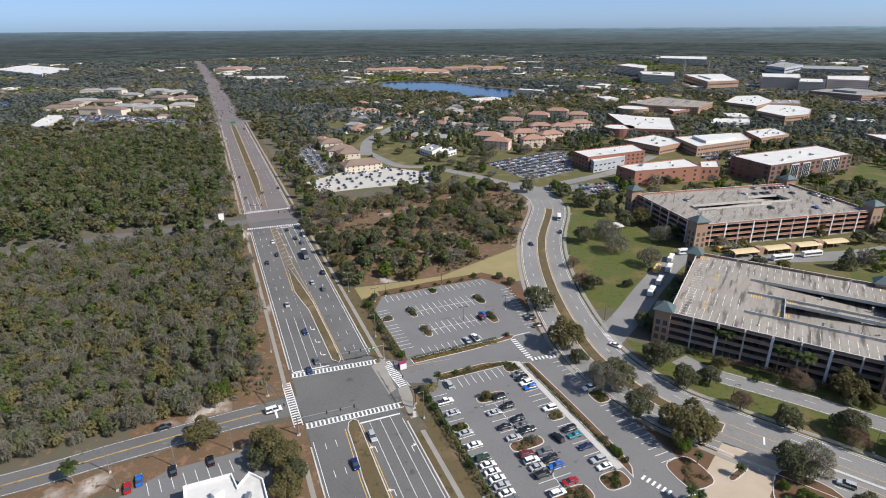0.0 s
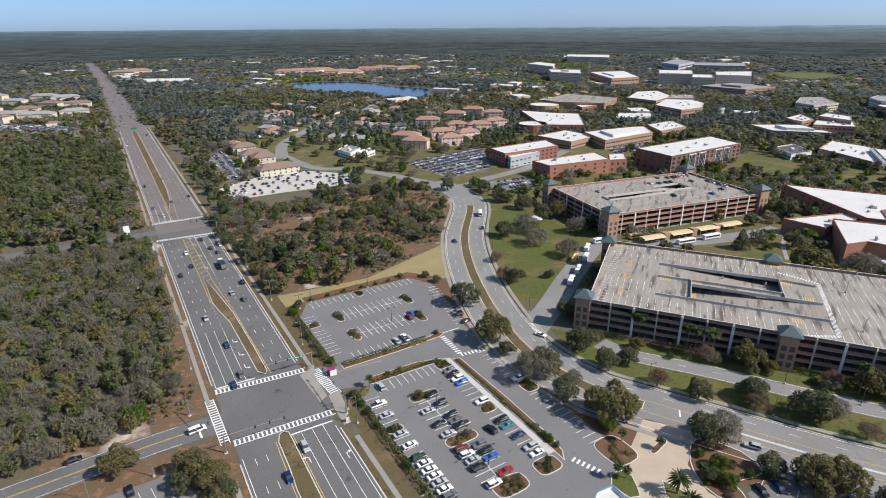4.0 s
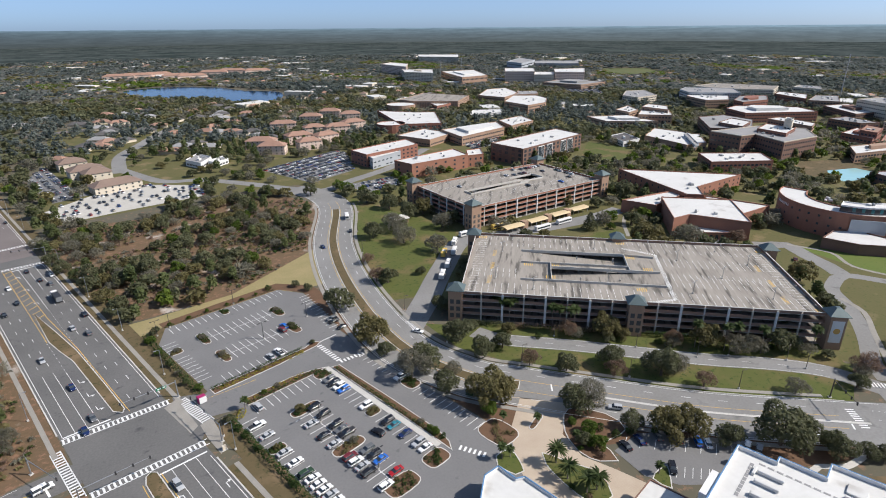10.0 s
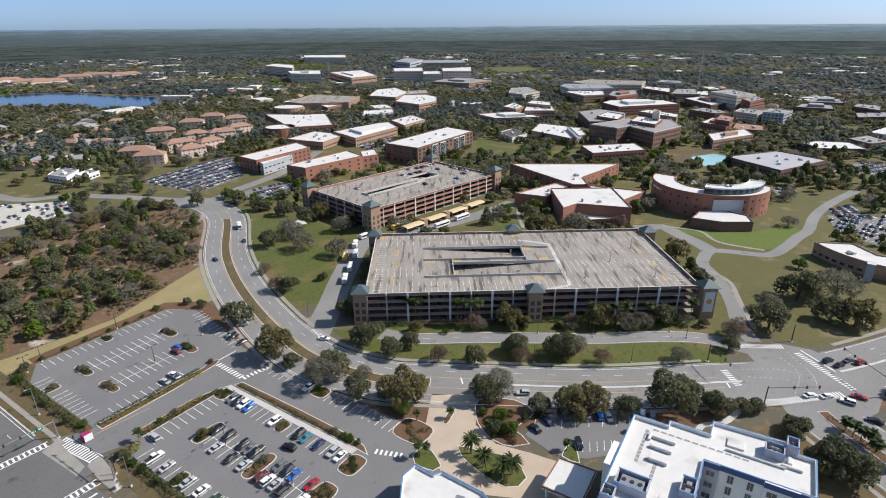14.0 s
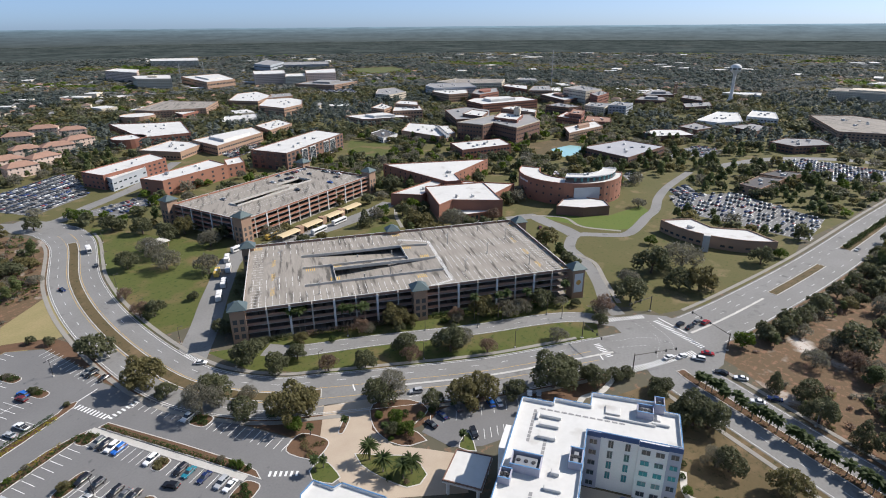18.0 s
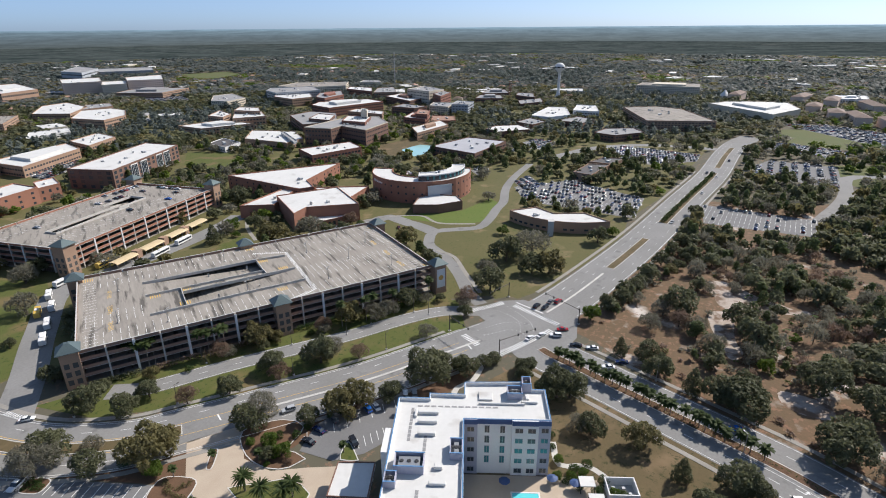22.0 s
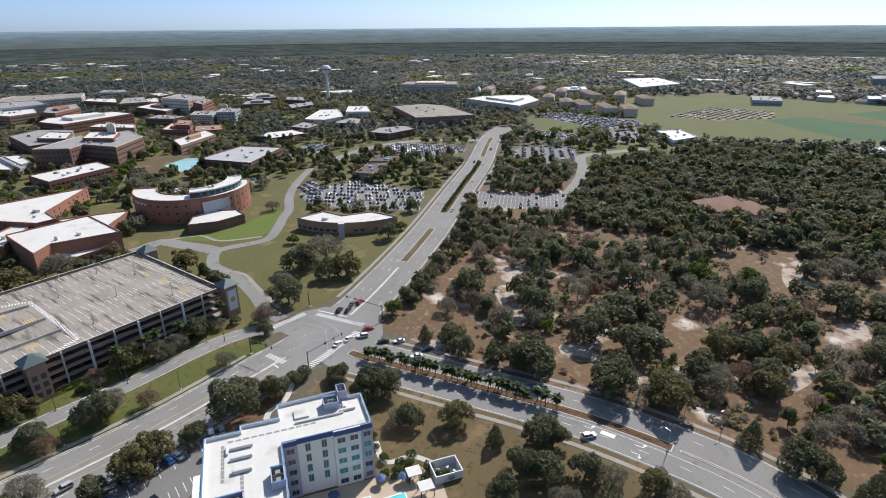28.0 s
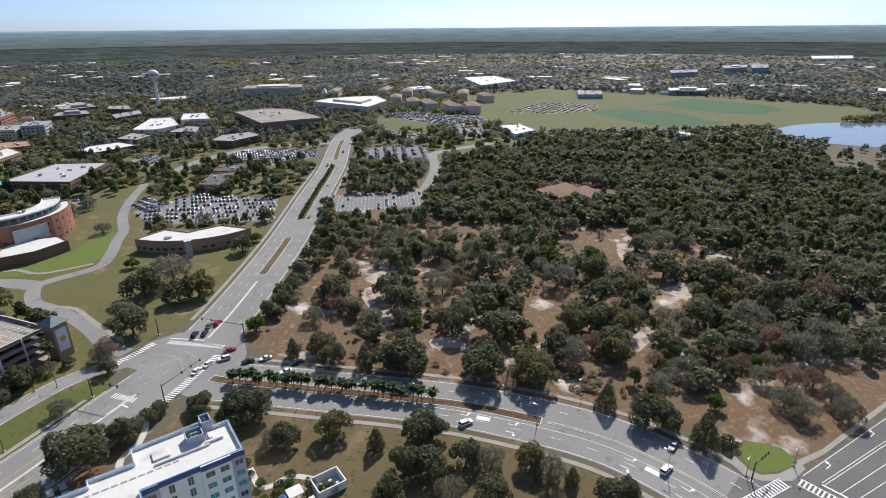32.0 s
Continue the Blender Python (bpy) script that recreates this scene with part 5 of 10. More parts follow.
# the halls round the garages
t = building("lecture_hall", "brick and grey-panel hall with a flat white roof", [(118.3, 498.9), (182.3, 528.9), (183.9, 499.9), (126.1, 473.5)], 11, BRICK_RED, ROOF_WHITE, 3, 5, (2.2, 1.4))
building("lecture_hall_wing", "grey metal-clad wing of a hall", [(128.5, 482.5), (163.7, 500.7), (161.4, 484.8), (128.9, 464.3)], 9, PANEL_GREY, ROOF_WHITE, 2, 5, (3, 1.0), units=0)
building("lecture_hall", "long orange-brick hall with white roof", [(140.8, 440.1), (205.2, 463.4), (206.9, 435.6), (149.4, 420.8)], 11.4, BRICK_ORANGE, ROOF_WHITE, 3, 9, (2.0, 1.5), units=4)
building("lecture_hall_wing", "square orange-brick end wing with white roof", [(216.3, 459.6), (231.9, 461.1), (223.4, 437.9), (207.7, 437.3)], 10, BRICK_ORANGE, ROOF_WHITE, 2, 4, (1.6, 2.0), units=1)
building("laboratory_building", "long brick laboratory with tall glazing and white roof", [(240.5, 456.6), (338, 497), (343.7, 459.8), (253.4, 420.0)], 15, BRICK_DARK, ROOF_WHITE, 4, 6.5, (3.4, 2.3), units=6)
for f in (0.28, 0.42, 0.66, 0.78):
    a, b = Vector((253.4, 420.0)), Vector((343.7, 459.8))
    p = a.lerp(b, f)
    d = b - a
    ob = thing("window_bay", "tall pale glazed bay on the laboratory front", "window bay", pose(p.x, p.y, 0, 0, 0, math.degrees(math.atan2(d.y, d.x))))
    part("frame", box(-4.5, 4.5, -0.5, 0.1, 1, 14.2), STUCCO_W, ob)
    for k in range(4):
        part("pane", box(-4.1 + 2.1 * k, -2.3 + 2.1 * k, -0.56, -0.5, 1.5, 13.6), GLASS, ob)
# angular brick theatre: triangle, links and faceted block
building("theatre", "angular orange-brick theatre block with pointed white roof", [(295.2, 343.4), (367.0, 291.0), (310.8, 278.5), (298.7, 261.7), (289.7, 267.3)], 10, BRICK_ORANGE, ROOF_WHITE, 3, 6, (1.2, 1.4), units=3)
building("theatre_wing", "pointed low orange-brick theatre wing with white roof", [(246.1, 279.9), (297.3, 283.5), (291.4, 273.0), (258.0, 261.5)], 8, BRICK_ORANGE, ROOF_WHITE, 1, 8, (1, 1), units=1, windows=False)
building("theatre_wing", "pointed low orange-brick theatre wing with white roof", [(302.6, 266.0), (323.5, 231.5), (293.5, 226.1), (294.6, 251.1)], 8, BRICK_ORANGE, ROOF_WHITE, 1, 8, (1, 1), units=1, windows=False)
building("theatre", "faceted orange-brick theatre hall with white roof", [(267.1, 267.3), (302.9, 244.1), (276.7, 206.5), (255.8, 231.8), (242.2, 230.2)], 11, BRICK_ORANGE, ROOF_WHITE, 1, 8, (1, 1), units=3, windows=False)
building("theatre_porch", "low white-roofed porch before the theatre", [(251.8, 233.7), (263.6, 234.1), (281.4, 220.3), (267.9, 211.1), (250.5, 219.5)], 4.5, BRICK_ORANGE, ROOF_WHITE, 1, 3, (1.6, 2.6), units=0)

# the curved hall: a crescent with a glazed upper storey
def arc_pts(c, r, a0, a1, n):
    return [(c[0] + r * math.cos(math.radians(a0 + (a1 - a0) * k / n)), c[1] + r * math.sin(math.radians(a0 + (a1 - a0) * k / n))) for k in range(n + 1)]


p0, p1, p2 = Vector((348.5, 242.9)), Vector((324.8, 192.6)), Vector((380.0, 176.5))
d1, d2 = p1 - p0, p2 - p1
m1, m2 = (p0 + p1) / 2, (p1 + p2) / 2
n1, n2 = Vector((-d1.y, d1.x)), Vector((-d2.y, d2.x))
k = ((m2 - m1).x * n2.y - (m2 - m1).y * n2.x) / (n1.x * n2.y - n1.y * n2.x)
CC = m1 + n1 * k
CR = (p0 - CC).length
a0, a2 = math.degrees(math.atan2(p0.y - CC.y, p0.x - CC.x)), math.degrees(math.atan2(p2.y - CC.y, p2.x - CC.x))
if a2 < a0:
    a2 += 360
CRES = arc_pts(CC, CR, a0, a2, 22) + arc_pts(CC, CR - 15, a2, a0, 22)
building("curved_hall", "crescent brick hall with white roof and glazed upper storey", CRES, 15, BRICK_ORANGE, ROOF_WHITE, 3, 4.6, (1.3, 1.3), units=3)
t = building("glazed_storey", "curved glazed upper storey with white roof", arc_pts(CC, CR - 4.5, a0 + (a2 - a0) * 0.5, a2 - 4, 12) + arc_pts(CC, CR - 14, a2 - 4, a0 + (a2 - a0) * 0.5, 12), 18.5, GLASS, ROOF_WHITE, 1, 2, (1.6, 2.4), GLASS_TEAL, STUCCO_W, 2, base=15.1)
building("curved_hall_annex", "low wedge annex with white roof on green lawn", [(322.0, 189.0), (333.1, 184.6), (337.1, 167.0), (327.4, 157.7), (312.3, 168.2), (304.6, 183.6)], 5.5, BRICK_DARK, ROOF_WHITE, 1, 6, (1, 1), units=0, windows=False)
part("screen_wall", box(-9, 9, -0.4, 0.0, 5, 13), PANEL_GREY)
ob = scene.collection.objects[-1]
am = math.radians(a0 + (a2 - a0) * 0.62)
ob.matrix_basis = pose(CC.x + (CR + 0.45) * math.cos(am), CC.y + (CR + 0.45) * math.sin(am), 0, 0, 0, math.degrees(am) + 90)
tagged(ob, "large pale grey panel on the curved brick front", "wall panel", kind="structure")
# raised letters on the curved hall are too far off to read: plain bars
for k in range(9):
    q = math.radians(a0 + (a2 - a0) * (0.17 + 0.012 * k))
    ob = part("sign_bar", box(-0.3, 0.3, -0.1, 0.05, 11.4, 12.8), PAINT)
    ob.matrix_basis = pose(CC.x + (CR + 0.06) * math.cos(q), CC.y + (CR + 0.06) * math.sin(q), 0, 0, 0, math.degrees(q) + 90)
    tagged(ob, "white raised sign bar on a brick wall", "sign", "sign bars")
# half-round visitor building by the avenue
q0, q1, q2 = Vector((319.5, 120.5)), Vector((311.3, 88.8)), Vector((325.4, 58.7))
d1, d2 = q1 - q0, q2 - q1
m1, m2 = (q0 + q1) / 2, (q1 + q2) / 2
n1, n2 = Vector((-d1.y, d1.x)), Vector((-d2.y, d2.x))
k = ((m2 - m1).x * n2.y - (m2 - m1).y * n2.x) / (n1.x * n2.y - n1.y * n2.x)
c2 = m1 + n1 * k
r2 = (q0 - c2).length
b0, b2 = math.degrees(math.atan2(q0.y - c2.y, q0.x - c2.x)), math.degrees(math.atan2(q2.y - c2.y, q2.x - c2.x))
if b2 - b0 > 180:
    b2 -= 360
if b0 - b2 > 180:
    b2 += 360
building("visitor_hall", "low curved brick building with white roof beside the avenue", arc_pts(c2, r2, b0, b2, 16) + [(335.1, 76.8), (325.9, 93.6), (333.6, 107.6)], 6.5, BRICK_TAN, ROOF_WHITE, 1, 3.2, (2.4, 1.2), units=2)
tb = Vector((304.8, 88.9))
t = thing("entrance_tower", "square stone-clad entrance block before the curved building", "tower", pose(tb.x, tb.y, 0, 0, 0, 20))
part("shaft", box(-2.2, 2.2, -1.6, 1.6, 0, 9.2, 0.1), PANEL_GREY, t)
part("cap", box(-2.4, 2.4, -1.8, 1.8, 9.2, 9.5, 0.05), KERB, t)

RW, RG, RD = ROOF_WHITE, ROOF_GREY, ROOF_DARK
for pts, h, wall, roof, floors, words, base in (
    ([(466.2, 258.8), (525.2, 245.0), (520.4, 202.1), (453.6, 206.1)], 9, BRICK_DARK, ROOF_PALE, 2, "broad grey-roofed student centre with white gables", 0),
    ([(401.1, 365.2), (451.5, 342.5), (434.1, 316.3), (383.6, 334.1)], 9, BRICK_RED, RW, 2, "square red-brick hall with overhanging white roof", 0),
    ([(240, 575), (321, 598), (311, 559), (242.7, 525.3)], 9, BRICK_TAN, RW, 2, "long tan-brick hall with colonnade", 0),
    ([(187, 573), (229, 600), (248, 561), (210.4, 534.0)], 7, BRICK_TAN, RW, 1, "low tan-brick hall with white roof", 0),
    ([(219, 751), (262, 716), (286, 707), (258, 617), (211, 629)], 9, BRICK_RED, RW, 2, "white-roofed brick hall by round drums", 0),
    ([(397, 483), (425, 492), (416, 457), (389.4, 450.4)], 5, STUCCO_W, RD, 1, "small dark-roofed pavilion on the lawn", 0),
    ([(850, 312), (894, 289), (851, 271), (810, 293)], 7, BRICK_DARK, RG, 2, "brown-brick hall with grey roof", 0),
    ([(437.7, 111.7), (471.5, 107.9), (476.2, 90.4), (433.6, 96.3)], 6, BRICK_TAN, RD, 1, "brick office with dark flat roof", 0),
    ([(484.2, 110.2), (507.0, 103.4), (509.8, 84.2), (482.8, 91.3)], 5, BRICK_TAN, RD, 1, "low brick office with dark roof", 0),
    ([(654, -185), (661, -213), (615, -218), (593, -186)], 5, STUCCO_W, RW, 1, "low white clubhouse with white roof", 0),
    ([(1295, -281), (1321, -362), (1184, -374), (1107, -276)], 8, STUCCO_W, RW, 1, "large white flat-roofed warehouse", 0),
    ([(988, -426), (971, -464), (912, -441), (920, -400)], 7, PANEL_GREY, RG, 1, "grey sports pavilion beside green turf", 0),
    ([(1282, -786), (1290, -864), (1210, -814), (1203, -743)], 15, PANEL_GREY, RG, 5, "mid-rise blue-glass office block", 0),
    ([(1367, -986), (1382, -1069), (1288, -1000), (1275, -927)], 17, PANEL_GREY, RG, 5, "mid-rise blue-glass office block", 0),
    ([(1381, -1081), (1359, -1115), (1267, -1044), (1269, -999)], 17, PANEL_GREY, RG, 5, "mid-rise blue-glass office block", 0),
    ([(976, -600), (956, -665), (913, -638), (932, -575)], 8, PANEL_GREY, RW, 2, "long blue-grey office with white roof", 0),
    ([(570, -366), (578, -382), (559, -385), (549, -367)], 4, STUCCO_W, RW, 1, "small garden shed with white roof", 0),
    ([(1861, -1699), (1836, -1852), (1680, -1697), (1704, -1562)], 8, STUCCO_W, RW, 1, "long white warehouse among far trees", 0),
    ([(1353, -1483), (1359, -1569), (1237, -1431), (1234, -1358)], 22, PANEL_GREY, RG, 6, "mid-rise blue-glass office block", 0),
    ([(1103, -129), (1112, -174), (1059, -171), (1050, -128)], 9, STUCCO_W, RW, 2, "white commercial block among far trees", 0),
    ([(-1370, 1790), (-1425, 2010), (-1160, 1815), (-1070, 1556)], 7, STUCCO_W, RW, 1, "large white store with flat roof", 0),
    ([(-518, 705), (-557, 802), (-528, 798), (-490, 693)], 5, STUCCO, RW, 1, "cream store with white roof", 0),
    ([(-501, 1469), (-391, 1462), (-367, 1392), (-470, 1382)], 6, STUCCO, RW, 1, "long low store with white roof", 0),
    ([(-22.3, 548.7), (-12.8, 574.0), (-0.2, 553.2), (-9.8, 529.6)], 5, STUCCO_W, RG, 1, "white church hall with pale grey roof", 0),
    ([(-3.5, 542.0), (9.9, 557.8), (14.0, 543.9), (1.9, 528.7)], 4, STUCCO_W, RW, 1, "low white church wing among trees", 0),
    ([(329, 606), (373, 628), (366, 587), (323, 564)], 9, BRICK_TAN, RW, 2, "tan campus hall with white roof", 0),
    ([(556, 332), (617, 327), (591, 303), (527, 308)], 8, BRICK_TAN, RW, 2, "brick hall with white roof", 0),
    ([(315, 834), (366, 867), (355, 788), (311, 759)], 9, BRICK_RED, RW, 2, "brick hall with white roof", 0),
    ([(447.6, 591.0), (445.2, 548.9), (487.1, 527.7), (499.6, 520.8), (504.3, 577.6)], 8, BRICK_TAN, RW, 2, "low tan-brick hall with wide white roof", 0),
    ([(496.7, 596.4), (495.7, 568.3), (520.8, 581.2), (537.5, 620.5)], 13, BRICK_TAN, RW, 3, "tan-brick hall block with white roof", 0),
    ([(492.7, 549.2), (525.7, 526.5), (555.6, 563.3), (532.1, 587.2)], 13, BRICK_TAN, RW, 3, "tan-brick hall block with white roof", 0),
    ([(524.9, 580.2), (533.8, 542.9), (559.1, 570.8), (552.5, 598.7)], 17, BRICK_TAN, RW, 1, "set-back upper storey with white roof", 13),
    ([(425.5, 460.6), (426.7, 403.4), (453.5, 404.8), (483.4, 442.7), (467.9, 492.2)], 7, BRICK_TAN, RW, 1, "low hall with wide white folded roof", 0),
    ([(460.4, 441.6), (466.4, 442.2), (432.3, 394.3), (424.9, 392.4)], 9, PANEL_GREY, RG, 1, "pale glazed roof ridge on a low hall", 7),
    ([(543.7, 503.6), (494.0, 439.6), (528.8, 416.3), (584.4, 462.0), (583.9, 502.7)], 13, BRICK_DARK, RG, 3, "brown-brick library wing with grey roof", 0),
    ([(517.3, 450.3), (517.2, 419.3), (552.4, 438.8), (554.5, 466.0)], 16, BRICK_DARK, RW, 1, "white-roofed upper storey of the library", 13),
    ([(457.1, 405.4), (461.8, 373.7), (480.8, 374.8), (471.0, 336.6), (523.4, 343.1), (554.1, 376.9), (522.9, 407.3)], 18, BRICK_DARK, RG, 4, "massive brown-brick library with pale deep cornice", 0),
    ([(494.8, 384.6), (495.2, 353.9), (531.7, 371.7), (528.7, 401.0)], 21, BRICK_RED, RW, 1, "set-back library storey with white roof", 18),
    ([(521.0, 377.2), (519.2, 367.6), (533.8, 376.8), (535.8, 386.7)], 29, STUCCO, RW, 1, "cream stair tower on the library roof", 18),
    ([(598.1, 454.1), (593.2, 396.7), (617.9, 411.0), (622.0, 456.4)], 14, BRICK_TAN, RW, 3, "campus hall with white roof", 0),
    ([(641.1, 549.9), (624.7, 505.6), (717.1, 476.5), (734.1, 516.2), (672.9, 561.8)], 12, BRICK_RED, RW, 3, "long brick hall with white roof", 0),
    ([(732.1, 724.7), (711.4, 683.8), (774.1, 642.0), (821.8, 697.5), (767.5, 747.0)], 16, PANEL_GREY, RG, 4, "glassy grey laboratory with grey roof", 0),
    ([(697.8, 675.4), (683.4, 623.8), (718.7, 613.6), (760.3, 653.1), (735.0, 699.0)], 12, BRICK_TAN, RW, 3, "tan laboratory with white roof", 0),
    ([(815.0, 776.5), (808.9, 721.7), (876.7, 664.9), (940.6, 705.7), (890.2, 791.7)], 14, STUCCO, DECK, 4, "long pale parking garage with cars on its roof", 0),
    ([(699.5, 589.3), (691.6, 566.5), (745.3, 571.0), (790.3, 609.7), (748.6, 621.8)], 15, BRICK_RED, RG, 3, "brick laboratory with grey roof", 0),
    ([(853.9, 645.2), (834.1, 576.6), (888.3, 614.1), (887.7, 661.6)], 11, BRICK_RED, RW, 2, "brick hall with white roof", 0),
    ([(982.7, 708.4), (992.3, 662.3), (1033.5, 693.1), (1026.2, 728.2)], 10, STUCCO, RG, 2, "pale low block with grey roof", 0),
    ([(804.8, 553.5), (827.9, 522.1), (897.0, 571.3), (874.0, 590.6)], 13, BRICK_TAN, RG, 3, "rounded tan hall with grey roof", 0),
    ([(784.6, 516.0), (744.7, 447.0), (800.2, 446.5), (831.7, 513.1)], 11, BRICK_DARK, RW, 3, "brown-brick hall with white plant-covered roof", 0),
    ([(792.7, 479.3), (772.2, 428.2), (813.0, 423.7), (844.8, 477.7)], 23, STUCCO, RG, 5, "tall pale science block with grey roof", 0),
    ([(771.3, 420.5), (748.3, 395.6), (797.7, 403.8), (823.6, 431.4)], 20, BRICK_RED, RG, 5, "tall brick and glass science wing", 0),
    ([(673.7, 433.9), (671.6, 395.9), (695.3, 389.5), (708.3, 434.6)], 12, BRICK_DARK, RG, 3, "brown-brick hall with grey roof", 0),
    ([(607.3, 374.1), (602.3, 340.1), (635.5, 351.8), (651.7, 386.4)], 10, BRICK_RED, RW, 2, "brick hall with white roof", 0),
    ([(609.4, 357.8), (608.8, 340.8), (643.5, 356.3), (649.2, 375.5)], 15, BRICK_RED, ROOF_TILE, 1, "upper storey with orange roof", 10),
    ([(618.9, 341.8), (634.3, 314.3), (667.2, 332.5), (660.3, 361.4)], 6, BRICK_RED, ROOF_TILE, 1, "low hall with bright orange roof", 0),
    ([(706.2, 392.0), (702.2, 359.8), (747.7, 370.8), (740.3, 403.0)], 12, STUCCO, RG, 4, "tan office hall with grey roof", 0),
    ([(708.6, 357.7), (713.9, 334.8), (749.1, 342.1), (749.6, 368.8)], 15, PANEL_GREY, RG, 4, "pale blue-grey office hall", 0),
    ([(594.7, 256.4), (581.1, 235.8), (614.5, 207.1), (636.7, 232.3), (618.9, 254.3)], 6, BRICK_DARK, RW, 1, "low brown building with white roof", 0),
    ([(656.1, 242.1), (644.7, 217.0), (673.0, 209.3), (694.7, 237.4)], 6, BRICK_DARK, RG, 1, "low brown building with grey roof", 0),
    ([(706.9, 241.4), (703.5, 213.2), (733.2, 196.0), (802.5, 221.2), (796.9, 245.5)], 7, STUCCO_W, RW, 1, "low campus hall with white roof", 0),
    ([(761.8, 200.4), (764.1, 165.7), (821.1, 183.2), (821.4, 210.7)], 9, STUCCO_W, RW, 2, "white hall with broad white roof", 0),
    ([(688.8, 201.4), (678.9, 165.7), (718.0, 160.1), (732.1, 186.4)], 6, BRICK_DARK, RG, 1, "low brown building with grey roof", 0),
    ([(617.7, 137.8), (608.9, 113.6), (641.2, 88.3), (665.7, 103.9), (650.7, 131.6)], 7, BRICK_DARK, RG, 2, "low brown halls with grey roofs", 0),
    ([(832.8, 377.8), (849.5, 336.6), (892.2, 358.1), (877.0, 389.3)], 9, BRICK_DARK, RG, 2, "brown-brick residence with grey roof", 0),
    ([(900.8, 395.5), (926.8, 356.2), (976.7, 383.8), (960.8, 412.5)], 9, BRICK_DARK, RG, 2, "brown-brick residence with grey roof", 0),
    ([(889.3, 330.0), (873.6, 292.5), (926.9, 313.1), (929.7, 340.6)], 10, BRICK_DARK, RG, 3, "brown-brick residence with grey roof", 0),
    ([(1026.9, 288.0), (1033.7, 256.2), (1073.1, 265.9), (1066.5, 296.7)], 6, STUCCO_W, RW, 1, "long low white-roofed shed", 0),
    ([(800.1, 141.7), (692.4, 94.5), (719.1, 21.8), (810.9, 67.7), (828.4, 101.5)], 12, BRICK_TAN, DECK, 4, "long pale parking garage with open storeys", 0),
    ([(1084.8, 173.4), (1084.6, 66.9), (1152.7, 71.5), (1145.3, 169.7)], 15, STUCCO, DECK, 5, "five-storey pale parking garage beyond the campus", 0),
    ([(898.4, 41.5), (813.3, -37.7), (882.4, -71.2), (950.6, -59.2), (933.6, 17.4)], 11, STUCCO, RW, 1, "long cream sports hall with broad white roof", 0),
    ([(420.6, 847.3), (444.1, 800.3), (498.4, 849.8), (516.6, 929.7), (476.3, 924.1)], 10, BRICK_TAN, RW, 2, "tan campus hall with white roof", 0),
    ([(411.6, 742.4), (419.9, 688.7), (459.8, 705.8), (491.2, 752.1), (494.9, 787.9), (461.6, 803.5)], 12, BRICK_TAN, RW, 3, "rounded tan hall with white roof", 0),
    ([(474.5, 826.0), (520.0, 822.4), (541.4, 861.7), (510.5, 874.1)], 10, BRICK_TAN, RG, 2, "tan campus hall with grey roof", 0),
    ([(329.6, 689.1), (381.5, 689.3), (392.0, 716.3), (351.7, 725.3)], 5, STUCCO_W, RW, 1, "low white-roofed pavilion on the campus", 0),
    ([(642.1, 999.4), (680.0, 923.6), (760.8, 953.4), (726.8, 1050.4)], 9, BRICK_TAN, RG, 3, "long tan hall with grey roof", 0),
    ([(621.3, 732.7), (623.6, 700.1), (673.4, 713.7), (707.8, 780.3), (671.2, 784.2)], 11, STUCCO, RG, 3, "pale hall with grey roof", 0),
):
    cx, cy = sum(p[0] for p in pts) / len(pts), sum(p[1] for p in pts) / len(pts)
    far = math.hypot(cx, cy) > 480
    building("campus_hall" if math.hypot(cx, cy) < 1300 else "commercial_building", words, pts, h, wall, roof, floors, 5.0, (2.2, 1.5), units=(7 if h > 6 else 3) if not base else 2, ribbons=far, base=base, edge=STUCCO if "cornice" in words else None)

# round drums
for c, r, h, wall in (((268, 795), 21, 10, BRICK_TAN), ((203, 641), 17, 9, BRICK_RED)):
    building("round_hall", "round brick drum with flat white roof", arc_pts(c, r, 0, 345, 23), h, wall, RW, 1, 5, (1, 1), units=1, windows=False)
# far garages
for pts, h, words in (([(278, 831), (345, 903), (398, 835), (351, 775), (290, 802)], 12, "brown parking garage with cars on its roof"),):
    # rows of dark panels stand in for the shade of open storeys
    t = building("parking_garage", words, pts, h, BRICK_TAN, DECK, int(h / 3), 5, (2.2, 1.4), SHADE_PANEL, units=0, ribbons=True, category="parking garage")
# student residences: slab towers
for pts, h in (([(451, 1488), (499, 1551), (517, 1465), (475, 1361)], 24), ([(445, 1305), (510, 1271), (471, 1171), (424, 1223)], 22), ([(654, 1183), (715, 1156), (664, 1068), (608, 1096)], 25),
               ([(690, 1116), (731, 1097), (689, 1033), (652, 1051)], 20), ([(738, 1107), (813, 1097), (743, 1001), (694, 1037)], 25), ([(759, 2033), (887, 1958), (812, 1791), (708, 1892)], 20)):
    building("residence_tower", "pale slab residence with rows of windows", pts, h, STUCCO_PINK if h > 23 else STUCCO, RW, 7, 7, (2.2, 1.2), units=1, ribbons=True)
building("arena", "large arena with low white roof", [(530, 1266), (621, 1279), (576, 1118), (506, 1095)], 17, BRICK_TAN, RW, 2, 8, (4, 3), ribbons=True)
building("stadium_stand", "dark blue-grey stadium stand", [(831, 1492), (966, 1645), (939, 1513), (826, 1399)], 20, PANEL_GREY, RG, 2, 8, (4, 3), ribbons=True)
building("stadium_stand", "low steel stadium stand", [(1000, 1617), (1115, 1540), (1032, 1422), (927, 1495)], 12, METAL, RG, 1, 8, (4, 3), ribbons=True)

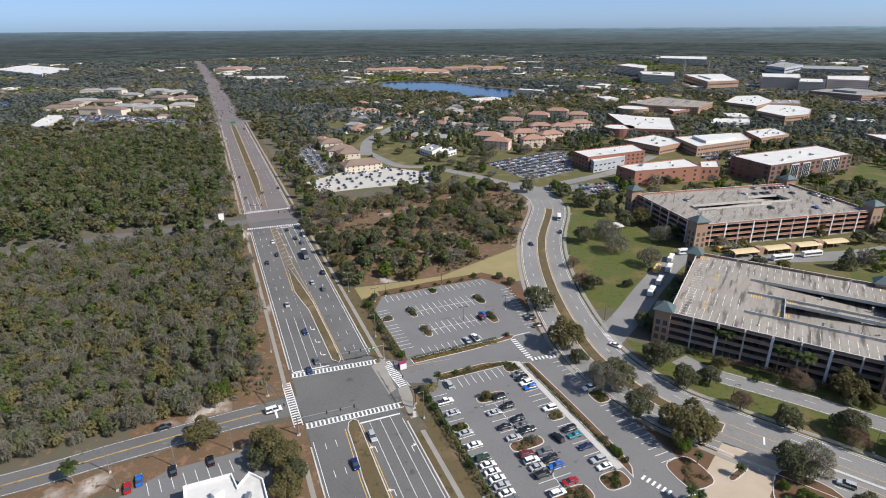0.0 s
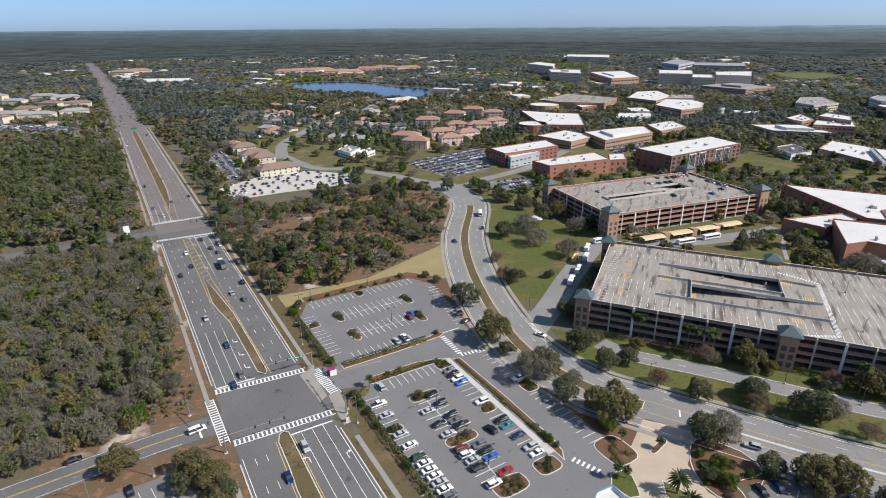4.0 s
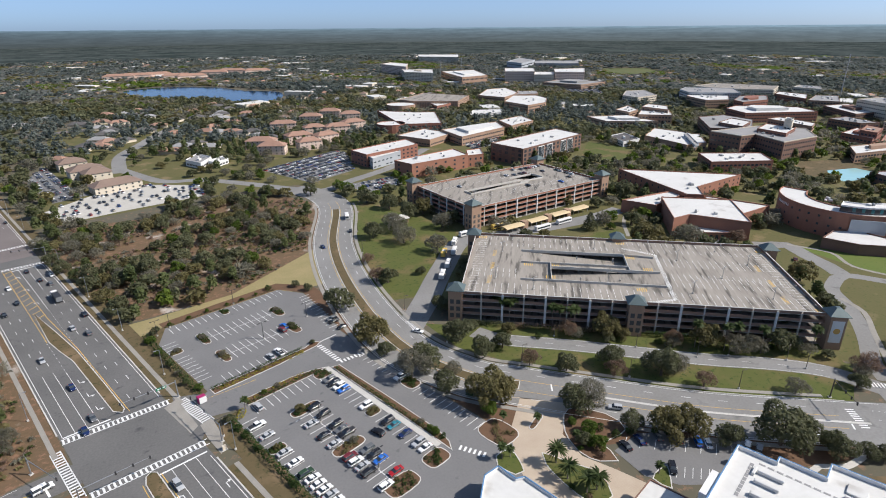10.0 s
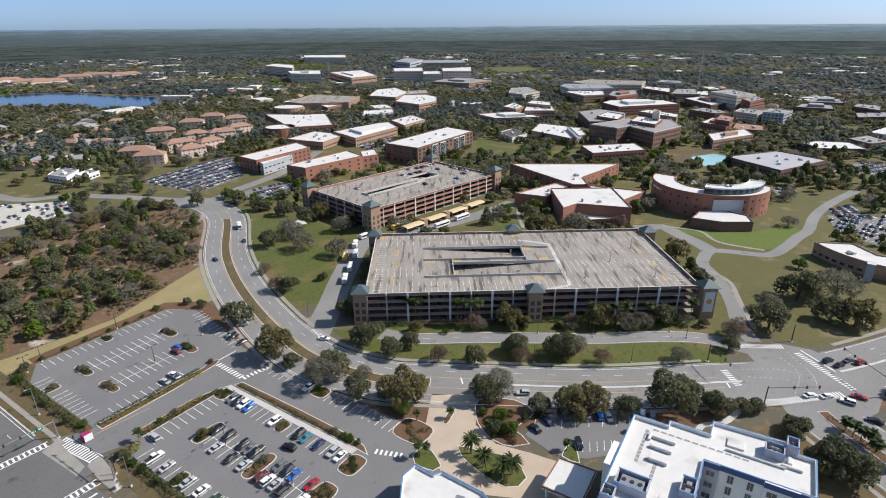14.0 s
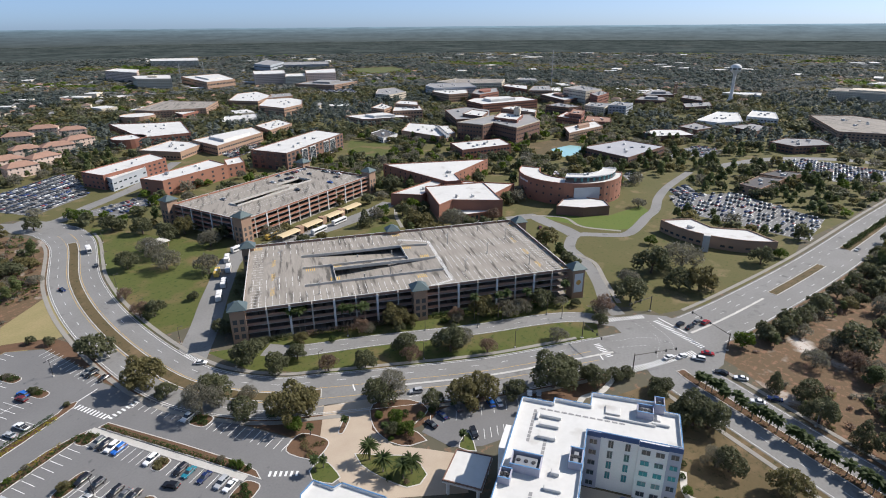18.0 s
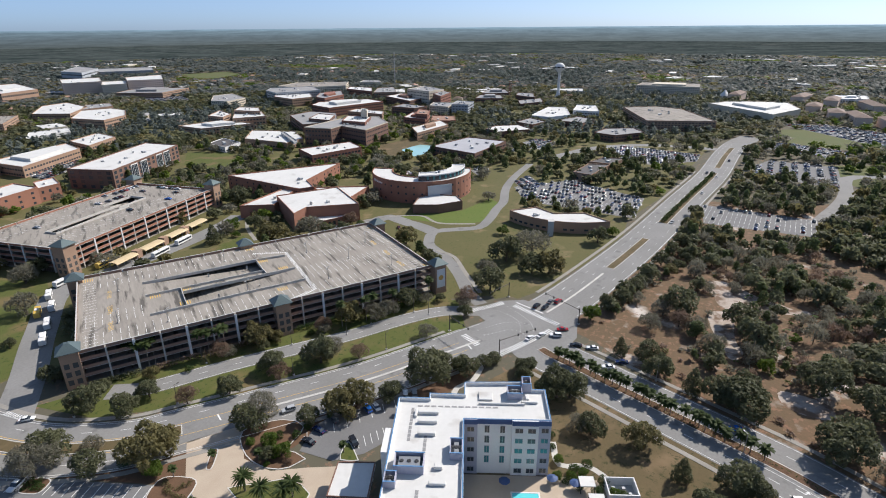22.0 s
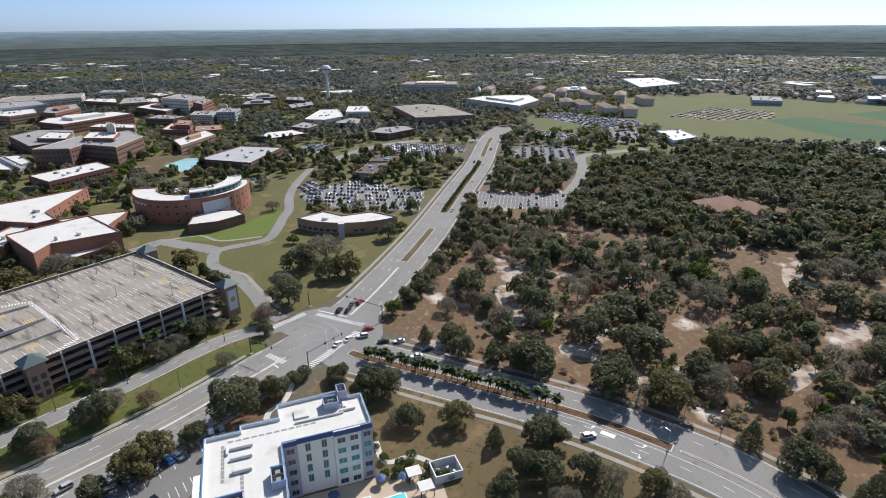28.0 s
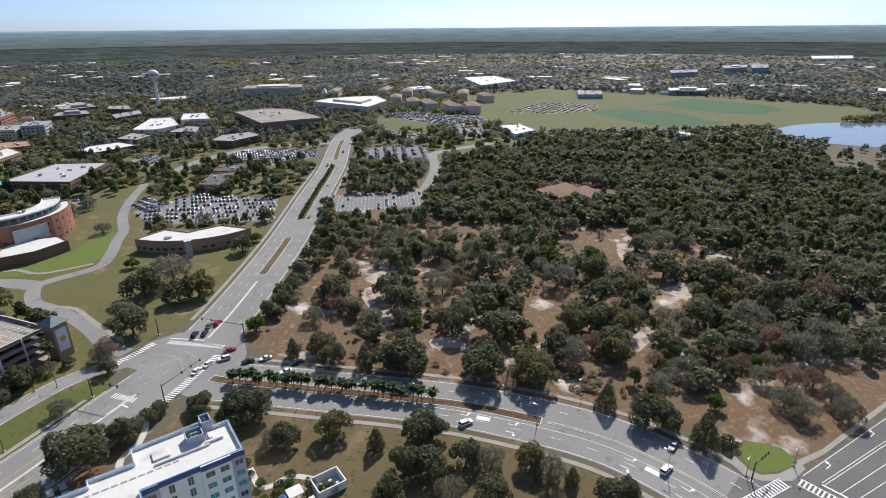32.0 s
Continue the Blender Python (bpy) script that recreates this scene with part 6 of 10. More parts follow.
# ---- hip-roofed residences ----
for c, w, d, turn in (((50, 601), 30, 15, -20), ((56.9, 569.6), 26, 14, -20), ((86, 704), 30, 14, -10), ((90, 617), 28, 15, 10), ((128, 750), 28, 14, -20), ((161, 786), 28, 14, -20), ((115, 661), 24, 14, 0), ((141, 656), 28, 15, 0), ((117, 606), 26, 14, 20), ((180, 749), 26, 14, -10), ((166, 680), 28, 15, 10), ((94.1, 577.4), 24, 13, 10)):
    hip("residence_hall", "three-storey cream residence with terracotta hip roof", c, w, d, turn, 9, 3.6, STUCCO_PINK, ROOF_TILE, "residence", 3)
for c, w, d, turn, h in (((-98.7, 537.1), 26, 18, 20, 8), ((-71.8, 485.2), 34, 15, 25, 5.5), ((-116.0, 577.7), 22, 16, 20, 7), ((-89.1, 521.2), 20, 16, 20, 8)):
    hip("office_building", "cream office building with brown hip roof", c, w, d, turn, h, 4, STUCCO, ROOF_BROWN, "office building", 2)
RESI = random.Random(8)
for c, col in (((-117, 685), 0), ((-111, 714), 1), ((-69, 758), 0), ((-56, 793), 2), ((-38, 837), 0), ((-107, 761), 1), ((-10, 847), 0), ((6, 753), 2), ((-199, 916), 1), ((-218, 866), 1), ((-14, 648), 0), ((-1, 721), 2), ((27, 706), 2), ((56, 831), 0), ((-151, 846), 0), ((-105, 842), 2), ((-71, 883), 1), ((-32, 901), 0), ((15, 845), 1)):
    hip("house", "single-storey house with %s hip roof" % ("grey shingle", "pale", "terracotta")[col], c, RESI.uniform(17, 24), RESI.uniform(11, 15), RESI.uniform(-40, 40), 3.2, 3.0, STUCCO, (ROOF_DARK, ROOF_GREY, ROOF_TILE)[col], "house", 1, False)
for i in range(34):
    c = (RESI.uniform(-150, 70), RESI.uniform(590, 960))
    if any(inside_one(b, *c) for b in BLOCKS):
        continue
    col = RESI.randrange(3)
    hip("house", "single-storey house with %s hip roof" % ("grey shingle", "pale", "terracotta")[col], c, RESI.uniform(16, 22), RESI.uniform(11, 14), RESI.uniform(-40, 40), 3.2, 2.8, STUCCO, (ROOF_DARK, ROOF_GREY, ROOF_TILE)[col], "house", 1, False)
for c in ((-580, 866), (-596, 953), (-548, 937), (-485, 874), (-487, 927), (-484, 992), (-441, 985), (-523, 850), (-485, 844), (-680, 1118), (-640, 1129), (-549, 1110), (-502, 1081), (-560, 1039), (-592, 911), (-441, 861), (-404, 886)):
    hip("apartment_block", "beige three-storey apartment block with grey hip roof", c, RESI.uniform(30, 44), 17, RESI.uniform(-25, 25), 8.5, 3.5, STUCCO, ROOF_BROWN if RESI.random() < 0.4 else ROOF_GREY, "apartment block", 3, False)
for c, w in (((858, -131), 50), ((823, -161), 50), ((810, -188), 40), ((992, -165), 60), ((1032, -121), 50), ((980, -212), 55), ((929, -239), 40), ((943, -91), 36), ((1063, -83), 50), ((884, -111), 36), ((1061, 8), 50)):
    hip("apartment_block", "cream four-storey residence with tan hip roofs", c, w, 18, RESI.uniform(-30, 10), 11, 3.5, STUCCO_PINK, ROOF_BROWN, "apartment block", 4, False)
for c in ((371.1, -147.2), (377.5, -160.6), (366.3, -171.0)):
    hip("lodge", "lodge with brown-red hip roof among trees", c, 24, 15, 15, 4, 4, BRICK_TAN, ROOF_TILE, "house")
for c in ((-619, 1685), (-599, 1724), (-142, 1621), (-96, 1636), (-47, 1564), (-16, 1539), (38, 1641), (87, 1682), (-179, 1606), (149, 1652)):
    hip("apartment_block", "far pink apartment block with terracotta roof", c, 70, 22, RESI.uniform(-20, 20), 10, 5, STUCCO_PINK, ROOF_TILE, "apartment block", 3, False)

# ---- water tower, mast and tent ----
wt = (980, 286)
t = thing("water_tower", "white water tower with round tank on slim pedestal", "water tower", pose(wt[0], wt[1], 0) @ Matrix.Scale(1.28, 4))
bm = bmesh.new()
prof = [(4.6, 0), (3.0, 3), (1.9, 8), (1.7, 30), (2.4, 33), (5.6, 36), (6.6, 39), (5.8, 42), (3.2, 44), (0.05, 44.6)]
rings = [[bm.verts.new((r * math.cos(6.283 * k / 28), r * math.sin(6.283 * k / 28), z)) for k in range(28)] for r, z in prof]
for a, b in zip(rings, rings[1:]):
    for k in range(28):
        bm.faces.new((a[k], a[(k + 1) % 28], b[(k + 1) % 28], b[k]))
for f in bm.faces:
    f.smooth = True
part("tank_and_pedestal", bm, STUCCO_W, t)
bm = bmesh.new()
for k in range(28):
    q0, q1 = 6.283 * k / 28, 6.283 * (k + 1) / 28
    v = [bm.verts.new((6.64 * math.cos(q), 6.64 * math.sin(q), z)) for q, z in ((q0, 38.2), (q1, 38.2), (q1, 39.6), (q0, 39.6))]
    if k % 4:
        bm.faces.new(v)
part("tank_band", bm, METAL_DARK, t, "dark lettering band")
tp = (953, 365)
t = thing("campus_tower", "slender open campus spire", "tower", pose(tp[0], tp[1], 0))
for x in (-1.6, 1.6):
    for y in (-1.6, 1.6):
        part("leg", box(x - 0.4, x + 0.4, y - 0.4, y + 0.4, 0, 27), BRICK_DARK, t)
for z in (8, 16, 24, 27):
    part("platform", box(-2.2, 2.2, -2.2, 2.2, z, z + 0.6), CONCRETE, t)
tn = (1070, 27)
t = thing("tent", "white peaked fabric tent", "tent", pose(tn[0], tn[1], 0))
for x in (-11, 0, 11):
    bm = bmesh.new()
    bmesh.ops.create_cone(bm, cap_ends=False, segments=10, radius1=8.5, radius2=0.3, depth=11, matrix=pose(x, 0, 8.5))
    part("canopy", bm, STUCCO_W, t)
for q, h in (((960, 608), 70), ((544, 1303), 45), ((600, 1306), 45)):
    t = thing("radio_mast", "thin grey lattice mast", "mast", pose(q[0], q[1], 0))
    part("mast", box(-0.5, 0.5, -0.5, 0.5, 0, h), METAL, t)

# ---- trees ----
def cloud(rng, centres, radii, n, size, thin=0.9, loose=0.75, up=0.45, floor=0.12):
    """n three-cornered leaf sprays in the outer part of a mass of overlapping lobes, loosely turned outwards."""
    V, F = [], []
    C = [Vector(c) for c in centres]
    w = [r * r for r in radii]
    while len(F) < n:
        k = rng.choices(range(len(C)), w)[0]
        d = Vector((rng.gauss(0, 1), rng.gauss(0, 1), rng.gauss(0.3, 0.9))).normalized()
        p = C[k] + d * radii[k] * rng.uniform(0.74, 1.16)
        if p.z < floor or any(i != k and (p - c).length < 0.78 * r for i, (c, r) in enumerate(zip(C, radii))):
            continue
        nrm = (d + Vector((rng.gauss(0, loose), rng.gauss(0, loose), rng.gauss(up, loose)))).normalized()
        a = nrm.orthogonal().normalized()
        a.rotate(Matrix.Rotation(rng.uniform(0, 6.28), 3, nrm))
        b = nrm.cross(a)
        s = size * rng.uniform(0.6, 1.4)
        j = len(V)
        for x, y in ((-0.75, -0.6), (1.0, rng.uniform(-0.3, 0.3)), (-0.5, 0.7)):
            V.append(tuple(p + a * x * s + b * y * s * thin))
        F.append((j, j + 1, j + 2))
    return np.array(V), np.array(F)


def crown_shape(kind, rng):
    """Lobe centres and radii of a crown of about one metre radius, base of the tree at the origin."""
    C, R = [], []
    if kind == "oak":
        C.append((rng.uniform(-0.1, 0.1), rng.uniform(-0.1, 0.1), 0.85))
        R.append(0.46)
        for i in range(21):
            q, r = i * 2.4 + rng.uniform(-0.6, 0.6), rng.uniform(0.32, 0.82)
            C.append((r * math.cos(q), r * math.sin(q), 0.46 + 0.72 * (1 - r) * rng.uniform(0.5, 1.7) + rng.uniform(-0.12, 0.16)))
            R.append(rng.uniform(0.16, 0.36))
    elif kind == "pine":
        for i in range(11):
            z = 1.25 + 1.75 * i / 10 + rng.uniform(-0.1, 0.1)
            r = rng.uniform(0.25, 0.75) * (3.5 - z) / 2.2
            q = i * 2.4 + rng.uniform(-0.5, 0.5)
            C.append((r * math.cos(q), r * math.sin(q), z))
            R.append(rng.uniform(0.28, 0.46))
    elif kind == "cone":
        for i in range(14):
            z = 0.35 + 2.1 * i / 13
            r = (2.6 - z) * 0.26
            q = i * 2.4
            C.append((r * math.cos(q), r * math.sin(q), z))
            R.append(0.24 + 0.18 * (2.5 - z))
    elif kind == "round":
        for i in range(8):
            q, r = rng.uniform(0, 6.28), math.sqrt(rng.random()) * 0.55
            C.append((r * math.cos(q), r * math.sin(q), 0.55 + rng.uniform(-0.2, 0.35)))
            R.append(rng.uniform(0.36, 0.5))
    return C, R


def trunk_mesh(rng, top, r0, limbs=4, spread=0.5, material=None):
    """A tapered trunk with limbs."""
    V, F = [], []

    def tube(a, b, ra, rb, n=6):
        a, b = Vector(a), Vector(b)
        d = (b - a).normalized()
        x = d.orthogonal().normalized()
        y = d.cross(x)
        j = len(V)
        for p, r in ((a, ra), (b, rb)):
            for k in range(n):
                V.append(tuple(p + (x * math.cos(6.283 * k / n) + y * math.sin(6.283 * k / n)) * r))
        for k in range(n):
            F.append((j + k, j + (k + 1) % n, j + n + (k + 1) % n, j + n + k))
    fork = (rng.uniform(-0.05, 0.05), rng.uniform(-0.05, 0.05), top * 0.5)
    tube((0, 0, -0.05), fork, r0, r0 * 0.7)
    for i in range(limbs):
        q = 6.283 * i / max(1, limbs) + rng.uniform(-0.4, 0.4)
        tip = (fork[0] + spread * math.cos(q), fork[1] + spread * math.sin(q), top * rng.uniform(0.85, 1.1))
        tube(fork, tip, r0 * 0.5, r0 * 0.12, 5)
        mid = Vector(fork).lerp(Vector(tip), 0.55)
        q += rng.choice((-0.8, 0.8))
        tube(mid, mid + Vector((spread * 0.5 * math.cos(q), spread * 0.5 * math.sin(q), top * 0.22)), r0 * 0.28, r0 * 0.08, 4)
    if limbs == 0:
        tube(fork, (fork[0], fork[1], top), r0 * 0.7, r0 * 0.35)
    return np_mesh("trunk", V, F, (material or BARK,))


TREE_RNG = random.Random(5)
LEAVES = {"oak": OAK, "oak_olive": OLIVE, "oak_grey": GREYLEAF, "oak_fresh": FRESH, "oak_rust": RUST, "pine": PINE, "cone": OAK, "round": HEDGE, "pine_cool": PINE_HAZED, "oak_cool": OAK_HAZED}
NEAR, FINE, MID, FAR, DOT, TRUNKS, PLUMP, PLAIN = {}, {}, {}, {}, {}, {}, {}, {}
for kind, material in LEAVES.items():
    shape = kind.split("_")[0]
    NEAR[kind], FINE[kind], MID[kind], FAR[kind], DOT[kind] = [], [], [], [], []
    PLUMP[kind] = []
    bare = kind in ("oak_grey", "oak_rust")
    thin, loose = (0.17, 1.1) if bare else (0.9, 0.75)
    grain = 1.7 if bare else 1.0
    for v in range(3):
        C, R = crown_shape(shape, TREE_RNG)
        tall = 1.5 if shape in ("pine", "cone") else 0.5 if shape == "round" else 1.0
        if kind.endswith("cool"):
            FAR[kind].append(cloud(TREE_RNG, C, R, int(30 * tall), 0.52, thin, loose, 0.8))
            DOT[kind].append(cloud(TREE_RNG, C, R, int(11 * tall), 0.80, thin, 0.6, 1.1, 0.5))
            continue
        NEAR[kind].append(np_mesh("crown", *cloud(TREE_RNG, C, R, int(2500 * tall), 0.072 * grain, thin, loose), (material,)))
        PLUMP[kind].append(cloud(TREE_RNG, C, R, int(1100 * tall), 0.105 * grain, thin, loose))
        FINE[kind].append(cloud(TREE_RNG, C, R, int(330 * tall), 0.185 * grain, thin, loose))
        MID[kind].append(cloud(TREE_RNG, C, R, int(165 * tall), 0.255 * grain, thin * 1.2, loose))
        FAR[kind].append(cloud(TREE_RNG, C, R, int(30 * tall), 0.52 * grain, thin * 1.6 if bare else thin, loose, 0.8))
        DOT[kind].append(cloud(TREE_RNG, C, R, int(11 * tall), 0.80 * (1.25 if bare else 1), thin * 3 if bare else thin, 0.6, 1.1, 0.5))
for shape in ("oak", "pine", "cone", "round"):
    TRUNKS[shape] = [trunk_mesh(TREE_RNG, {"oak": 0.95, "pine": 2.9, "cone": 1.6, "round": 0.8}[shape], {"oak": 0.075, "pine": 0.06, "cone": 0.05, "round": 0.04}[shape], 0 if shape in ("pine", "cone") else 5) for v in range(2)]
WORDS = {"oak": ("live oak with a dense dark grey-green crown", "oak tree"), "oak_olive": ("oak turning olive-brown with a broad crown", "oak tree"),
         "oak_grey": ("nearly leafless grey-brown winter tree", "bare tree"), "oak_fresh": ("young tree in bright fresh green leaf", "tree"),
         "oak_rust": ("small winter tree with sparse rusty leaves", "bare tree"), "pine": ("tall slender pine with open green crown", "pine tree"),
         "cone": ("dark pyramidal evergreen magnolia", "evergreen tree"), "round": ("rounded dark green shrub", "shrub")}


def tree(kind, p, r, where="", tall=1.0):
    """One tree: trunk and crown of radius r."""
    rng = random.Random(int(p[0] * 31 + p[1] * 17))
    shape = kind.split("_")[0]
    words, category = WORDS[kind]
    t = thing("shrub" if shape == "round" else "tree", words + (" " + where if where else ""), category, pose(p[0], p[1], 0, 0, 0, rng.uniform(0, 360)))
    s = Matrix.Diagonal((r, r, r * tall * (0.55 if shape == "pine" else 1.0), 1))
    child("trunk", rng.choice(TRUNKS[shape]), t, m=s)
    if math.hypot(p[0], p[1]) < 215 or shape == "round":
        child("crown", rng.choice(NEAR[kind]), t, m=s)
    else:
        if kind not in PLAIN:
            PLAIN[kind] = [np_mesh("crown", V, F, (LEAVES[kind],)) for V, F in PLUMP[kind]]
        child("crown", rng.choice(PLAIN[kind]), t, m=s)
    return t


# palms
def frond_mesh(rng, n, L, w, up, material, droop=0.9):
    V, F = [], []
    for i in range(n):
        q = 6.283 * i / n * 2.618 + rng.uniform(-0.2, 0.2)
        e = rng.uniform(-0.35, up)
        d, side = Vector((math.cos(q), math.sin(q), 0)), Vector((-math.sin(q), math.cos(q), 0))
        j = len(V)
        ll = L * rng.uniform(0.85, 1.1)
        for k in range(4):
            f = k / 3
            p = d * ll * f * math.cos(e * (1 - 0.3 * f)) + Vector((0, 0, ll * f * math.sin(e) - droop * ll * f * f * 0.5))
            ww = w * (0.25, 1.0, 0.85, 0.1)[k]
            V += [tuple(p - side * ww + Vector((0, 0, -ww * 0.4))), tuple(p), tuple(p + side * ww + Vector((0, 0, -ww * 0.4)))]
        for k in range(3):
            for m in range(2):
                F.append((j + 3 * k + m, j + 3 * k + m + 1, j + 3 * k + m + 4, j + 3 * k + m + 3))
    return np_mesh("fronds", V, F, (material,))


SABAL = [frond_mesh(TREE_RNG, 48, 1.7, 0.34, 1.35, PALM, 1.0) for v in range(2)]
DATE = [frond_mesh(TREE_RNG, 70, 3.4, 0.24, 1.2, PALM, 0.9) for v in range(2)]
PALM_TRUNK = trunk_mesh(TREE_RNG, 1.0, 0.19, 0, 0, TWIG)


def palm(p, h, where="", date=False, s=1.0):
    rng = random.Random(int(p[0] * 13 + p[1] * 7))
    t = thing("palm_tree", ("date palm with long arching fronds" if date else "cabbage palm with round green crown") + (" " + where if where else ""), "palm tree",
              pose(p[0], p[1], 0, rng.uniform(-2, 2), rng.uniform(-2, 2), rng.uniform(0, 360)))
    child("trunk", PALM_TRUNK, t, m=Matrix.Diagonal((1.3 if date else 1, 1.3 if date else 1, h, 1)))
    child("crown", rng.choice(DATE if date else SABAL), t, m=pose(0, 0, h) @ Matrix.Scale(s, 4))
    return t


# ---- cars ----
CAR_MESH = {}


def car_meshes(kind, colour):
    key = (kind, colour)
    if key in CAR_MESH:
        return CAR_MESH[key]
    L, W, H = {"sedan": (4.7, 1.82, 1.45), "suv": (4.75, 1.9, 1.72), "pickup": (5.7, 1.98, 1.85), "van": (5.2, 1.98, 1.95)}[kind]
    belt = {"sedan": 0.92, "suv": 1.05, "pickup": 1.12, "van": 1.15}[kind]
    a = L / 2
    side = {"sedan": [(-a, 0.35), (-a + 0.05, 0.85), (-a + 0.95, belt), (a - 1.35, belt), (a - 0.12, 0.78), (a, 0.5), (a - 0.05, 0.3)],
            "suv": [(-a, 0.4), (-a + 0.06, belt), (a - 1.3, belt), (a - 0.12, 0.92), (a, 0.55), (a - 0.05, 0.35)],
            "pickup": [(-a, 0.5), (-a, belt), (a - 1.45, belt), (a - 0.1, 1.02), (a, 0.6), (a - 0.05, 0.42)],
            "van": [(-a, 0.4), (-a + 0.04, belt), (a - 1.0, belt), (a - 0.12, 0.95), (a, 0.55), (a - 0.05, 0.35)]}[kind]
    bm = bmesh.new()
    lo = [(x, -W / 2, z) for x, z in side]
    vs = [[bm.verts.new((x, s * W / 2 * (0.94 if abs(x) > a - 0.3 else 1), z)) for x, z in side] for s in (-1, 1)]
    n = len(side)
    bm.faces.new(vs[0][::-1])
    bm.faces.new(vs[1])
    for i in range(n):
        bm.faces.new((vs[0][i], vs[0][(i + 1) % n], vs[1][(i + 1) % n], vs[1][i]))
    bmesh.ops.recalc_face_normals(bm, faces=bm.faces)
    bmesh.ops.bevel(bm, geom=[e for e in bm.edges], offset=0.06, segments=1, affect="EDGES")
    body = bm_mesh("body", bm, CAR_PAINTS[colour])
    c0, c1, r0, r1 = {"sedan": (-a + 0.75, a - 1.2, -a + 1.45, a - 2.05), "suv": (-a + 0.12, a - 1.25, -a + 0.45, a - 2.0), "pickup": (-a + 2.0, a - 1.4, -a + 2.25, a - 2.15), "van": (-a + 0.1, a - 0.95, -a + 0.25, a - 1.7)}[kind]
    bm = bmesh.new()
    b = [bm.verts.new(p) for p in ((c0, -W / 2 + 0.06, belt - 0.03), (c1, -W / 2 + 0.06, belt - 0.03), (c1, W / 2 - 0.06, belt - 0.03), (c0, W / 2 - 0.06, belt - 0.03))]
    t = [bm.verts.new(p) for p in ((r0, -W / 2 + 0.26, H - 0.06), (r1, -W / 2 + 0.26, H - 0.06), (r1, W / 2 - 0.26, H - 0.06), (r0, W / 2 - 0.26, H - 0.06))]
    for k in range(4):
        bm.faces.new((b[k], b[(k + 1) % 4], t[(k + 1) % 4], t[k]))
    bm.faces.new(t)
    glass = bm_mesh("glasshouse", bm, GLASS)
    bm = box(r0 - 0.05, r1 + 0.06, -W / 2 + 0.22, W / 2 - 0.22, H - 0.08, H, 0.03)
    if kind == "pickup":
        pass
    roof = bm_mesh("roof", bm, CAR_PAINTS[colour])
    extra = []
    if kind == "pickup":
        extra.append(("load_bed", bm_mesh("load_bed", box(-a + 0.12, -a + 1.9, -W / 2 + 0.14, W / 2 - 0.14, belt - 0.02, belt + 0.012), METAL_DARK)))
    else:
        pillar = box(c0 + (c1 - c0) * 0.48, c0 + (c1 - c0) * 0.52, -W / 2 + 0.12, W / 2 - 0.12, belt, H - 0.09)
        extra.append(("pillar", bm_mesh("pillar", pillar, CAR_PAINTS[colour])))
    CAR_MESH[key] = (body, glass, roof, extra, L, W)
    return CAR_MESH[key]


def wheel_meshes():
    bm = bmesh.new()
    bmesh.ops.create_cone(bm, cap_ends=True, segments=14, radius1=0.34, radius2=0.34, depth=0.22, matrix=pose(0, 0, 0, 90))
    tyre = bm_mesh("tyre", bm, TYRE)
    bm = bmesh.new()
    bmesh.ops.create_cone(bm, cap_ends=True, segments=10, radius1=0.21, radius2=0.21, depth=0.24, matrix=pose(0, 0, 0, 90))
    return tyre, bm_mesh("rim", bm, RIM)


TYRE_ME, RIM_ME = wheel_meshes()
LAMP_ME = {m.name: bm_mesh("lamp", box(-0.06, 0.06, -0.17, 0.17, -0.07, 0.07, 0.02), m) for m in (LAMP_RED, LAMP_CLEAR)}
PROTO = {}
CAR_WORDS = {"sedan": "saloon car", "suv": "sport utility car", "pickup": "pickup truck", "van": "passenger van"}


def car(p, heading, kind="sedan", colour="white", z=0.0, where="parked in a marked bay", full=True):
    """One car; the first of each kind and colour is built, the rest are copies."""
    key = (kind, colour, where)
    m = pose(p[0], p[1], z, 0, 0, heading)
    if key in PROTO:
        return copy_thing(PROTO[key], m)
    body, glass, roof, extra, L, W = car_meshes(kind, colour)
    t = thing("car" if kind in ("sedan", "suv") else kind, "%s %s %s" % (colour, CAR_WORDS[kind], where), "car" if kind != "pickup" else "pickup truck", m, "parked cars" if "bay" in where else "cars on the road")
    child("body", body, t)
    child("glasshouse", glass, t, "dark tinted window glass")
    child("roof", roof, t)
    for nm, me in extra:
        child(nm, me, t)
    for x in (-L * 0.31, L * 0.32):
        for y in (-W / 2 + 0.1, W / 2 - 0.1):
            w = child("wheel", TYRE_ME, t, "", pose(x, y, 0.34))
            child("rim", RIM_ME, w)
    for y in (-W / 2 + 0.28, W / 2 - 0.28):
        child("headlight", LAMP_ME[LAMP_CLEAR.name], t, "", pose(L / 2 - 0.06, y, 0.68))
        child("tail_light", LAMP_ME[LAMP_RED.name], t, "", pose(-L / 2 + 0.06, y, 0.82))
    PROTO[key] = t
    return t


HU_DEG = math.degrees(math.atan2(HU.y, HU.x))
HV_DEG = math.degrees(math.atan2(HV.y, HV.x))
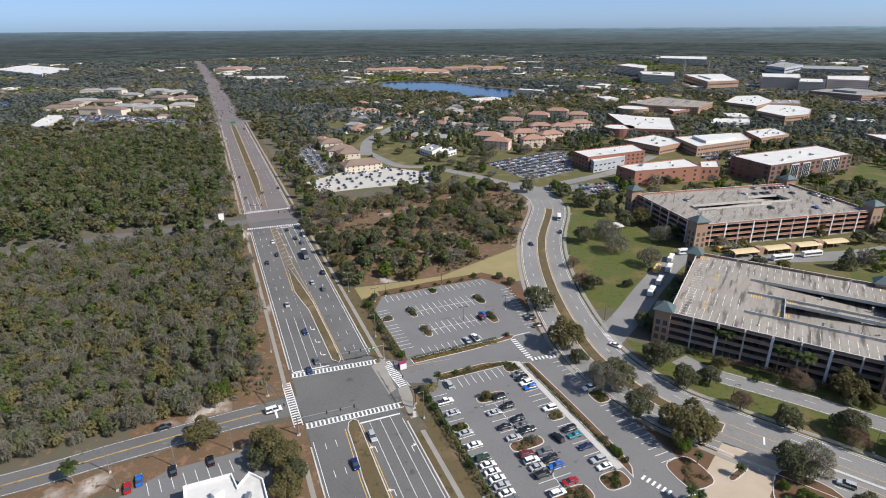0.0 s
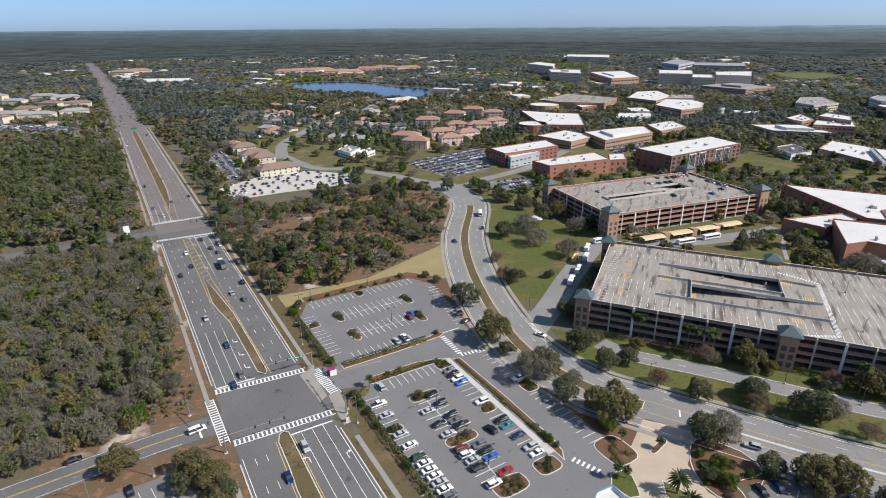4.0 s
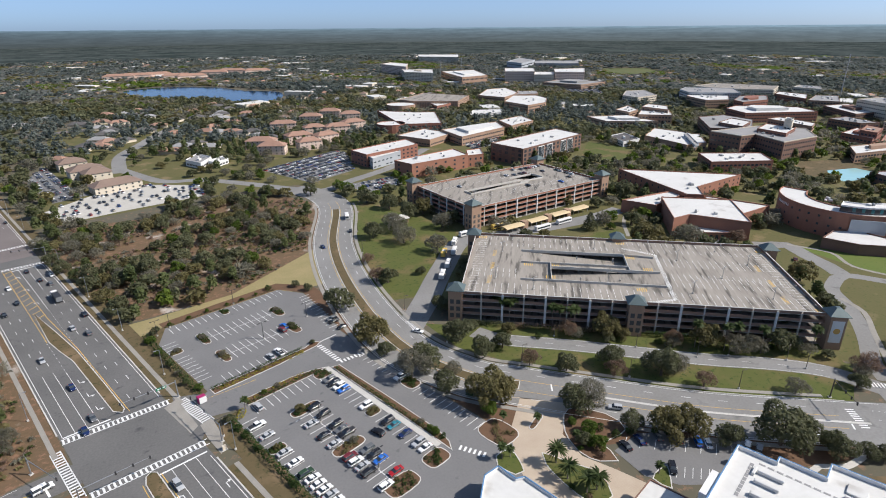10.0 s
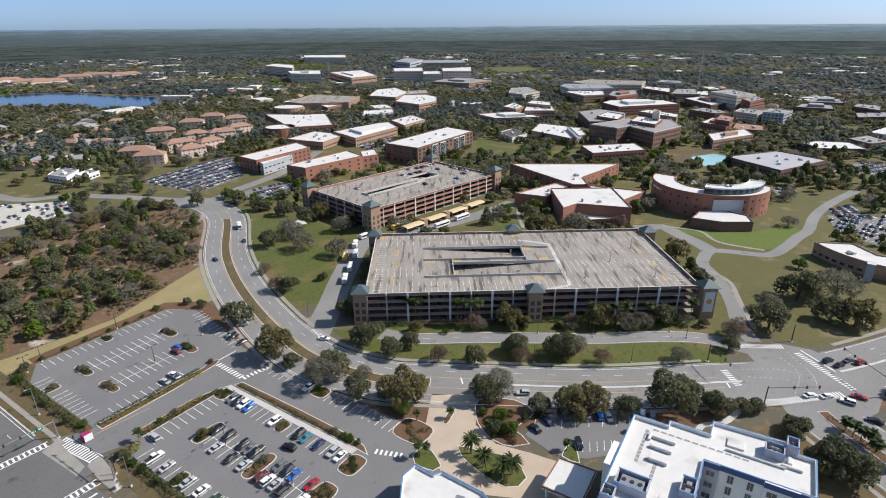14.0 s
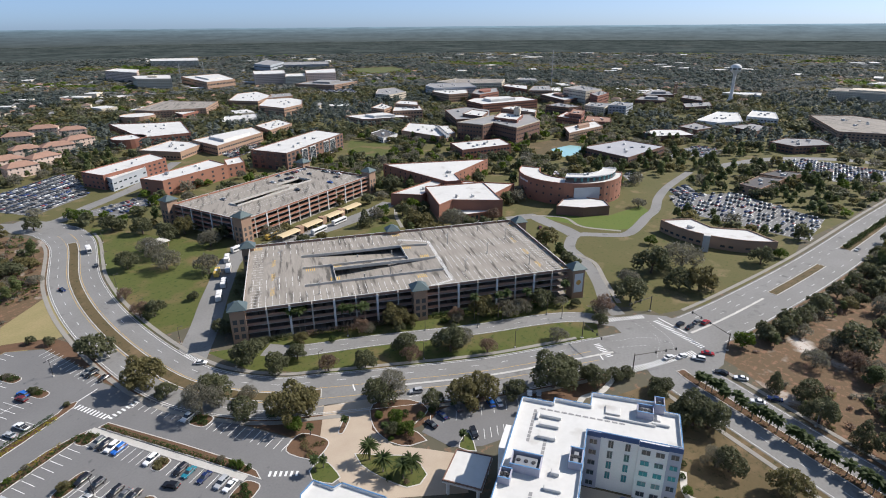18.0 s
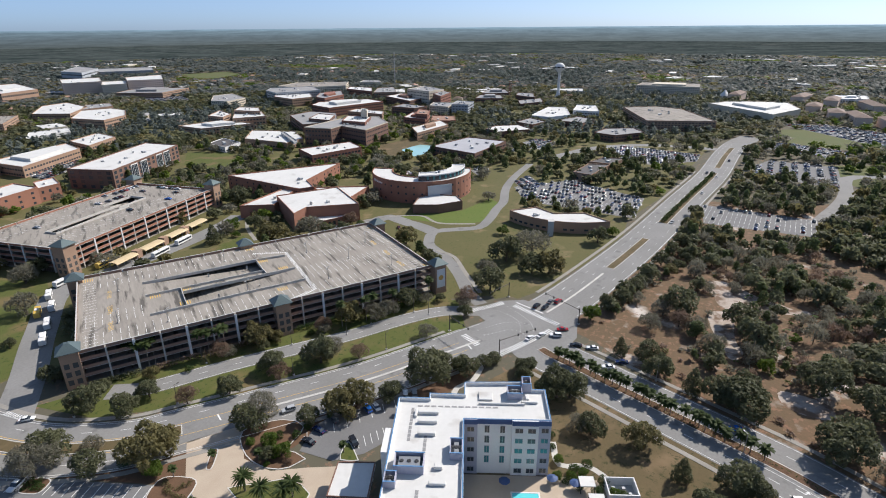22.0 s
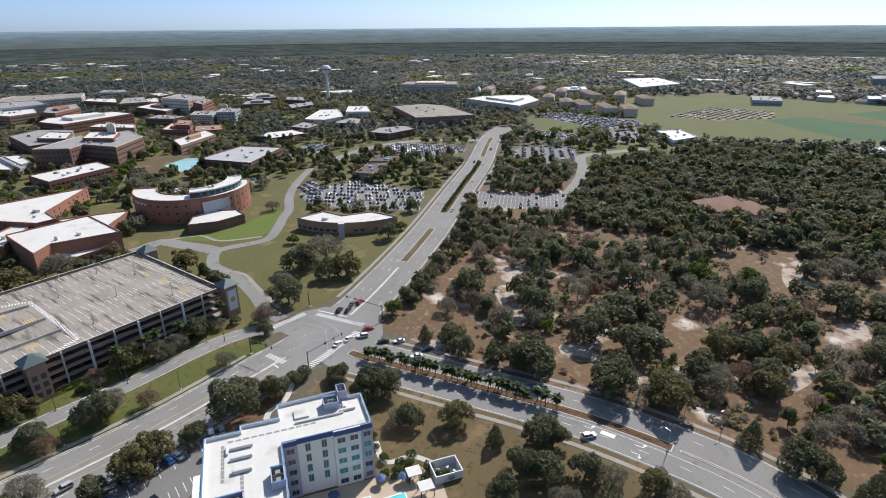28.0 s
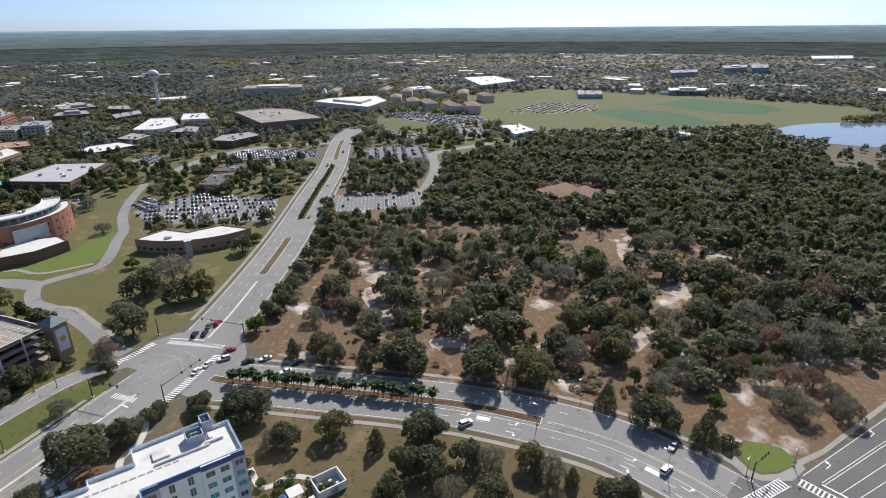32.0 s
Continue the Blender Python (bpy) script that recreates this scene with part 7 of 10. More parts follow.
# the car park beside the entrance road: u, v, kind, colour; cars in the long rows stand across the highway's axis
for u, v, kind, colour, flip in (
    (-12, 34.7, "suv", "silver", 2), (-20.4, 29.8, "pickup", "white", 0), (-26.9, 29.8, "sedan", "silver", 0), (-37.0, 29.6, "sedan", "silver", 0), (-42.8, 29.8, "sedan", "white", 0), (-48.6, 29.5, "suv", "green", 0),
    (-51.6, 29.8, "sedan", "white", 0), (-54.5, 29.7, "sedan", "white", 0), (-57.3, 29.8, "sedan", "white", 0), (-60.0, 29.8, "sedan", "silver", 0), (-62.8, 29.7, "sedan", "white", 0), (-65.6, 29.7, "suv", "grey", 0), (-71, 29.8, "sedan", "white", 0),
    (-32.0, 42.2, "sedan", "silver", 0), (-39.2, 42.0, "sedan", "black", 0), (-44.6, 42.0, "sedan", "silver", 0), (-52.2, 42.0, "suv", "maroon", 0), (-55.0, 42.0, "suv", "white", 0), (-57.8, 42.2, "sedan", "silver", 0), (-60.9, 42.0, "suv", "black", 0),
    (-25.4, 47.4, "suv", "black", 1), (-30.6, 47.6, "suv", "black", 1), (-37.6, 47.4, "suv", "black", 1), (-40.6, 47.4, "sedan", "grey", 1), (-43.4, 47.5, "pickup", "black", 1), (-53.5, 47.4, "suv", "grey", 1), (-56.6, 47.4, "suv", "black", 1), (-59.4, 47.5, "sedan", "blue", 1), (-66.0, 47.6, "sedan", "red", 1), (-68.2, 42.2, "suv", "white", 0),
    (-16.2, 59.9, "suv", "grey", 1), (-19.0, 59.9, "suv", "black", 1), (-21.9, 59.9, "suv", "white", 1), (-24.6, 59.9, "suv", "blue", 1), (-37.0, 59.8, "suv", "white", 1), (-48.0, 59.8, "suv", "black", 1), (-50.9, 59.8, "sedan", "teal", 1), (-56.3, 59.8, "sedan", "navy", 1), (-62.2, 59.8, "suv", "silver", 1), (-65.1, 59.8, "sedan", "white", 1),
    (-33.0, 78.6, "pickup", "white", 1), (-7.8 + 19, 85.0, "sedan", "black", 1), (17.5, 85.4, "suv", "black", 1), (20.0, 86, "suv", "grey", 1),
    (26.8, 66.5, "suv", "maroon", 2), (29.0, 68.6, "suv", "blue", 2), (12.6, 56.8, "pickup", "white", 2), (12.2, 53.0, "sedan", "silver", 2),
):
    car(hw(u, v), (HV_DEG + 180 if flip == 1 else HV_DEG if flip == 0 else HU_DEG) + ((int(abs(u * 10)) % 5) - 2) * 0.6, kind, colour, 0.042)
car((34.3, 134.7), HU_DEG + 10, "suv", "black", 0.042, "driving through the car park")
# hotel car park
for p, h, kind, colour in (((100.0, 99.9), 25, "sedan", "black"), ((105.4, 100.3), 22, "sedan", "navy"), ((111.5, 99.4), 8, "sedan", "grey"), ((116.3, 96.1), 0, "suv", "black"), ((120.7, 92.8), -2, "suv", "blue"), ((122.9, 91.0), -4, "sedan", "white"), ((105.9, 87.5), 175, "suv", "black"), ((132.8, 85.7), -28, "suv", "white"), ((134.7, 83.3), -28, "suv", "silver")):
    car(p, h + 62, kind, colour, 0.05)
# restaurant car park
for p, colour in (((-86.3, 116.3), "red"), ((-84.4, 118.9), "blue"), ((-76.6, 122.5), "black"), ((-67.4, 126.2), "black"), ((-87.8, 140.9), "black")):
    car(p, 118 if colour != "black" or p[1] < 130 else 30, "sedan", colour, 0.05)
# highway traffic
for p, way, kind, colour in (
    ((-70.4, 223.3), -1, "sedan", "silver"), ((-56.8, 199.2), -1, "sedan", "navy"), ((-48.9, 171.3), -1, "sedan", "navy"), ((-47.7, 177.6), -1, "sedan", "grey"), ((-64.1, 246.9), 1, "sedan", "silver"), ((-57.3, 239.7), 1, "suv", "grey"), ((-21.9, 135.9), -1, "suv", "silver"), ((-25.5, 124.5), -1, "sedan", "navy"),
    ((-93.6, 271.7), -1, "sedan", "black"), ((-91.5, 283.3), -1, "sedan", "black"), ((-99.4, 303.1), -1, "sedan", "white"), ((-61.4, 258.8), 1, "suv", "black"), ((-87.8, 309.0), 1, "sedan", "black"), ((-82.0, 301.9), 1, "suv", "grey"), ((-83.8, 313.9), 1, "sedan", "white"), ((-96.6, 324.1), 1, "sedan", "black"),
    ((-144.9, 393.9), -1, "sedan", "grey"), ((-170.7, 456.1), -1, "sedan", "black"), ((-132.4, 375.4), 1, "sedan", "white"), ((-137.1, 408.2), 1, "sedan", "grey"), ((-199.2, 526.6), -1, "sedan", "silver"), ((-128.8, 422.2), 1, "sedan", "black"), ((-164.5, 479.0), 1, "sedan", "silver"), ((-247, 637), -1, "suv", "white"), ((-247, 699), 1, "suv", "black"), ((-304, 774), -1, "sedan", "grey"), ((-326, 898), 1, "sedan", "white"),
    ((-390, 981), -1, "sedan", "white"), ((-542, 1329), -1, "sedan", "silver"), ((-447, 1146), 1, "sedan", "black"), ((-734, 1769), -1, "sedan", "white"),
):
    car(p, HU_DEG + (180 if way < 0 else 0), kind, colour, 0.04, "driving on the highway")
car((-55.6, 148.9), 28, "van", "white", 0.04, "waiting on the side road")
# boulevard, junction and palm avenue traffic
for p, h, kind, colour in (((71.2, 316.0), -100, "sedan", "black"), ((50.5, 296.3), -80, "sedan", "navy"), ((108.6, 115.4), 145, "suv", "silver"), ((66.9, 187.0), -45, "sedan", "white"),
                           ((214.0, 66.8), -10, "suv", "black"), ((214.3, 63.1), -10, "sedan", "black"), ((220.7, 62.6), -10, "sedan", "grey"), ((222.5, 59.7), -10, "suv", "red"), ((199.2, 50.7), -60, "sedan", "red"), ((186.7, 60.4), -20, "sedan", "white"), ((190.8, 57.1), -20, "sedan", "white"),
                           ((193.3, 51.8), 110, "suv", "white"), ((189.7, 42.7), 110, "sedan", "black"), ((190.6, 36.4), 110, "sedan", "white"), ((180.3, 28.2), 110, "sedan", "white"), ((185.7, 24.5), 110, "sedan", "navy"), ((163.9, -13.6), 110, "sedan", "blue"),
                           ((140.4, -29.6), -70, "suv", "white"), ((118.8, -87.5), 130, "sedan", "grey"), ((110.5, -80.3), -60, "suv", "white"), ((494.7, 8.8), 172, "sedan", "white"), ((360.3, 27.2), 172, "sedan", "silver"), ((563.3, 1.6), -8, "suv", "black"), ((505.4, 16.6), 172, "suv", "grey"), ((439.9, 15.5), -8, "sedan", "white")):
    car(p, h, kind, colour, 0.05, "driving on the pale road")
# cars on the second garage's roof
for i, (e, n, colour) in enumerate(((100, 58, "red"), (103, 58, "white"), (97, 58, "black"), (106, 58, "white"), (92, 58, "grey"), (110, 58, "silver"), (112, 40, "green"), (112, 36, "white"), (112, 30, "black"), (112, 25, "white"), (104, 20, "black"), (90, 14, "blue"), (82, 48, "black"), (86, 48, "maroon"), (70, 50, "white"), (76, 48, "grey"), (64, 20, "black"), (101, 44, "grey"), (85, 60, "silver"), (24, 46, "silver"))):
    car(g2(e, n), math.degrees(math.atan2(G2N.y, G2N.x)), "sedan", colour, G2_TOP, "parked on the garage roof bay")
car((275.6, 176.6), 40, "sedan", "maroon", 0.04, "leaving a campus bay")


def bus(p, heading, L, colour, label, H=3.1):
    t = thing("bus", label, "bus", pose(p[0], p[1], 0.04, 0, 0, heading))
    part("body", box(-L / 2, L / 2, -1.25, 1.25, 0.45, H, 0.18), colour, t)
    for s in (-1, 1):
        part("window_band", box(-L / 2 + 0.6, L / 2 - 0.8, s * 1.26 - 0.02, s * 1.26 + 0.02, 1.5, 2.5), GLASS, t)
    part("windscreen", box(L / 2 - 0.02, L / 2 + 0.03, -1.05, 1.05, 1.3, 2.6), GLASS, t)
    part("roof_unit", box(-1.2, 1.2, -0.8, 0.8, H, H + 0.25, 0.06), STUCCO_W, t)
    for x in (-L * 0.3, L * 0.33):
        for y in (-1.1, 1.1):
            w = child("wheel", TYRE_ME, t, "", pose(x, y, 0.42) @ Matrix.Scale(1.35, 4))
            child("rim", RIM_ME, w)
    return t


BUS_YELLOW = mat("bus_yellow", (0.62, 0.42, 0.10), (0.56, 0.38, 0.09), 0.4, 1, 4)
d = math.degrees(math.atan2(GN.y, GN.x))
for p, c in (((115.1, 259.1), STUCCO_W), ((105.1, 244.2), STUCCO_W), ((96.9, 232.6), STUCCO_W), ((108.8, 258.5), BUS_YELLOW), ((121.1, 272.1), STUCCO_W)):
    bus(p, d, 8.0, c, "short %s shuttle bus parked at the kerb" % ("white" if c is STUCCO_W else "yellow"), 2.8)
d2 = math.degrees(math.atan2(G2E.y, G2E.x))
for p, c, L in (((155.8, 284.6), BUS_YELLOW, 9), ((180.1, 271.7), STUCCO_W, 12), ((198.7, 276.4), STUCCO_W, 12), ((131.0, 280.7), STUCCO_W, 6)):
    bus(p, d2, L, c, "%s bus waiting by the shelters" % ("white" if c is STUCCO_W else "yellow"))
bus((75.4, 342.0), -100, 8, STUCCO_W, "white shuttle bus on the boulevard")
bus((470.4, 197.1), 20, 12, STUCCO_W, "white coach beside the student centre")
bus((514.9, 192.0), 10, 12, STUCCO_W, "white coach beside the student centre")
t = thing("lorry", "dark tipper lorry driving on the highway", "lorry", pose(*(-75.7, 281.5), 0.04, 0, 0, HU_DEG))
part("cab", box(2.8, 5.2, -1.25, 1.25, 0.6, 3.0, 0.15), STUCCO_W, t)
part("skip", box(-5.2, 2.6, -1.3, 1.3, 0.9, 3.1, 0.08), METAL_DARK, t)
part("tailboard", box(-5.3, -5.2, -1.2, 1.2, 0.9, 3.0), METAL, t)
for x in (-4.2, -3.0, -1.8, 3.8):
    for y in (-1.1, 1.1):
        child("wheel", TYRE_ME, t, "", pose(x, y, 0.46) @ Matrix.Scale(1.4, 4))
SHELTER_TAN = mat("shelter_roof_tan", (0.60, 0.47, 0.28), (0.52, 0.41, 0.25), 0.7, 0.5, 2)
for i, p in enumerate(((162.1, 277.1), (181.8, 281.8), (201.8, 286.5), (219.6, 290.8))):
    t = thing("bus_shelter", "long bus shelter with curved tan roof", "bus shelter", pose(p[0], p[1], 0, 0, 0, d2))
    bm = bmesh.new()
    rows = [[bm.verts.new((x, 3.2 * math.cos(q), 3.0 + 1.0 * math.sin(q))) for q in [math.pi * k / 8 for k in range(9)]] for x in (-7.4, 7.4)]
    for k in range(8):
        bm.faces.new((rows[0][k], rows[1][k], rows[1][k + 1], rows[0][k + 1]))
    part("roof", bm, SHELTER_TAN, t)
    for x in (-6.6, -2.2, 2.2, 6.6):
        for y in (-2.4, 2.4):
            part("post", box(x - 0.1, x + 0.1, y - 0.1, y + 0.1, 0, 3.3), METAL, t)
    if i in (1, 2, 3):
        part("kiosk", box(-12.0, -8.6, -2, 2, 0, 4.4), BRICK_TAN, t, "brick kiosk with pointed roof")

# ---- cars in the far car parks, joined ----
rs = np.random.RandomState(21)
FAR_PAINT = bpy.data.materials.new("car_paint_mixed")
FAR_PAINT.use_nodes = True
nd, lk = FAR_PAINT.node_tree.nodes, FAR_PAINT.node_tree.links
gi = nd.new("ShaderNodeNewGeometry")
rp = nd.new("ShaderNodeValToRGB")
rp.color_ramp.interpolation = "CONSTANT"
el = rp.color_ramp.elements
for pos, c in ((0.0, (0.60, 0.60, 0.60)), (0.15, (0.26, 0.27, 0.28)), (0.36, (0.08, 0.08, 0.09)), (0.60, (0.012, 0.012, 0.014)), (0.83, (0.02, 0.05, 0.18)), (0.91, (0.22, 0.02, 0.02)), (0.96, (0.28, 0.25, 0.20))):
    e = el[0] if pos == 0.0 else el[-1] if pos == 0.96 else el.new(pos)
    e.position, e.color = pos, (*c, 1)
lk.new(gi.outputs["Random Per Island"], rp.inputs[0])
lk.new(rp.outputs[0], nd["Principled BSDF"].inputs["Base Color"])
nd["Principled BSDF"].inputs["Roughness"].default_value = 0.45
shell = np.array([(-2.3, -0.9, 0.3), (2.3, -0.9, 0.3), (2.3, 0.9, 0.3), (-2.3, 0.9, 0.3), (-2.3, -0.9, 0.95), (2.3, -0.9, 0.85), (2.3, 0.9, 0.85), (-2.3, 0.9, 0.95), (-1.3, -0.7, 1.5), (0.4, -0.7, 1.5), (0.4, 0.7, 1.5), (-1.3, 0.7, 1.5), (-1.9, -0.85, 0.96), (1.2, -0.85, 0.92), (1.2, 0.85, 0.92), (-1.9, 0.85, 0.96)])
paint_f = np.array([(0, 1, 5, 4), (1, 2, 6, 5), (2, 3, 7, 6), (3, 0, 4, 7), (4, 5, 6, 7), (8, 9, 10, 11)])
glass_f = np.array([(12, 13, 9, 8), (13, 14, 10, 9), (14, 15, 11, 10), (15, 12, 8, 11)])
line = Paint(0.028)
for label, pts, rows in FAR_LOTS:
    a, b = max(((Vector(p), Vector(q)) for p, q in zip(pts, pts[1:] + pts[:1])), key=lambda e: (e[1] - e[0]).length)
    d = (b - a).normalized()
    nrm = Vector((-d.y, d.x))
    depth = max((Vector(p) - a).dot(nrm) for p in pts)
    X, Y, T = [], [], []
    share = 0.68 if "beside the avenue" in label else 0.6 if "by the curved" in label else 0.93 if "full" in label else 0.12 if "empty" in label else 0.3 if "limerock" in label else 0.6
    s = 2.0
    pitch = depth / max(rows, round(depth / 8.6))
    k = 0
    while (k + 0.5) * pitch < depth:
        off = (k + 0.5) * pitch
        u0 = -40.0
        while u0 < (b - a).length + 40:
            p = a + d * u0 + nrm * off
            if inside_one(pts, p.x, p.y):
                if rs.random_sample() < share:
                    X.append(p.x)
                    Y.append(p.y)
                    T.append(math.atan2(nrm.y, nrm.x) + (math.pi if rs.random_sample() < 0.5 else 0))
                if not ("limerock" in label or "grass" in label):
                    e = p + d * 1.35
                    line.seg(e - nrm * 2.6, e + nrm * 2.6, 0.16)
            u0 += 2.75
        k += 1
    if not X:
        continue
    VV, FF, MI = [], [], []
    for i, (x, y, q) in enumerate(zip(X, Y, T)):
        c, sn = math.cos(q), math.sin(q)
        VV.append(np.stack([shell[:, 0] * c - shell[:, 1] * sn + x, shell[:, 0] * sn + shell[:, 1] * c + y, shell[:, 2]], 1))
        FF += [paint_f + 16 * i, glass_f + 16 * i]
        MI += [0] * 6 + [1] * 4
    tagged(child("parked_cars", np_mesh("parked_cars", np.concatenate(VV), np.concatenate(FF), (FAR_PAINT, GLASS), MI)), "rows of parked cars of many colours", "cars", kind="stuff")
line.done("bay_lines", PAINT, "white bay lines in the far car parks")
VV, FF, MI = [], [], []
for i in range(90):
    lane = rs.choice((-12.5, -9, -5.5, 5.5, 9, 12.5))
    p = along(HWAY, 1130 + 1500 * rs.random_sample() ** 1.3)
    x, y = p[0].x + p[1].y * lane, p[0].y - p[1].x * lane
    q = math.atan2(p[1].y, p[1].x) + (math.pi if lane < 0 else 0)
    c, sn = math.cos(q), math.sin(q)
    VV.append(np.stack([shell[:, 0] * c - shell[:, 1] * sn + x, shell[:, 0] * sn + shell[:, 1] * c + y, shell[:, 2]], 1))
    FF += [paint_f + 16 * i, glass_f + 16 * i]
    MI += [0] * 6 + [1] * 4
tagged(child("far_traffic", np_mesh("far_traffic", np.concatenate(VV), np.concatenate(FF), (FAR_PAINT, GLASS), MI)), "cars of many colours far down the highway", "cars", kind="stuff")

# ---- beds, kerbs, hedges and markings of the near car park ----
pw = Paint(0.056)
for i in range(10):
    pw.seg(hw(-9.2, 33.6 + 2.72 * i), hw(-14.6, 33.4 + 2.72 * i))
for i in range(23):
    u = -15.9 - 2.78 * i
    if not -36.5 < u < -30.5:
        pw.seg(hw(u, 26.9), hw(u, 32.3))
for i in range(15):
    u = -26.8 - 2.78 * i
    if not -51 < u < -45:
        pw.seg(hw(u, 39.6), hw(u, 50.0))
pw.seg(hw(-26.4, 44.8), hw(-45.6, 44.8))
pw.seg(hw(-50.5, 44.8), hw(-66.5, 44.8))
for i in range(20):
    u = -14.6 - 2.78 * i
    if not -43.5 < u < -38:
        pw.seg(hw(u, 57.1), hw(u, 62.4))
for i in range(23):
    u = -11.5 - 2.78 * i
    if not -41.5 < u < -34:
        pw.seg(hw(u, 76.0), hw(u, 81.3))
for i in range(19):
    v = 34.3 + 2.76 * i
    if not 54.5 < v < 60:
        pw.seg(hw(62.4, v), hw(57, v))
for i in range(10):
    pw.seg(hw(49.2, 44.6 + 2.76 * i), hw(38.9, 44.6 + 2.76 * i))
    if i < 9:
        pw.seg(hw(31.8, 44.4 + 2.76 * i), hw(21.7, 44.4 + 2.76 * i))
    pw.seg(hw(14.7, 34.5 + 2.76 * i), hw(10.0, 34.5 + 2.76 * i))
pw.seg(hw(43.8, 43.5), hw(43.4, 71))
pw.seg(hw(26.4, 43.5), hw(26.3, 68))
for i in range(13):
    u = 16.8 + 2.78 * i
    if not 39 < u < 44.5:
        pw.seg(hw(u, 26.9), hw(u, 32.2))
for i in range(14):
    u = 12 + 2.78 * i
    v = 82.3 + (u - 9) * 0.2
    pw.seg(hw(u, v - 2.6), hw(u, v + 2.6))
pw.zebra(hw(6.5, 70.5), hw(-8.5, 69.8), 2.2, 0.7, 0.8, False)
pw.zebra(hw(-9, 69.5), hw(-10.5, 80), 2.0, 0.7, 0.8, False)
pw.zebra((54.6, 119.5), (60.9, 112.9), 2.0, 0.7, 0.8, False)
pw.seg(hw(8.5, 71), hw(8.5, 80), 0.4)
pw.done("bay_lines", PAINT, "white bay lines on grey asphalt")
SHRUBS = []
for name, pts in (
    ("island", oval(hw(-23.6, 45.3), 5.4, 2.2, math.radians(HV_DEG))), ("island", oval(hw(-48.0, 44.7), 5.6, 2.3, math.radians(HV_DEG))), ("island", oval(hw(-70.5, 46), 5.4, 3.4, math.radians(HV_DEG))),
    ("island", oval(hw(-33.6, 29.3), 2.9, 1.7, math.radians(HV_DEG))), ("island", oval(hw(-40.6, 59.8), 2.7, 2.0, math.radians(HV_DEG))), ("island", oval(hw(-70, 59.5), 4.2, 3.2, math.radians(HV_DEG))),
    ("island", oval(hw(44.2, 41), 5.2, 1.8, math.radians(HU_DEG))), ("island", oval(hw(26.5, 41), 5.2, 1.8, math.radians(HU_DEG))), ("island", oval(hw(43.7, 73.6), 5.0, 2.2, math.radians(HU_DEG))), ("island", oval(hw(26.2, 71), 5.2, 2.2, math.radians(HU_DEG))),
    ("island", oval(hw(41.6, 29.4), 2.6, 1.6, math.radians(HV_DEG))), ("island", oval(hw(60, 57.2), 2.8, 1.8, math.radians(HU_DEG))), ("island", oval(hw(-37.6, 79), 3.6, 3.0, math.radians(HU_DEG))),
    ("island", oval(hw(-76, 80.5), 6.0, 5.0, math.radians(HU_DEG))), ("island", oval(hw(-11, 60.5), 2.6, 3.4, math.radians(HU_DEG))),
):
    island("traffic_island", pts, "kerbed planting bed with mulch and low shrubs")
    SHRUBS.append(pts)
BED_N = [hw(*q) for q in ((5.6, 28), (9.4, 28), (9.0, 66), (10.6, 70), (8.5, 73), (6.8, 70), (5.6, 52))]
BED_S = [hw(*q) for q in ((-4.2, 32), (-4.4, 52), (-6.4, 60), (-8.2, 64), (-8.9, 60), (-8.4, 33))]
BED_E = [hw(*q) for q in ((-9.5, 65.2), (-10.5, 68.2), (-40, 68.6), (-62, 68.4), (-68, 67.2), (-71.5, 64.8), (-67, 64.9), (-40, 65.2))]
for pts in (BED_N, BED_S, BED_E):
    island("planting_strip", pts, "long kerbed planting strip with hedge and golden shrubs")
tagged(part("footpath", ribbon([hw(-8.5, 63.7), hw(-67, 63.7)], -1.1, 1.1, 0.17, 0.0), CONCRETE), "pale concrete walk between car park and hedge", "footpath", kind="structure")
for pts, label in (([hw(12, 20), hw(64, 20), hw(66, 38), hw(54, 31), hw(9.2, 29), hw(8, 22)], "grass strip with hedge beside the car park"), ([hw(-9, 20), hw(-100, 20), hw(-100, 29), hw(-14.5, 29), hw(-8.0, 34)], "grass strip with hedge beside the car park")):
    sheet("lawn", pts, 0.02, GRASS, label, "ground")
sheet("planting_bed", [hw(64.3, 33), hw(63.4, 85), hw(52, 92), hw(24, 87.6), hw(9, 83.5), hw(-13, 82), hw(-34, 82.2), hw(-34, 89), hw(-12, 94), hw(24, 97), hw(56, 99), hw(70, 88), hw(70, 33)], 0.018, MULCH, "mulched planting bed with oaks", "ground")
sheet("planting_bed", [hw(-34, 82.2), hw(-72, 82.2), hw(-80, 86), hw(-72, 92), hw(-50, 95), hw(-34, 95)], 0.018, MULCH, "mulched planting bed with oaks", "ground")


def hedge(path, w, h, material, label, seed, dens=7.0, size=0.5):
    """A clipped hedge: leaf quads over a low body."""
    rng = random.Random(seed)
    L = length(path)
    C, R = [], []
    s = 0.0
    while s < L:
        q, dd = along(path, s)
        C.append((q.x, q.y, h * 0.55))
        R.append(1.0)
        s += 0.9
    V, F = cloud(rng, C, [w * 0.6] * len(C), int(L * dens * 2.4), size * 0.62)
    V[:, 2] = np.clip(V[:, 2], 0.02, h)
    return tagged(child("hedge", np_mesh("hedge", V, F, (material,))), label, "hedge")


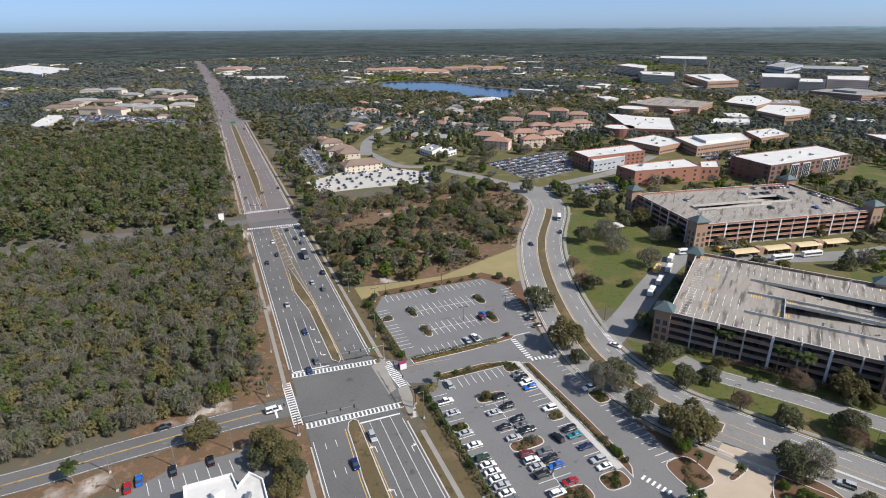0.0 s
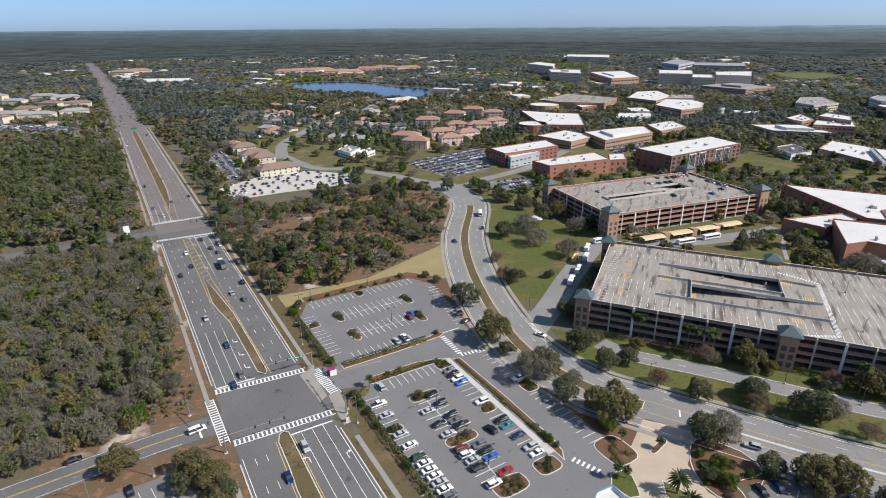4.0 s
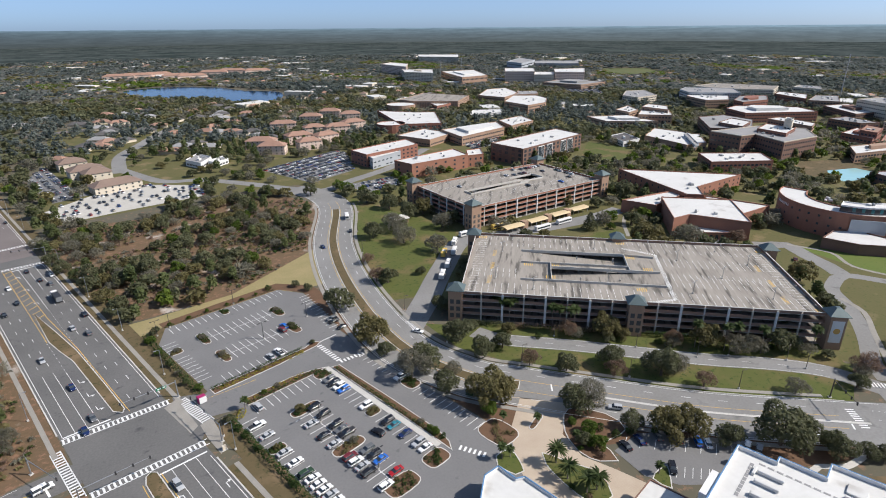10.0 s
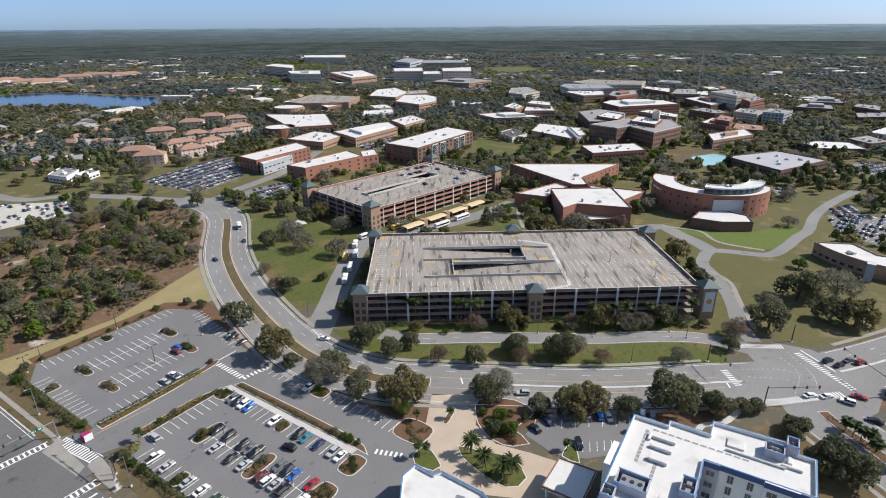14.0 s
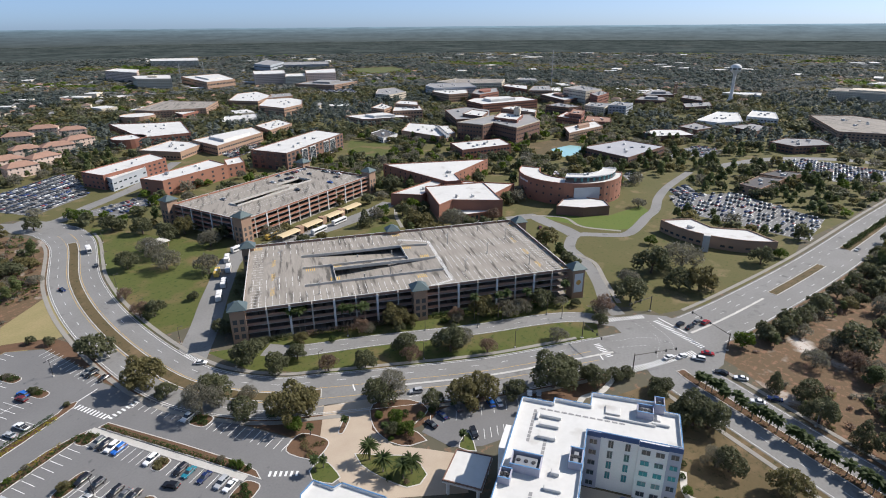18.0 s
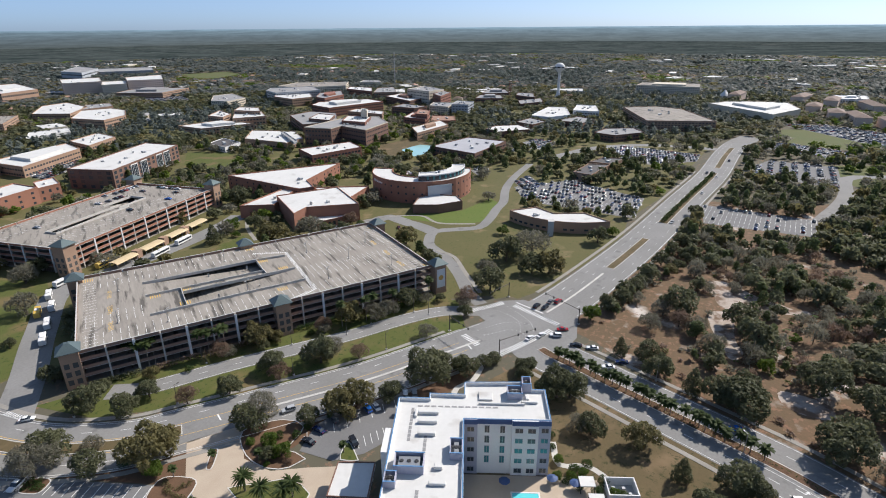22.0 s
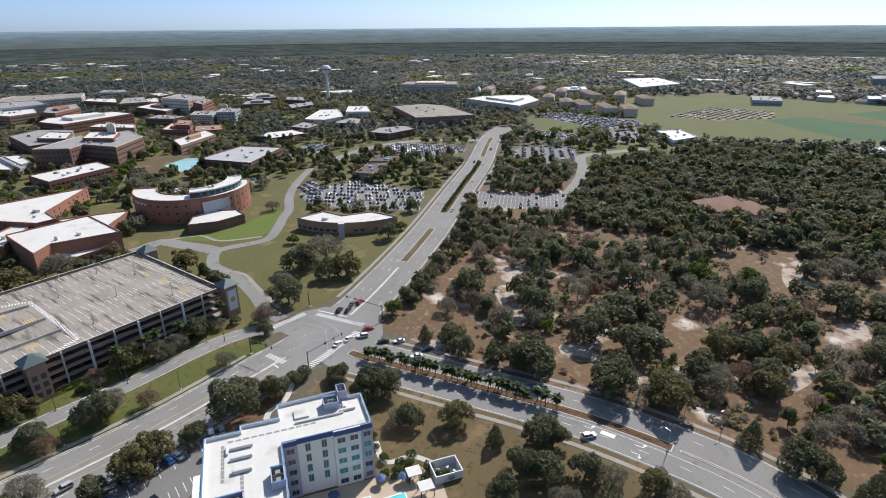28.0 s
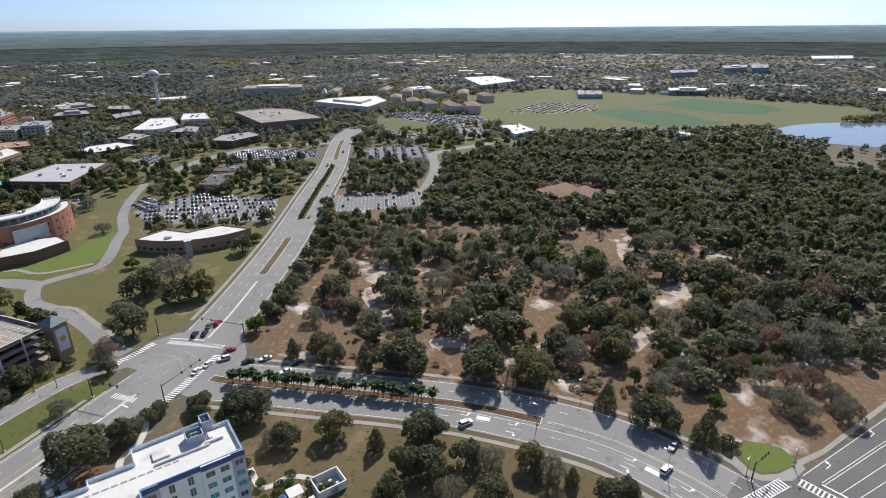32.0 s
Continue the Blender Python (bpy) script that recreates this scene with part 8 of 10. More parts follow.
hedge([hw(8.6, 29), hw(8.6, 65)], 1.6, 1.1, HEDGE, "clipped dark green hedge beside the car park", 1)
hedge([hw(6.6, 31), hw(6.6, 64)], 1.4, 0.8, GOLD, "row of golden shrubs beside the entrance road", 2, 6)
hedge([hw(-7.8, 33.5), hw(-8.0, 60)], 1.2, 1.2, HEDGE, "clipped dark green hedge beside the car park", 3)
hedge([hw(-5.6, 34), hw(-6.0, 56)], 1.3, 0.7, GOLD, "row of golden shrubs beside the entrance road", 4, 4)
hedge([hw(-12, 65.9), hw(-66, 65.9)], 1.1, 1.2, HEDGE, "long clipped hedge beside the walk", 5)
hedge([hw(-11, 25.2), hw(-100, 25.2)], 1.8, 1.9, HEDGE, "tall dark green hedge beside the highway verge", 6, 9, 0.6)
hedge([hw(10, 24.6), hw(62, 25.0)], 1.9, 1.8, HEDGE, "loose dark green hedge beside the highway verge", 7, 8, 0.6)
hedge([hw(64.6, 34), hw(64.0, 84)], 0.9, 0.6, HEDGE, "low hedge along the car park", 8, 4, 0.4)
hedge([hw(-10, 30.5), hw(-13, 27.5)], 2.0, 0.8, GOLD, "golden shrubs at the car park corner", 9, 14)
rng = random.Random(4)
for i, pts in enumerate(SHRUBS):
    cx, cy = sum(p[0] for p in pts) / len(pts), sum(p[1] for p in pts) / len(pts)
    C = []
    for k in range(26):
        q = pts[rng.randrange(len(pts))]
        f = rng.uniform(0.1, 0.8)
        C.append((cx + (q[0] - cx) * f, cy + (q[1] - cy) * f, 0.3))
    V, F = cloud(rng, C, [0.62] * len(C), 900, 0.2)
    V[:, 2] = np.clip(V[:, 2], 0.13, 0.9)
    tagged(child("low_shrubs", np_mesh("low_shrubs", V, F, ((HEDGE, OLIVE, HEDGE)[i % 3],))), "low mixed shrubs in a kerbed bed", "shrubs", kind="stuff")

# ---- highway markings ----
pw, py = Paint(0.058), Paint(0.060)
for u0, u1 in ((-265, -22), (18, 183), (226, 640)):
    for v in (-14.2, 14.2):
        pw.line([hw(u0, v), hw(u1, v)], 0, 0.18)
for v in (-10.8, -7.4):
    pw.line([hw(62, v), hw(183, v)], 0, 0.15, (3.05, 9.1))
    pw.line([hw(17.5, v), hw(60, v)], 0, 0.15)
pw.line([hw(17.5, -4.0), hw(58, -4.0)], 0, 0.15)
pw.line([hw(58, -4.0), hw(90, -4.0)], 0, 0.15, (0.9, 2.7))
for v in (10.6, 7.0):
    pw.line([hw(20, v), hw(150, v)], 0, 0.15, (3.05, 9.1))
    pw.line([hw(150, v), hw(184, v)], 0, 0.15)
pw.line([hw(120, 3.6), hw(184, 3.6)], 0, 0.15)
pw.line([hw(40, 3.6), hw(120, 3.6)], 0, 0.15, (0.9, 2.7))
for v in (-11.0, -7.8):
    pw.line([hw(-250, v), hw(-22, v)], 0, 0.15, (3.05, 9.1))
for v in (4.0, 7.4, 10.8):
    pw.line([hw(-75, v), hw(-20, v)], 0, 0.15)
    pw.line([hw(-250, v), hw(-75, v)], 0, 0.15, (3.05, 9.1))
for v in (-11, -7.6, 7.6, 11):
    pw.line([hw(262, v), hw(640, v)], 0, 0.17, (3.05, 9.1))
for v in (-11, -7.6, -4.4):
    pw.line([hw(226, v), hw(262, v)], 0, 0.17)
for v in (-11, -7.6, 7.6, 11):
    pw.line([hw(672, v - 2), hw(1500, v - 8)], 0, 0.2, (3.05, 9.1))
pw.zebra(hw(15.6, -15), hw(12.6, 16), 2.6)
pw.zebra(hw(-13.9, -15), hw(-15.5, 16.5), 2.6)
pw.zebra(hw(12, -17.5), hw(-13, -17), 2.6)
pw.zebra(hw(11, 18.5), hw(-7, 20.5), 3.4, 0.55, 0.6)
pw.zebra(hw(187.5, -16.5), hw(184.5, 17), 2.4)
pw.zebra(hw(222, -16), hw(222, 15.5), 2.4)
pw.zebra((95.1, -90.8), (100.7, -109.8), 3.2, 0.5, 0.6)
pw.zebra((100.2, -113.7), (82.2, -124.3), 3.0, 0.5, 0.6)
pw.seg((98.1, -119.0), (80.1, -129.2), 0.6)
for a, b in (((101.8, -116.3), (130.7, -195.2)), ((98.6, -119.5), (119.9, -182.5)), ((97.9, -119.8), (118.4, -180.8)), ((94.3, -120.9), (110.5, -171.6)), ((91.4, -122.6), (104.1, -164.1))):
    pw.seg(a, b, 0.17)
for p in ((103.6, -126.5), (112.5, -150.2)):
    pw.arrow(p, -HU, "left")
pw.seg(hw(17.6, -14.2), hw(17.0, -1), 0.6)
pw.seg(hw(-19.2, 1), hw(-19.6, 14.2), 0.6)
pw.seg(hw(182, 0.5), hw(181.5, 14.2), 0.6)
pw.seg(hw(224.6, -14.2), hw(224.6, -3), 0.6)
for u in (26, 36, 47):
    pw.arrow(hw(u, -2.4), -HU, "left")
for u in (130, 150, 170):
    pw.arrow(hw(u, 2.0), HU, "left")
for u in (-32, -50):
    pw.arrow(hw(u, 2.5), HU, "left")
for u, v in ((-36, 12.6),):
    pw.arrow(hw(u, v), HU, "right")
py.line([hw(86, -3.6), hw(121, -3.2), hw(184, -2.6)], -0.2, 0.2)
py.line([hw(17, 4.4), hw(72, 3.4), hw(110, 1.2), hw(184, 0.3)], 0.2, 0.2)
for i in range(12):
    u = 112 + 6.2 * i
    py.seg(hw(u, -2.7), hw(u + 2.6, 1.0 - (u - 112) * 0.008), 0.3)
py.line([hw(-20, -3.9), hw(-42, -4.9), hw(-250, -5.0)], 0.0, 0.2)
py.line([hw(-19, 1.4), hw(-42, 1.3), hw(-250, 1.0)], 0.0, 0.2)
py.line([hw(228, -3.2), hw(620, -3.4)], 0, 0.2)
py.line([hw(228, 0.2), hw(300, 3), hw(620, 3.4)], 0, 0.2)
island("median", [hw(17.4, 2.8), hw(19.5, 4.0), hw(40, 3.8), hw(72, 3.0), hw(92, 1.2), hw(121, -1.9), hw(86, -3.3), hw(75, -2.0), hw(64, -0.3), hw(40, 0.2), hw(20.5, 0.6)], "kerbed median with dry grass in the highway", GRASS)
island("median", [hw(-16.2, -0.4), hw(-17.2, -2.2), hw(-20.4, -3.3), hw(-32, -3.6), hw(-42, -4.3), hw(-250, -4.6), hw(-250, 0.5), hw(-42, 0.8), hw(-24, 0.9), hw(-17.6, 0.9)], "kerbed median with dry grass in the highway", GRASS)
island("median", [hw(250, -2.8), hw(600, -3.0), hw(630, 0), hw(600, 3.0), hw(310, 2.6), hw(270, 0.5)], "grassy median in the far highway", GRASS)
island("median", [hw(-282, -3), hw(-262, -4.6), hw(-254, -4.6), hw(-254, 0.4), hw(-280, 0.2)], "kerbed median with dry grass in the highway", GRASS)
# side road
py.line(WEST_ROAD[2:-2], -0.1, 0.14)
py.line(WEST_ROAD[2:-2], 0.2, 0.14)
pw.line(WEST_ROAD[2:-3], -4.5, 0.14)
pw.line(WEST_ROAD[2:-3], 4.5, 0.14)
pw.seg(*[tuple(along(WEST_ROAD, length(WEST_ROAD) - 8)[0] + Vector((along(WEST_ROAD, 200)[1].y, -along(WEST_ROAD, 200)[1].x)) * k) for k in (0.3, 4.6)], 0.6)
py.line([hw(4, 24), hw(2, 42)], -1.2, 0.15)

# ---- boulevard, avenue and palm avenue ----
LB = length(BOUL)
for d in (-10.6, 10.6):
    pw.line(cut(BOUL, 30, LB - 14), d, 0.16)
for d in (-6.9, 6.9):
    pw.line(cut(BOUL, 30, LB - 30), d, 0.15, (3.05, 9.1))
for d in (-3.0, 3.0):
    py.line(cut(BOUL, 50, LB - 30), d, 0.15)
nearest = min(range(0, int(LB)), key=lambda s: (along(BOUL, s)[0] - Vector((86.5, 139))).length)
med = cut(BOUL, 70, nearest, 5)
island("median", offset(med, -2.4) + offset(med, 2.4)[::-1], "long grassy median in the boulevard", GRASS)
med = cut(BOUL, nearest + 22, LB - 22, 5)
island("median", offset(med, -0.5) + offset(med, 0.5)[::-1], "narrow concrete median in the boulevard", KERB)
for d, label in ((13.2, "inner"), (-13.4, "outer")):
    tagged(part("pavement", ribbon(cut(BOUL, 60, LB - 30), d - 0.85, d + 0.85, 0.1, 0.0), SIDEWALK), "grey concrete footpath beside the boulevard", "footpath", kind="structure")
for d in (-11.5, 11.3):
    tagged(part("kerb", ribbon(cut(BOUL, 40, LB - 24), d, d + 0.25, 0.14, 0.0), KERB), "pale concrete kerb of the boulevard", "kerb", kind="structure")
LN_ = length(NE_ROAD)
for d in (-11.2, 11.2):
    pw.line(cut(NE_ROAD, 22, LN_ - 60, 8), d, 0.18)
for d in (-7.2, 7.2, -3.4):
    pw.line(cut(NE_ROAD, 24, LN_ - 60, 8), d, 0.15, (3.05, 9.1))
for s0, s1, w in ((16, 70, 0.5), (78, 132, 2.2), (165, 320, 3.0), (340, 440, 2.4)):
    med = cut(NE_ROAD, s0, s1, 8)
    island("median", offset(med, -w) + offset(med, w)[::-1], "planted median in the avenue", GRASS if w > 1 else KERB)
for d in (14.5, -14.5):
    tagged(part("pavement", ribbon(cut(NE_ROAD, 30, LN_ - 200, 8), d - 0.85, d + 0.85, 0.1, 0.0), SIDEWALK), "grey concrete footpath beside the avenue", "footpath", kind="structure")
for i in range(26):
    q, dd = along(NE_ROAD, 168 + i * 5.8)
    tree("round", (q.x, q.y), 2.2, "in the avenue median")
LP = length(PALM_ROAD)
for d in (-10.8, 10.8):
    pw.line(cut(PALM_ROAD, 24, LP - 6), d, 0.16)
for d in (-6.4, 6.4):
    pw.line(cut(PALM_ROAD, 26, LP - 6), d, 0.15, (3.05, 9.1))
for d in (3.2,):
    pw.line(cut(PALM_ROAD, 95, LP - 6), d, 0.15)
med = cut(PALM_ROAD, 19, 136, 4)
island("median", offset(med, -1.9) + offset(med, 1.9)[::-1], "mulched median planted with palms", MULCH)
med = cut(PALM_ROAD, 138, LP - 10, 4)
island("median", offset(med, -0.5) + offset(med, 0.5)[::-1], "narrow paved median", MULCH)
for s in (112, 128, 165, 182):
    for d, k in ((8.4, "right"), (4.8, "left")):
        q, dd = along(PALM_ROAD, s)
        pw.arrow((q.x + dd.y * d, q.y - dd.x * d), dd, k)
for s in (118, 172):
    q, dd = along(PALM_ROAD, s)
    pw.arrow((q.x + dd.y * 4.8, q.y - dd.x * 4.8), dd, "box")
for d in (14.4, -14.4):
    tagged(part("pavement", ribbon(cut(PALM_ROAD, 26, LP - 14), d - 0.85, d + 0.85, 0.1, 0.0), SIDEWALK), "grey concrete footpath beside the palm avenue", "footpath", kind="structure")
for k, (s0, s1, d) in enumerate(((22, 100, -1.0), (22, 100, 1.0), (100, 136, 0.0))):
    hedge(offset(cut(PALM_ROAD, s0, s1, 3), d), 0.8, 0.7, OLIVE if k < 2 else HEDGE, "low clumps of ornamental grass in the median", 20 + k, 3, 0.4)
# junction: crosswalks, stop bars, dotted guide lines
pw2 = Paint(0.062)
pw2.zebra((197.1, 91.7), (211.8, 80.9), 3.0, 0.5, 0.6, False)
pw2.zebra((169.4, 67.4), (197.8, 54.6), 3.0, 0.5, 0.6, False)
pw2.zebra((177.8, 85.5), (172.9, 76.5), 2.6, 0.5, 0.6, False)
pw2.zebra((211.0, 76.2), (202.7, 53.0), 2.6, 0.5, 0.6, False)
pw2.seg((214.1, 76.3), (209.6, 62.2), 0.5)
pw2.seg((172.1, 81.3), (169.6, 78.1), 0.5)
for a, b, c in (((183.1, 82.1), (195.4, 73.2), (198.1, 62.6)), ((180.6, 78.4), (190.6, 68.8), (186.7, 60.4)), ((203.5, 81.8), (198.2, 69.6), (182.2, 63.0)), ((208.8, 79.1), (200.9, 66.0), (191.9, 60.2))):
    pw2.line(smooth([a, b, c], 2), 0, 0.15, (0.6, 1.2))
pw2.done("junction_lines", PAINT, "white crosswalk bars and guide dots on the junction")
pw.line(LOOP[3:-4], -3.8, 0.14)
pw.line(LOOP[3:-4], 3.8, 0.14)
pw.line(LOOP[3:-4], 0.0, 0.14, (3, 9))
pw.seg((96.9, 135.0), (95.2, 131.6), 0.5)
pw.zebra((66.0, 197.5), (67.3, 188.1), 2.6, 0.45, 0.55, False)
pw.done("lane_lines", PAINT, "worn white lane lines, arrows and crosswalks")
py.done("centre_lines", PAINT_Y, "worn yellow centre lines and hatching")

# ---- forecourt beds and palms ----
BED1 = smooth([(94.5, 121.5), (87.3, 112.8), (86.2, 103.4), (89.3, 98.0), (94.3, 96.0), (95.0, 100.5), (94.5, 103.7), (105.1, 105.9), (104.4, 114.5)], 3, True)
island("planting_bed", BED1, "kerbed garden bed with shrubs and small palms")
BED2 = smooth([(75.9, 107.9), (80.7, 102.0), (86.2, 94.7), (84.6, 86.4), (80.6, 85.3), (77.3, 87.2), (75.0, 95.2), (74.3, 103.1)], 3, True)
island("planting_bed", BED2, "kerbed bed with date palms and agaves", LAWN)
island("planting_bed", oval((81.8, 120.3), 4.4, 1.1, math.radians(35)), "narrow kerbed bed with flowers at the gate")
island("planting_bed", smooth([(61.6, 108.6), (62.9, 111.9), (67.5, 113.0), (68.7, 110.6), (67.5, 103.3), (64.5, 103.2)], 2, True), "kerbed lawn bed with palm", LAWN)
island("planting_bed", smooth([(98.4, 87.1), (102.9, 89.2), (105.9, 89.5), (103.1, 85.0), (100.7, 82.0)], 2, True), "kerbed bed with a palm", LAWN)
for p, h in (((77.5, 102.7), 5.5), ((76.9, 96.3), 5.0), ((78.9, 90.2), 5.0), ((81.8, 89.9), 5.2)):
    palm(p, h, "in the forecourt bed", True)
for p in ((66.6, 110.0), (72.0, 124.2), (101.4, 87.9), (87.7, 107.8), (81.4, 119.2), (125.0, 81.8)):
    palm(p, 3.4, "in a kerbed bed", False, 0.9)
for p, r, k in (((91.3, 114.7), 1.6, "oak_fresh"), ((90.6, 104.5), 1.5, "oak_fresh"), ((91.9, 108.6), 1.7, "round"), ((90.6, 99.4), 1.2, "oak_rust"), ((87.0, 104.3), 1.0, "oak_fresh"), ((97.2, 109.3), 1.8, "round"), ((100.2, 104.7), 1.6, "round"), ((104.8, 104.2), 1.6, "round"), ((76.0, 92.8), 1.0, "round"), ((78.4, 88.4), 0.9, "oak_rust"),
                ((71.2, 131.0), 2.2, "oak_fresh"), ((71.4, 136.4), 2.0, "round"), ((68.7, 140.8), 2.2, "round"), ((112.2, 101.3), 1.6, "round"), ((119.6, 95.7), 1.5, "oak_rust"), ((115.5, 99.4), 1.5, "round"), ((52.0, 125.2), 1.2, "round"), ((50.5, 128.5), 1.3, "oak_fresh")):
    tree(k, p, r, "in a mulched bed")
# young trees in the car park beds
for u, v, r, k in ((-23.6, 43.5, 1.9, "oak_olive"), (-47.6, 46.8, 1.5, "oak_grey"), (44.5, 40.8, 1.5, "oak_grey"), (27, 40.8, 1.5, "oak_grey"), (44.5, 73.5, 1.6, "oak_grey"), (27, 70.5, 1.8, "oak"), (41.6, 29.4, 1.5, "oak_grey"), (-33.6, 29, 1.3, "oak_olive"), (9.4, 69.5, 1.3, "oak"), (7.6, 46, 1.2, "oak_grey"), (-6, 45, 1.2, "oak_grey"), (-6.2, 40, 1.1, "oak_fresh"),
                   (12, 25.5, 1.6, "oak_fresh"), (18, 23.5, 1.6, "pine"), (26, 24, 1.5, "oak_grey"), (34, 24, 1.6, "pine"), (45, 24, 1.6, "oak_fresh"), (56, 25, 2.2, "oak_fresh"), (62, 29, 2.2, "oak"), (65.5, 36, 1.0, "oak_fresh"), (65.5, 44, 1.0, "oak_fresh"), (65.5, 52, 1.1, "oak_fresh"), (65.2, 61, 1.0, "oak_fresh"), (65, 68, 1.0, "oak_fresh"), (65, 75, 1.0, "oak_fresh"),
                   (-12, 24.8, 2.0, "oak"), (-17, 25, 1.6, "round"), (-22, 25, 1.5, "round"), (-30, 25, 1.5, "round"), (-50, 25, 1.6, "round"), (-60, 66.8, 1.2, "oak_fresh"), (-63, 66.6, 1.2, "oak_fresh"), (-56, 66.8, 1.3, "oak_grey"), (60, 93, 2.2, "oak"), (66, 82, 1.8, "round"), (52, 95, 2.4, "oak")):
    tree(k, hw(u, v), r, "in a kerbed bed")
palm(hw(-9.5, 31.5), 4.0, "at the car park corner")

# ---- signals, lamps, poles, signs ----
HEAD_ME = bm_mesh("signal_head", box(-0.22, 0.22, -0.18, 0.18, -0.55, 0.55, 0.04), METAL_DARK)


def signal(base, tip, h, material, label, heads=3):
    """A mast-arm traffic signal: pole, arm, heads."""
    a, b = Vector(base), Vector(tip)
    d = b - a
    turn = math.degrees(math.atan2(d.y, d.x))
    t = thing("traffic_signal", label, "traffic signal", pose(a.x, a.y, 0, 0, 0, turn))
    bm = bmesh.new()
    bmesh.ops.create_cone(bm, cap_ends=True, segments=10, radius1=0.24, radius2=0.16, depth=h, matrix=pose(0, 0, h / 2))
    part("pole", bm, material, t)
    bm = bmesh.new()
    bmesh.ops.create_cone(bm, cap_ends=True, segments=8, radius1=0.15, radius2=0.07, depth=d.length, matrix=pose(d.length / 2, 0, h - 0.7, 0, 90))
    part("arm", bm, material, t)
    part("footing", box(-0.5, 0.5, -0.5, 0.5, 0, 0.25), CONCRETE, t)
    for k in range(heads):
        hd = child("signal_head", HEAD_ME, t, "black signal head", pose(d.length * (0.98 - 0.24 * k), 0, h - 0.8))
    return t


signal((-22.6, 179.3), (-38.8, 173.1), 6.8, METAL, "galvanised mast-arm traffic signal over the highway", 4)
signal((-10.0, 150.2), (-18.1, 168.2), 6.8, METAL, "galvanised mast-arm traffic signal at the entrance", 3)
signal((-44.8, 137.6), (-27.9, 143.7), 6.8, METAL, "galvanised mast-arm traffic signal over the highway", 3)
signal((-60.1, 157.2), (-50.7, 145.3), 6.0, METAL, "galvanised traffic signal beside the side road", 1)
for b, tp in (((178.2, 91.9), (172.5, 80.8)), ((217.9, 81.5), (205.0, 85.7)), ((207.3, 46.3), (216.0, 63.8)), ((169.9, 66.7), (184.4, 57.4))):
    signal(b, tp, 7.4, BRONZE, "black mast-arm traffic signal at the campus junction")
for b, tp in ((hw(190, 18), hw(196, 4)), (hw(222, -18), hw(216, -4)), (hw(188, -19), hw(200, -19))):
    signal(b, tp, 7.0, METAL, "galvanised mast-arm traffic signal at the far junction", 3)
signal((102.7, -101.0), (105.7, -107.4), 7.0, BRONZE, "black mast-arm traffic signal at the highway")
sg = Vector((-26.9, 177.6))
t = thing("street_sign", "green overhead street sign on the signal arm", "street sign", pose(sg.x, sg.y, 5.4, 0, 0, HV_DEG))
part("panel", box(-1.6, 1.6, -0.05, 0.05, 0, 0.9), SIGN_GREEN, t)
for k in range(3):
    part("text_bar", box(-1.3 + k * 0.95, -0.6 + k * 0.95, -0.07, -0.05, 0.3, 0.6), PAINT, t)
fs = Vector(hw(600, 0))
t = thing("gantry_sign", "green direction sign beside the highway", "sign", pose(fs.x, fs.y, 0, 0, 0, HV_DEG))
part("panel", box(-3, 3, -0.08, 0.08, 5.2, 7.6), SIGN_GREEN, t)
for x in (-2.6, 2.6):
    part("post", box(x - 0.12, x + 0.12, -0.1, 0.1, 0, 5.2), METAL, t)


def lamp(p, h, turn, label, arms=1, material=METAL, z=0.0):
    t = thing("street_lamp", label, "street lamp", pose(p[0], p[1], z, 0, 0, turn))
    bm = bmesh.new()
    bmesh.ops.create_cone(bm, cap_ends=True, segments=8, radius1=0.13, radius2=0.07, depth=h, matrix=pose(0, 0, h / 2))
    part("pole", bm, material, t)
    part("base", box(-0.3, 0.3, -0.3, 0.3, 0, 0.6, 0.05), CONCRETE, t)
    for k in range(arms):
        s = 1 if k == 0 else -1
        part("arm", box(min(0, s * 1.2), max(0, s * 1.2), -0.04, 0.04, h - 0.15, h - 0.05), material, t)
        part("lantern", box(s * 1.5 - 0.4, s * 1.5 + 0.4, -0.2, 0.2, h - 0.22, h - 0.02, 0.04), material, t)
    return t


for p, h in (((8.3, 206.9), 7.5), ((19.0, 146.9), 7.5), ((30.1, 120.4), 7.5), ((-9.5, 152.3), 7.0), (hw(60, 29), 7), (hw(30, 80), 7), ((-0.9, 243.9), 7), ((-26.8, 232.0), 7)):
    lamp(p, h, 20, "slim dark car park lamp", 2, METAL_DARK)
for p in (hw(-25, 20.5), hw(-70, 20.5), hw(30, 20.5), hw(75, 20.5), hw(120, 20), hw(170, 20), hw(35, -19.8), hw(80, -19.8), hw(130, -19.8), hw(-60, -18), hw(250, 19), hw(300, 19), hw(350, 19), hw(400, 19), hw(260, -19), hw(320, -19), hw(380, -19)):
    lamp(p, 10.5, HV_DEG + (180 if (Vector(p) - HO).dot(HV) > 0 else 0), "grey utility pole with a lamp beside the highway")
for s in range(80, int(LB) - 30, 38):
    q, dd = along(BOUL, s)
    lamp((q.x - dd.y * 14.6, q.y + dd.x * 14.6), 7.5, 0, "slim bronze lamp beside the boulevard", 1, BRONZE)
for p in ((185.2, 113.0), (168.2, 123.9), (156.5, 127.8), (186.4, 106.3), (140.4, 142.4), (115.9, 161.9)):
    lamp(p, 6.0, 30, "slim bronze lamp beside the garage road", 1, BRONZE)
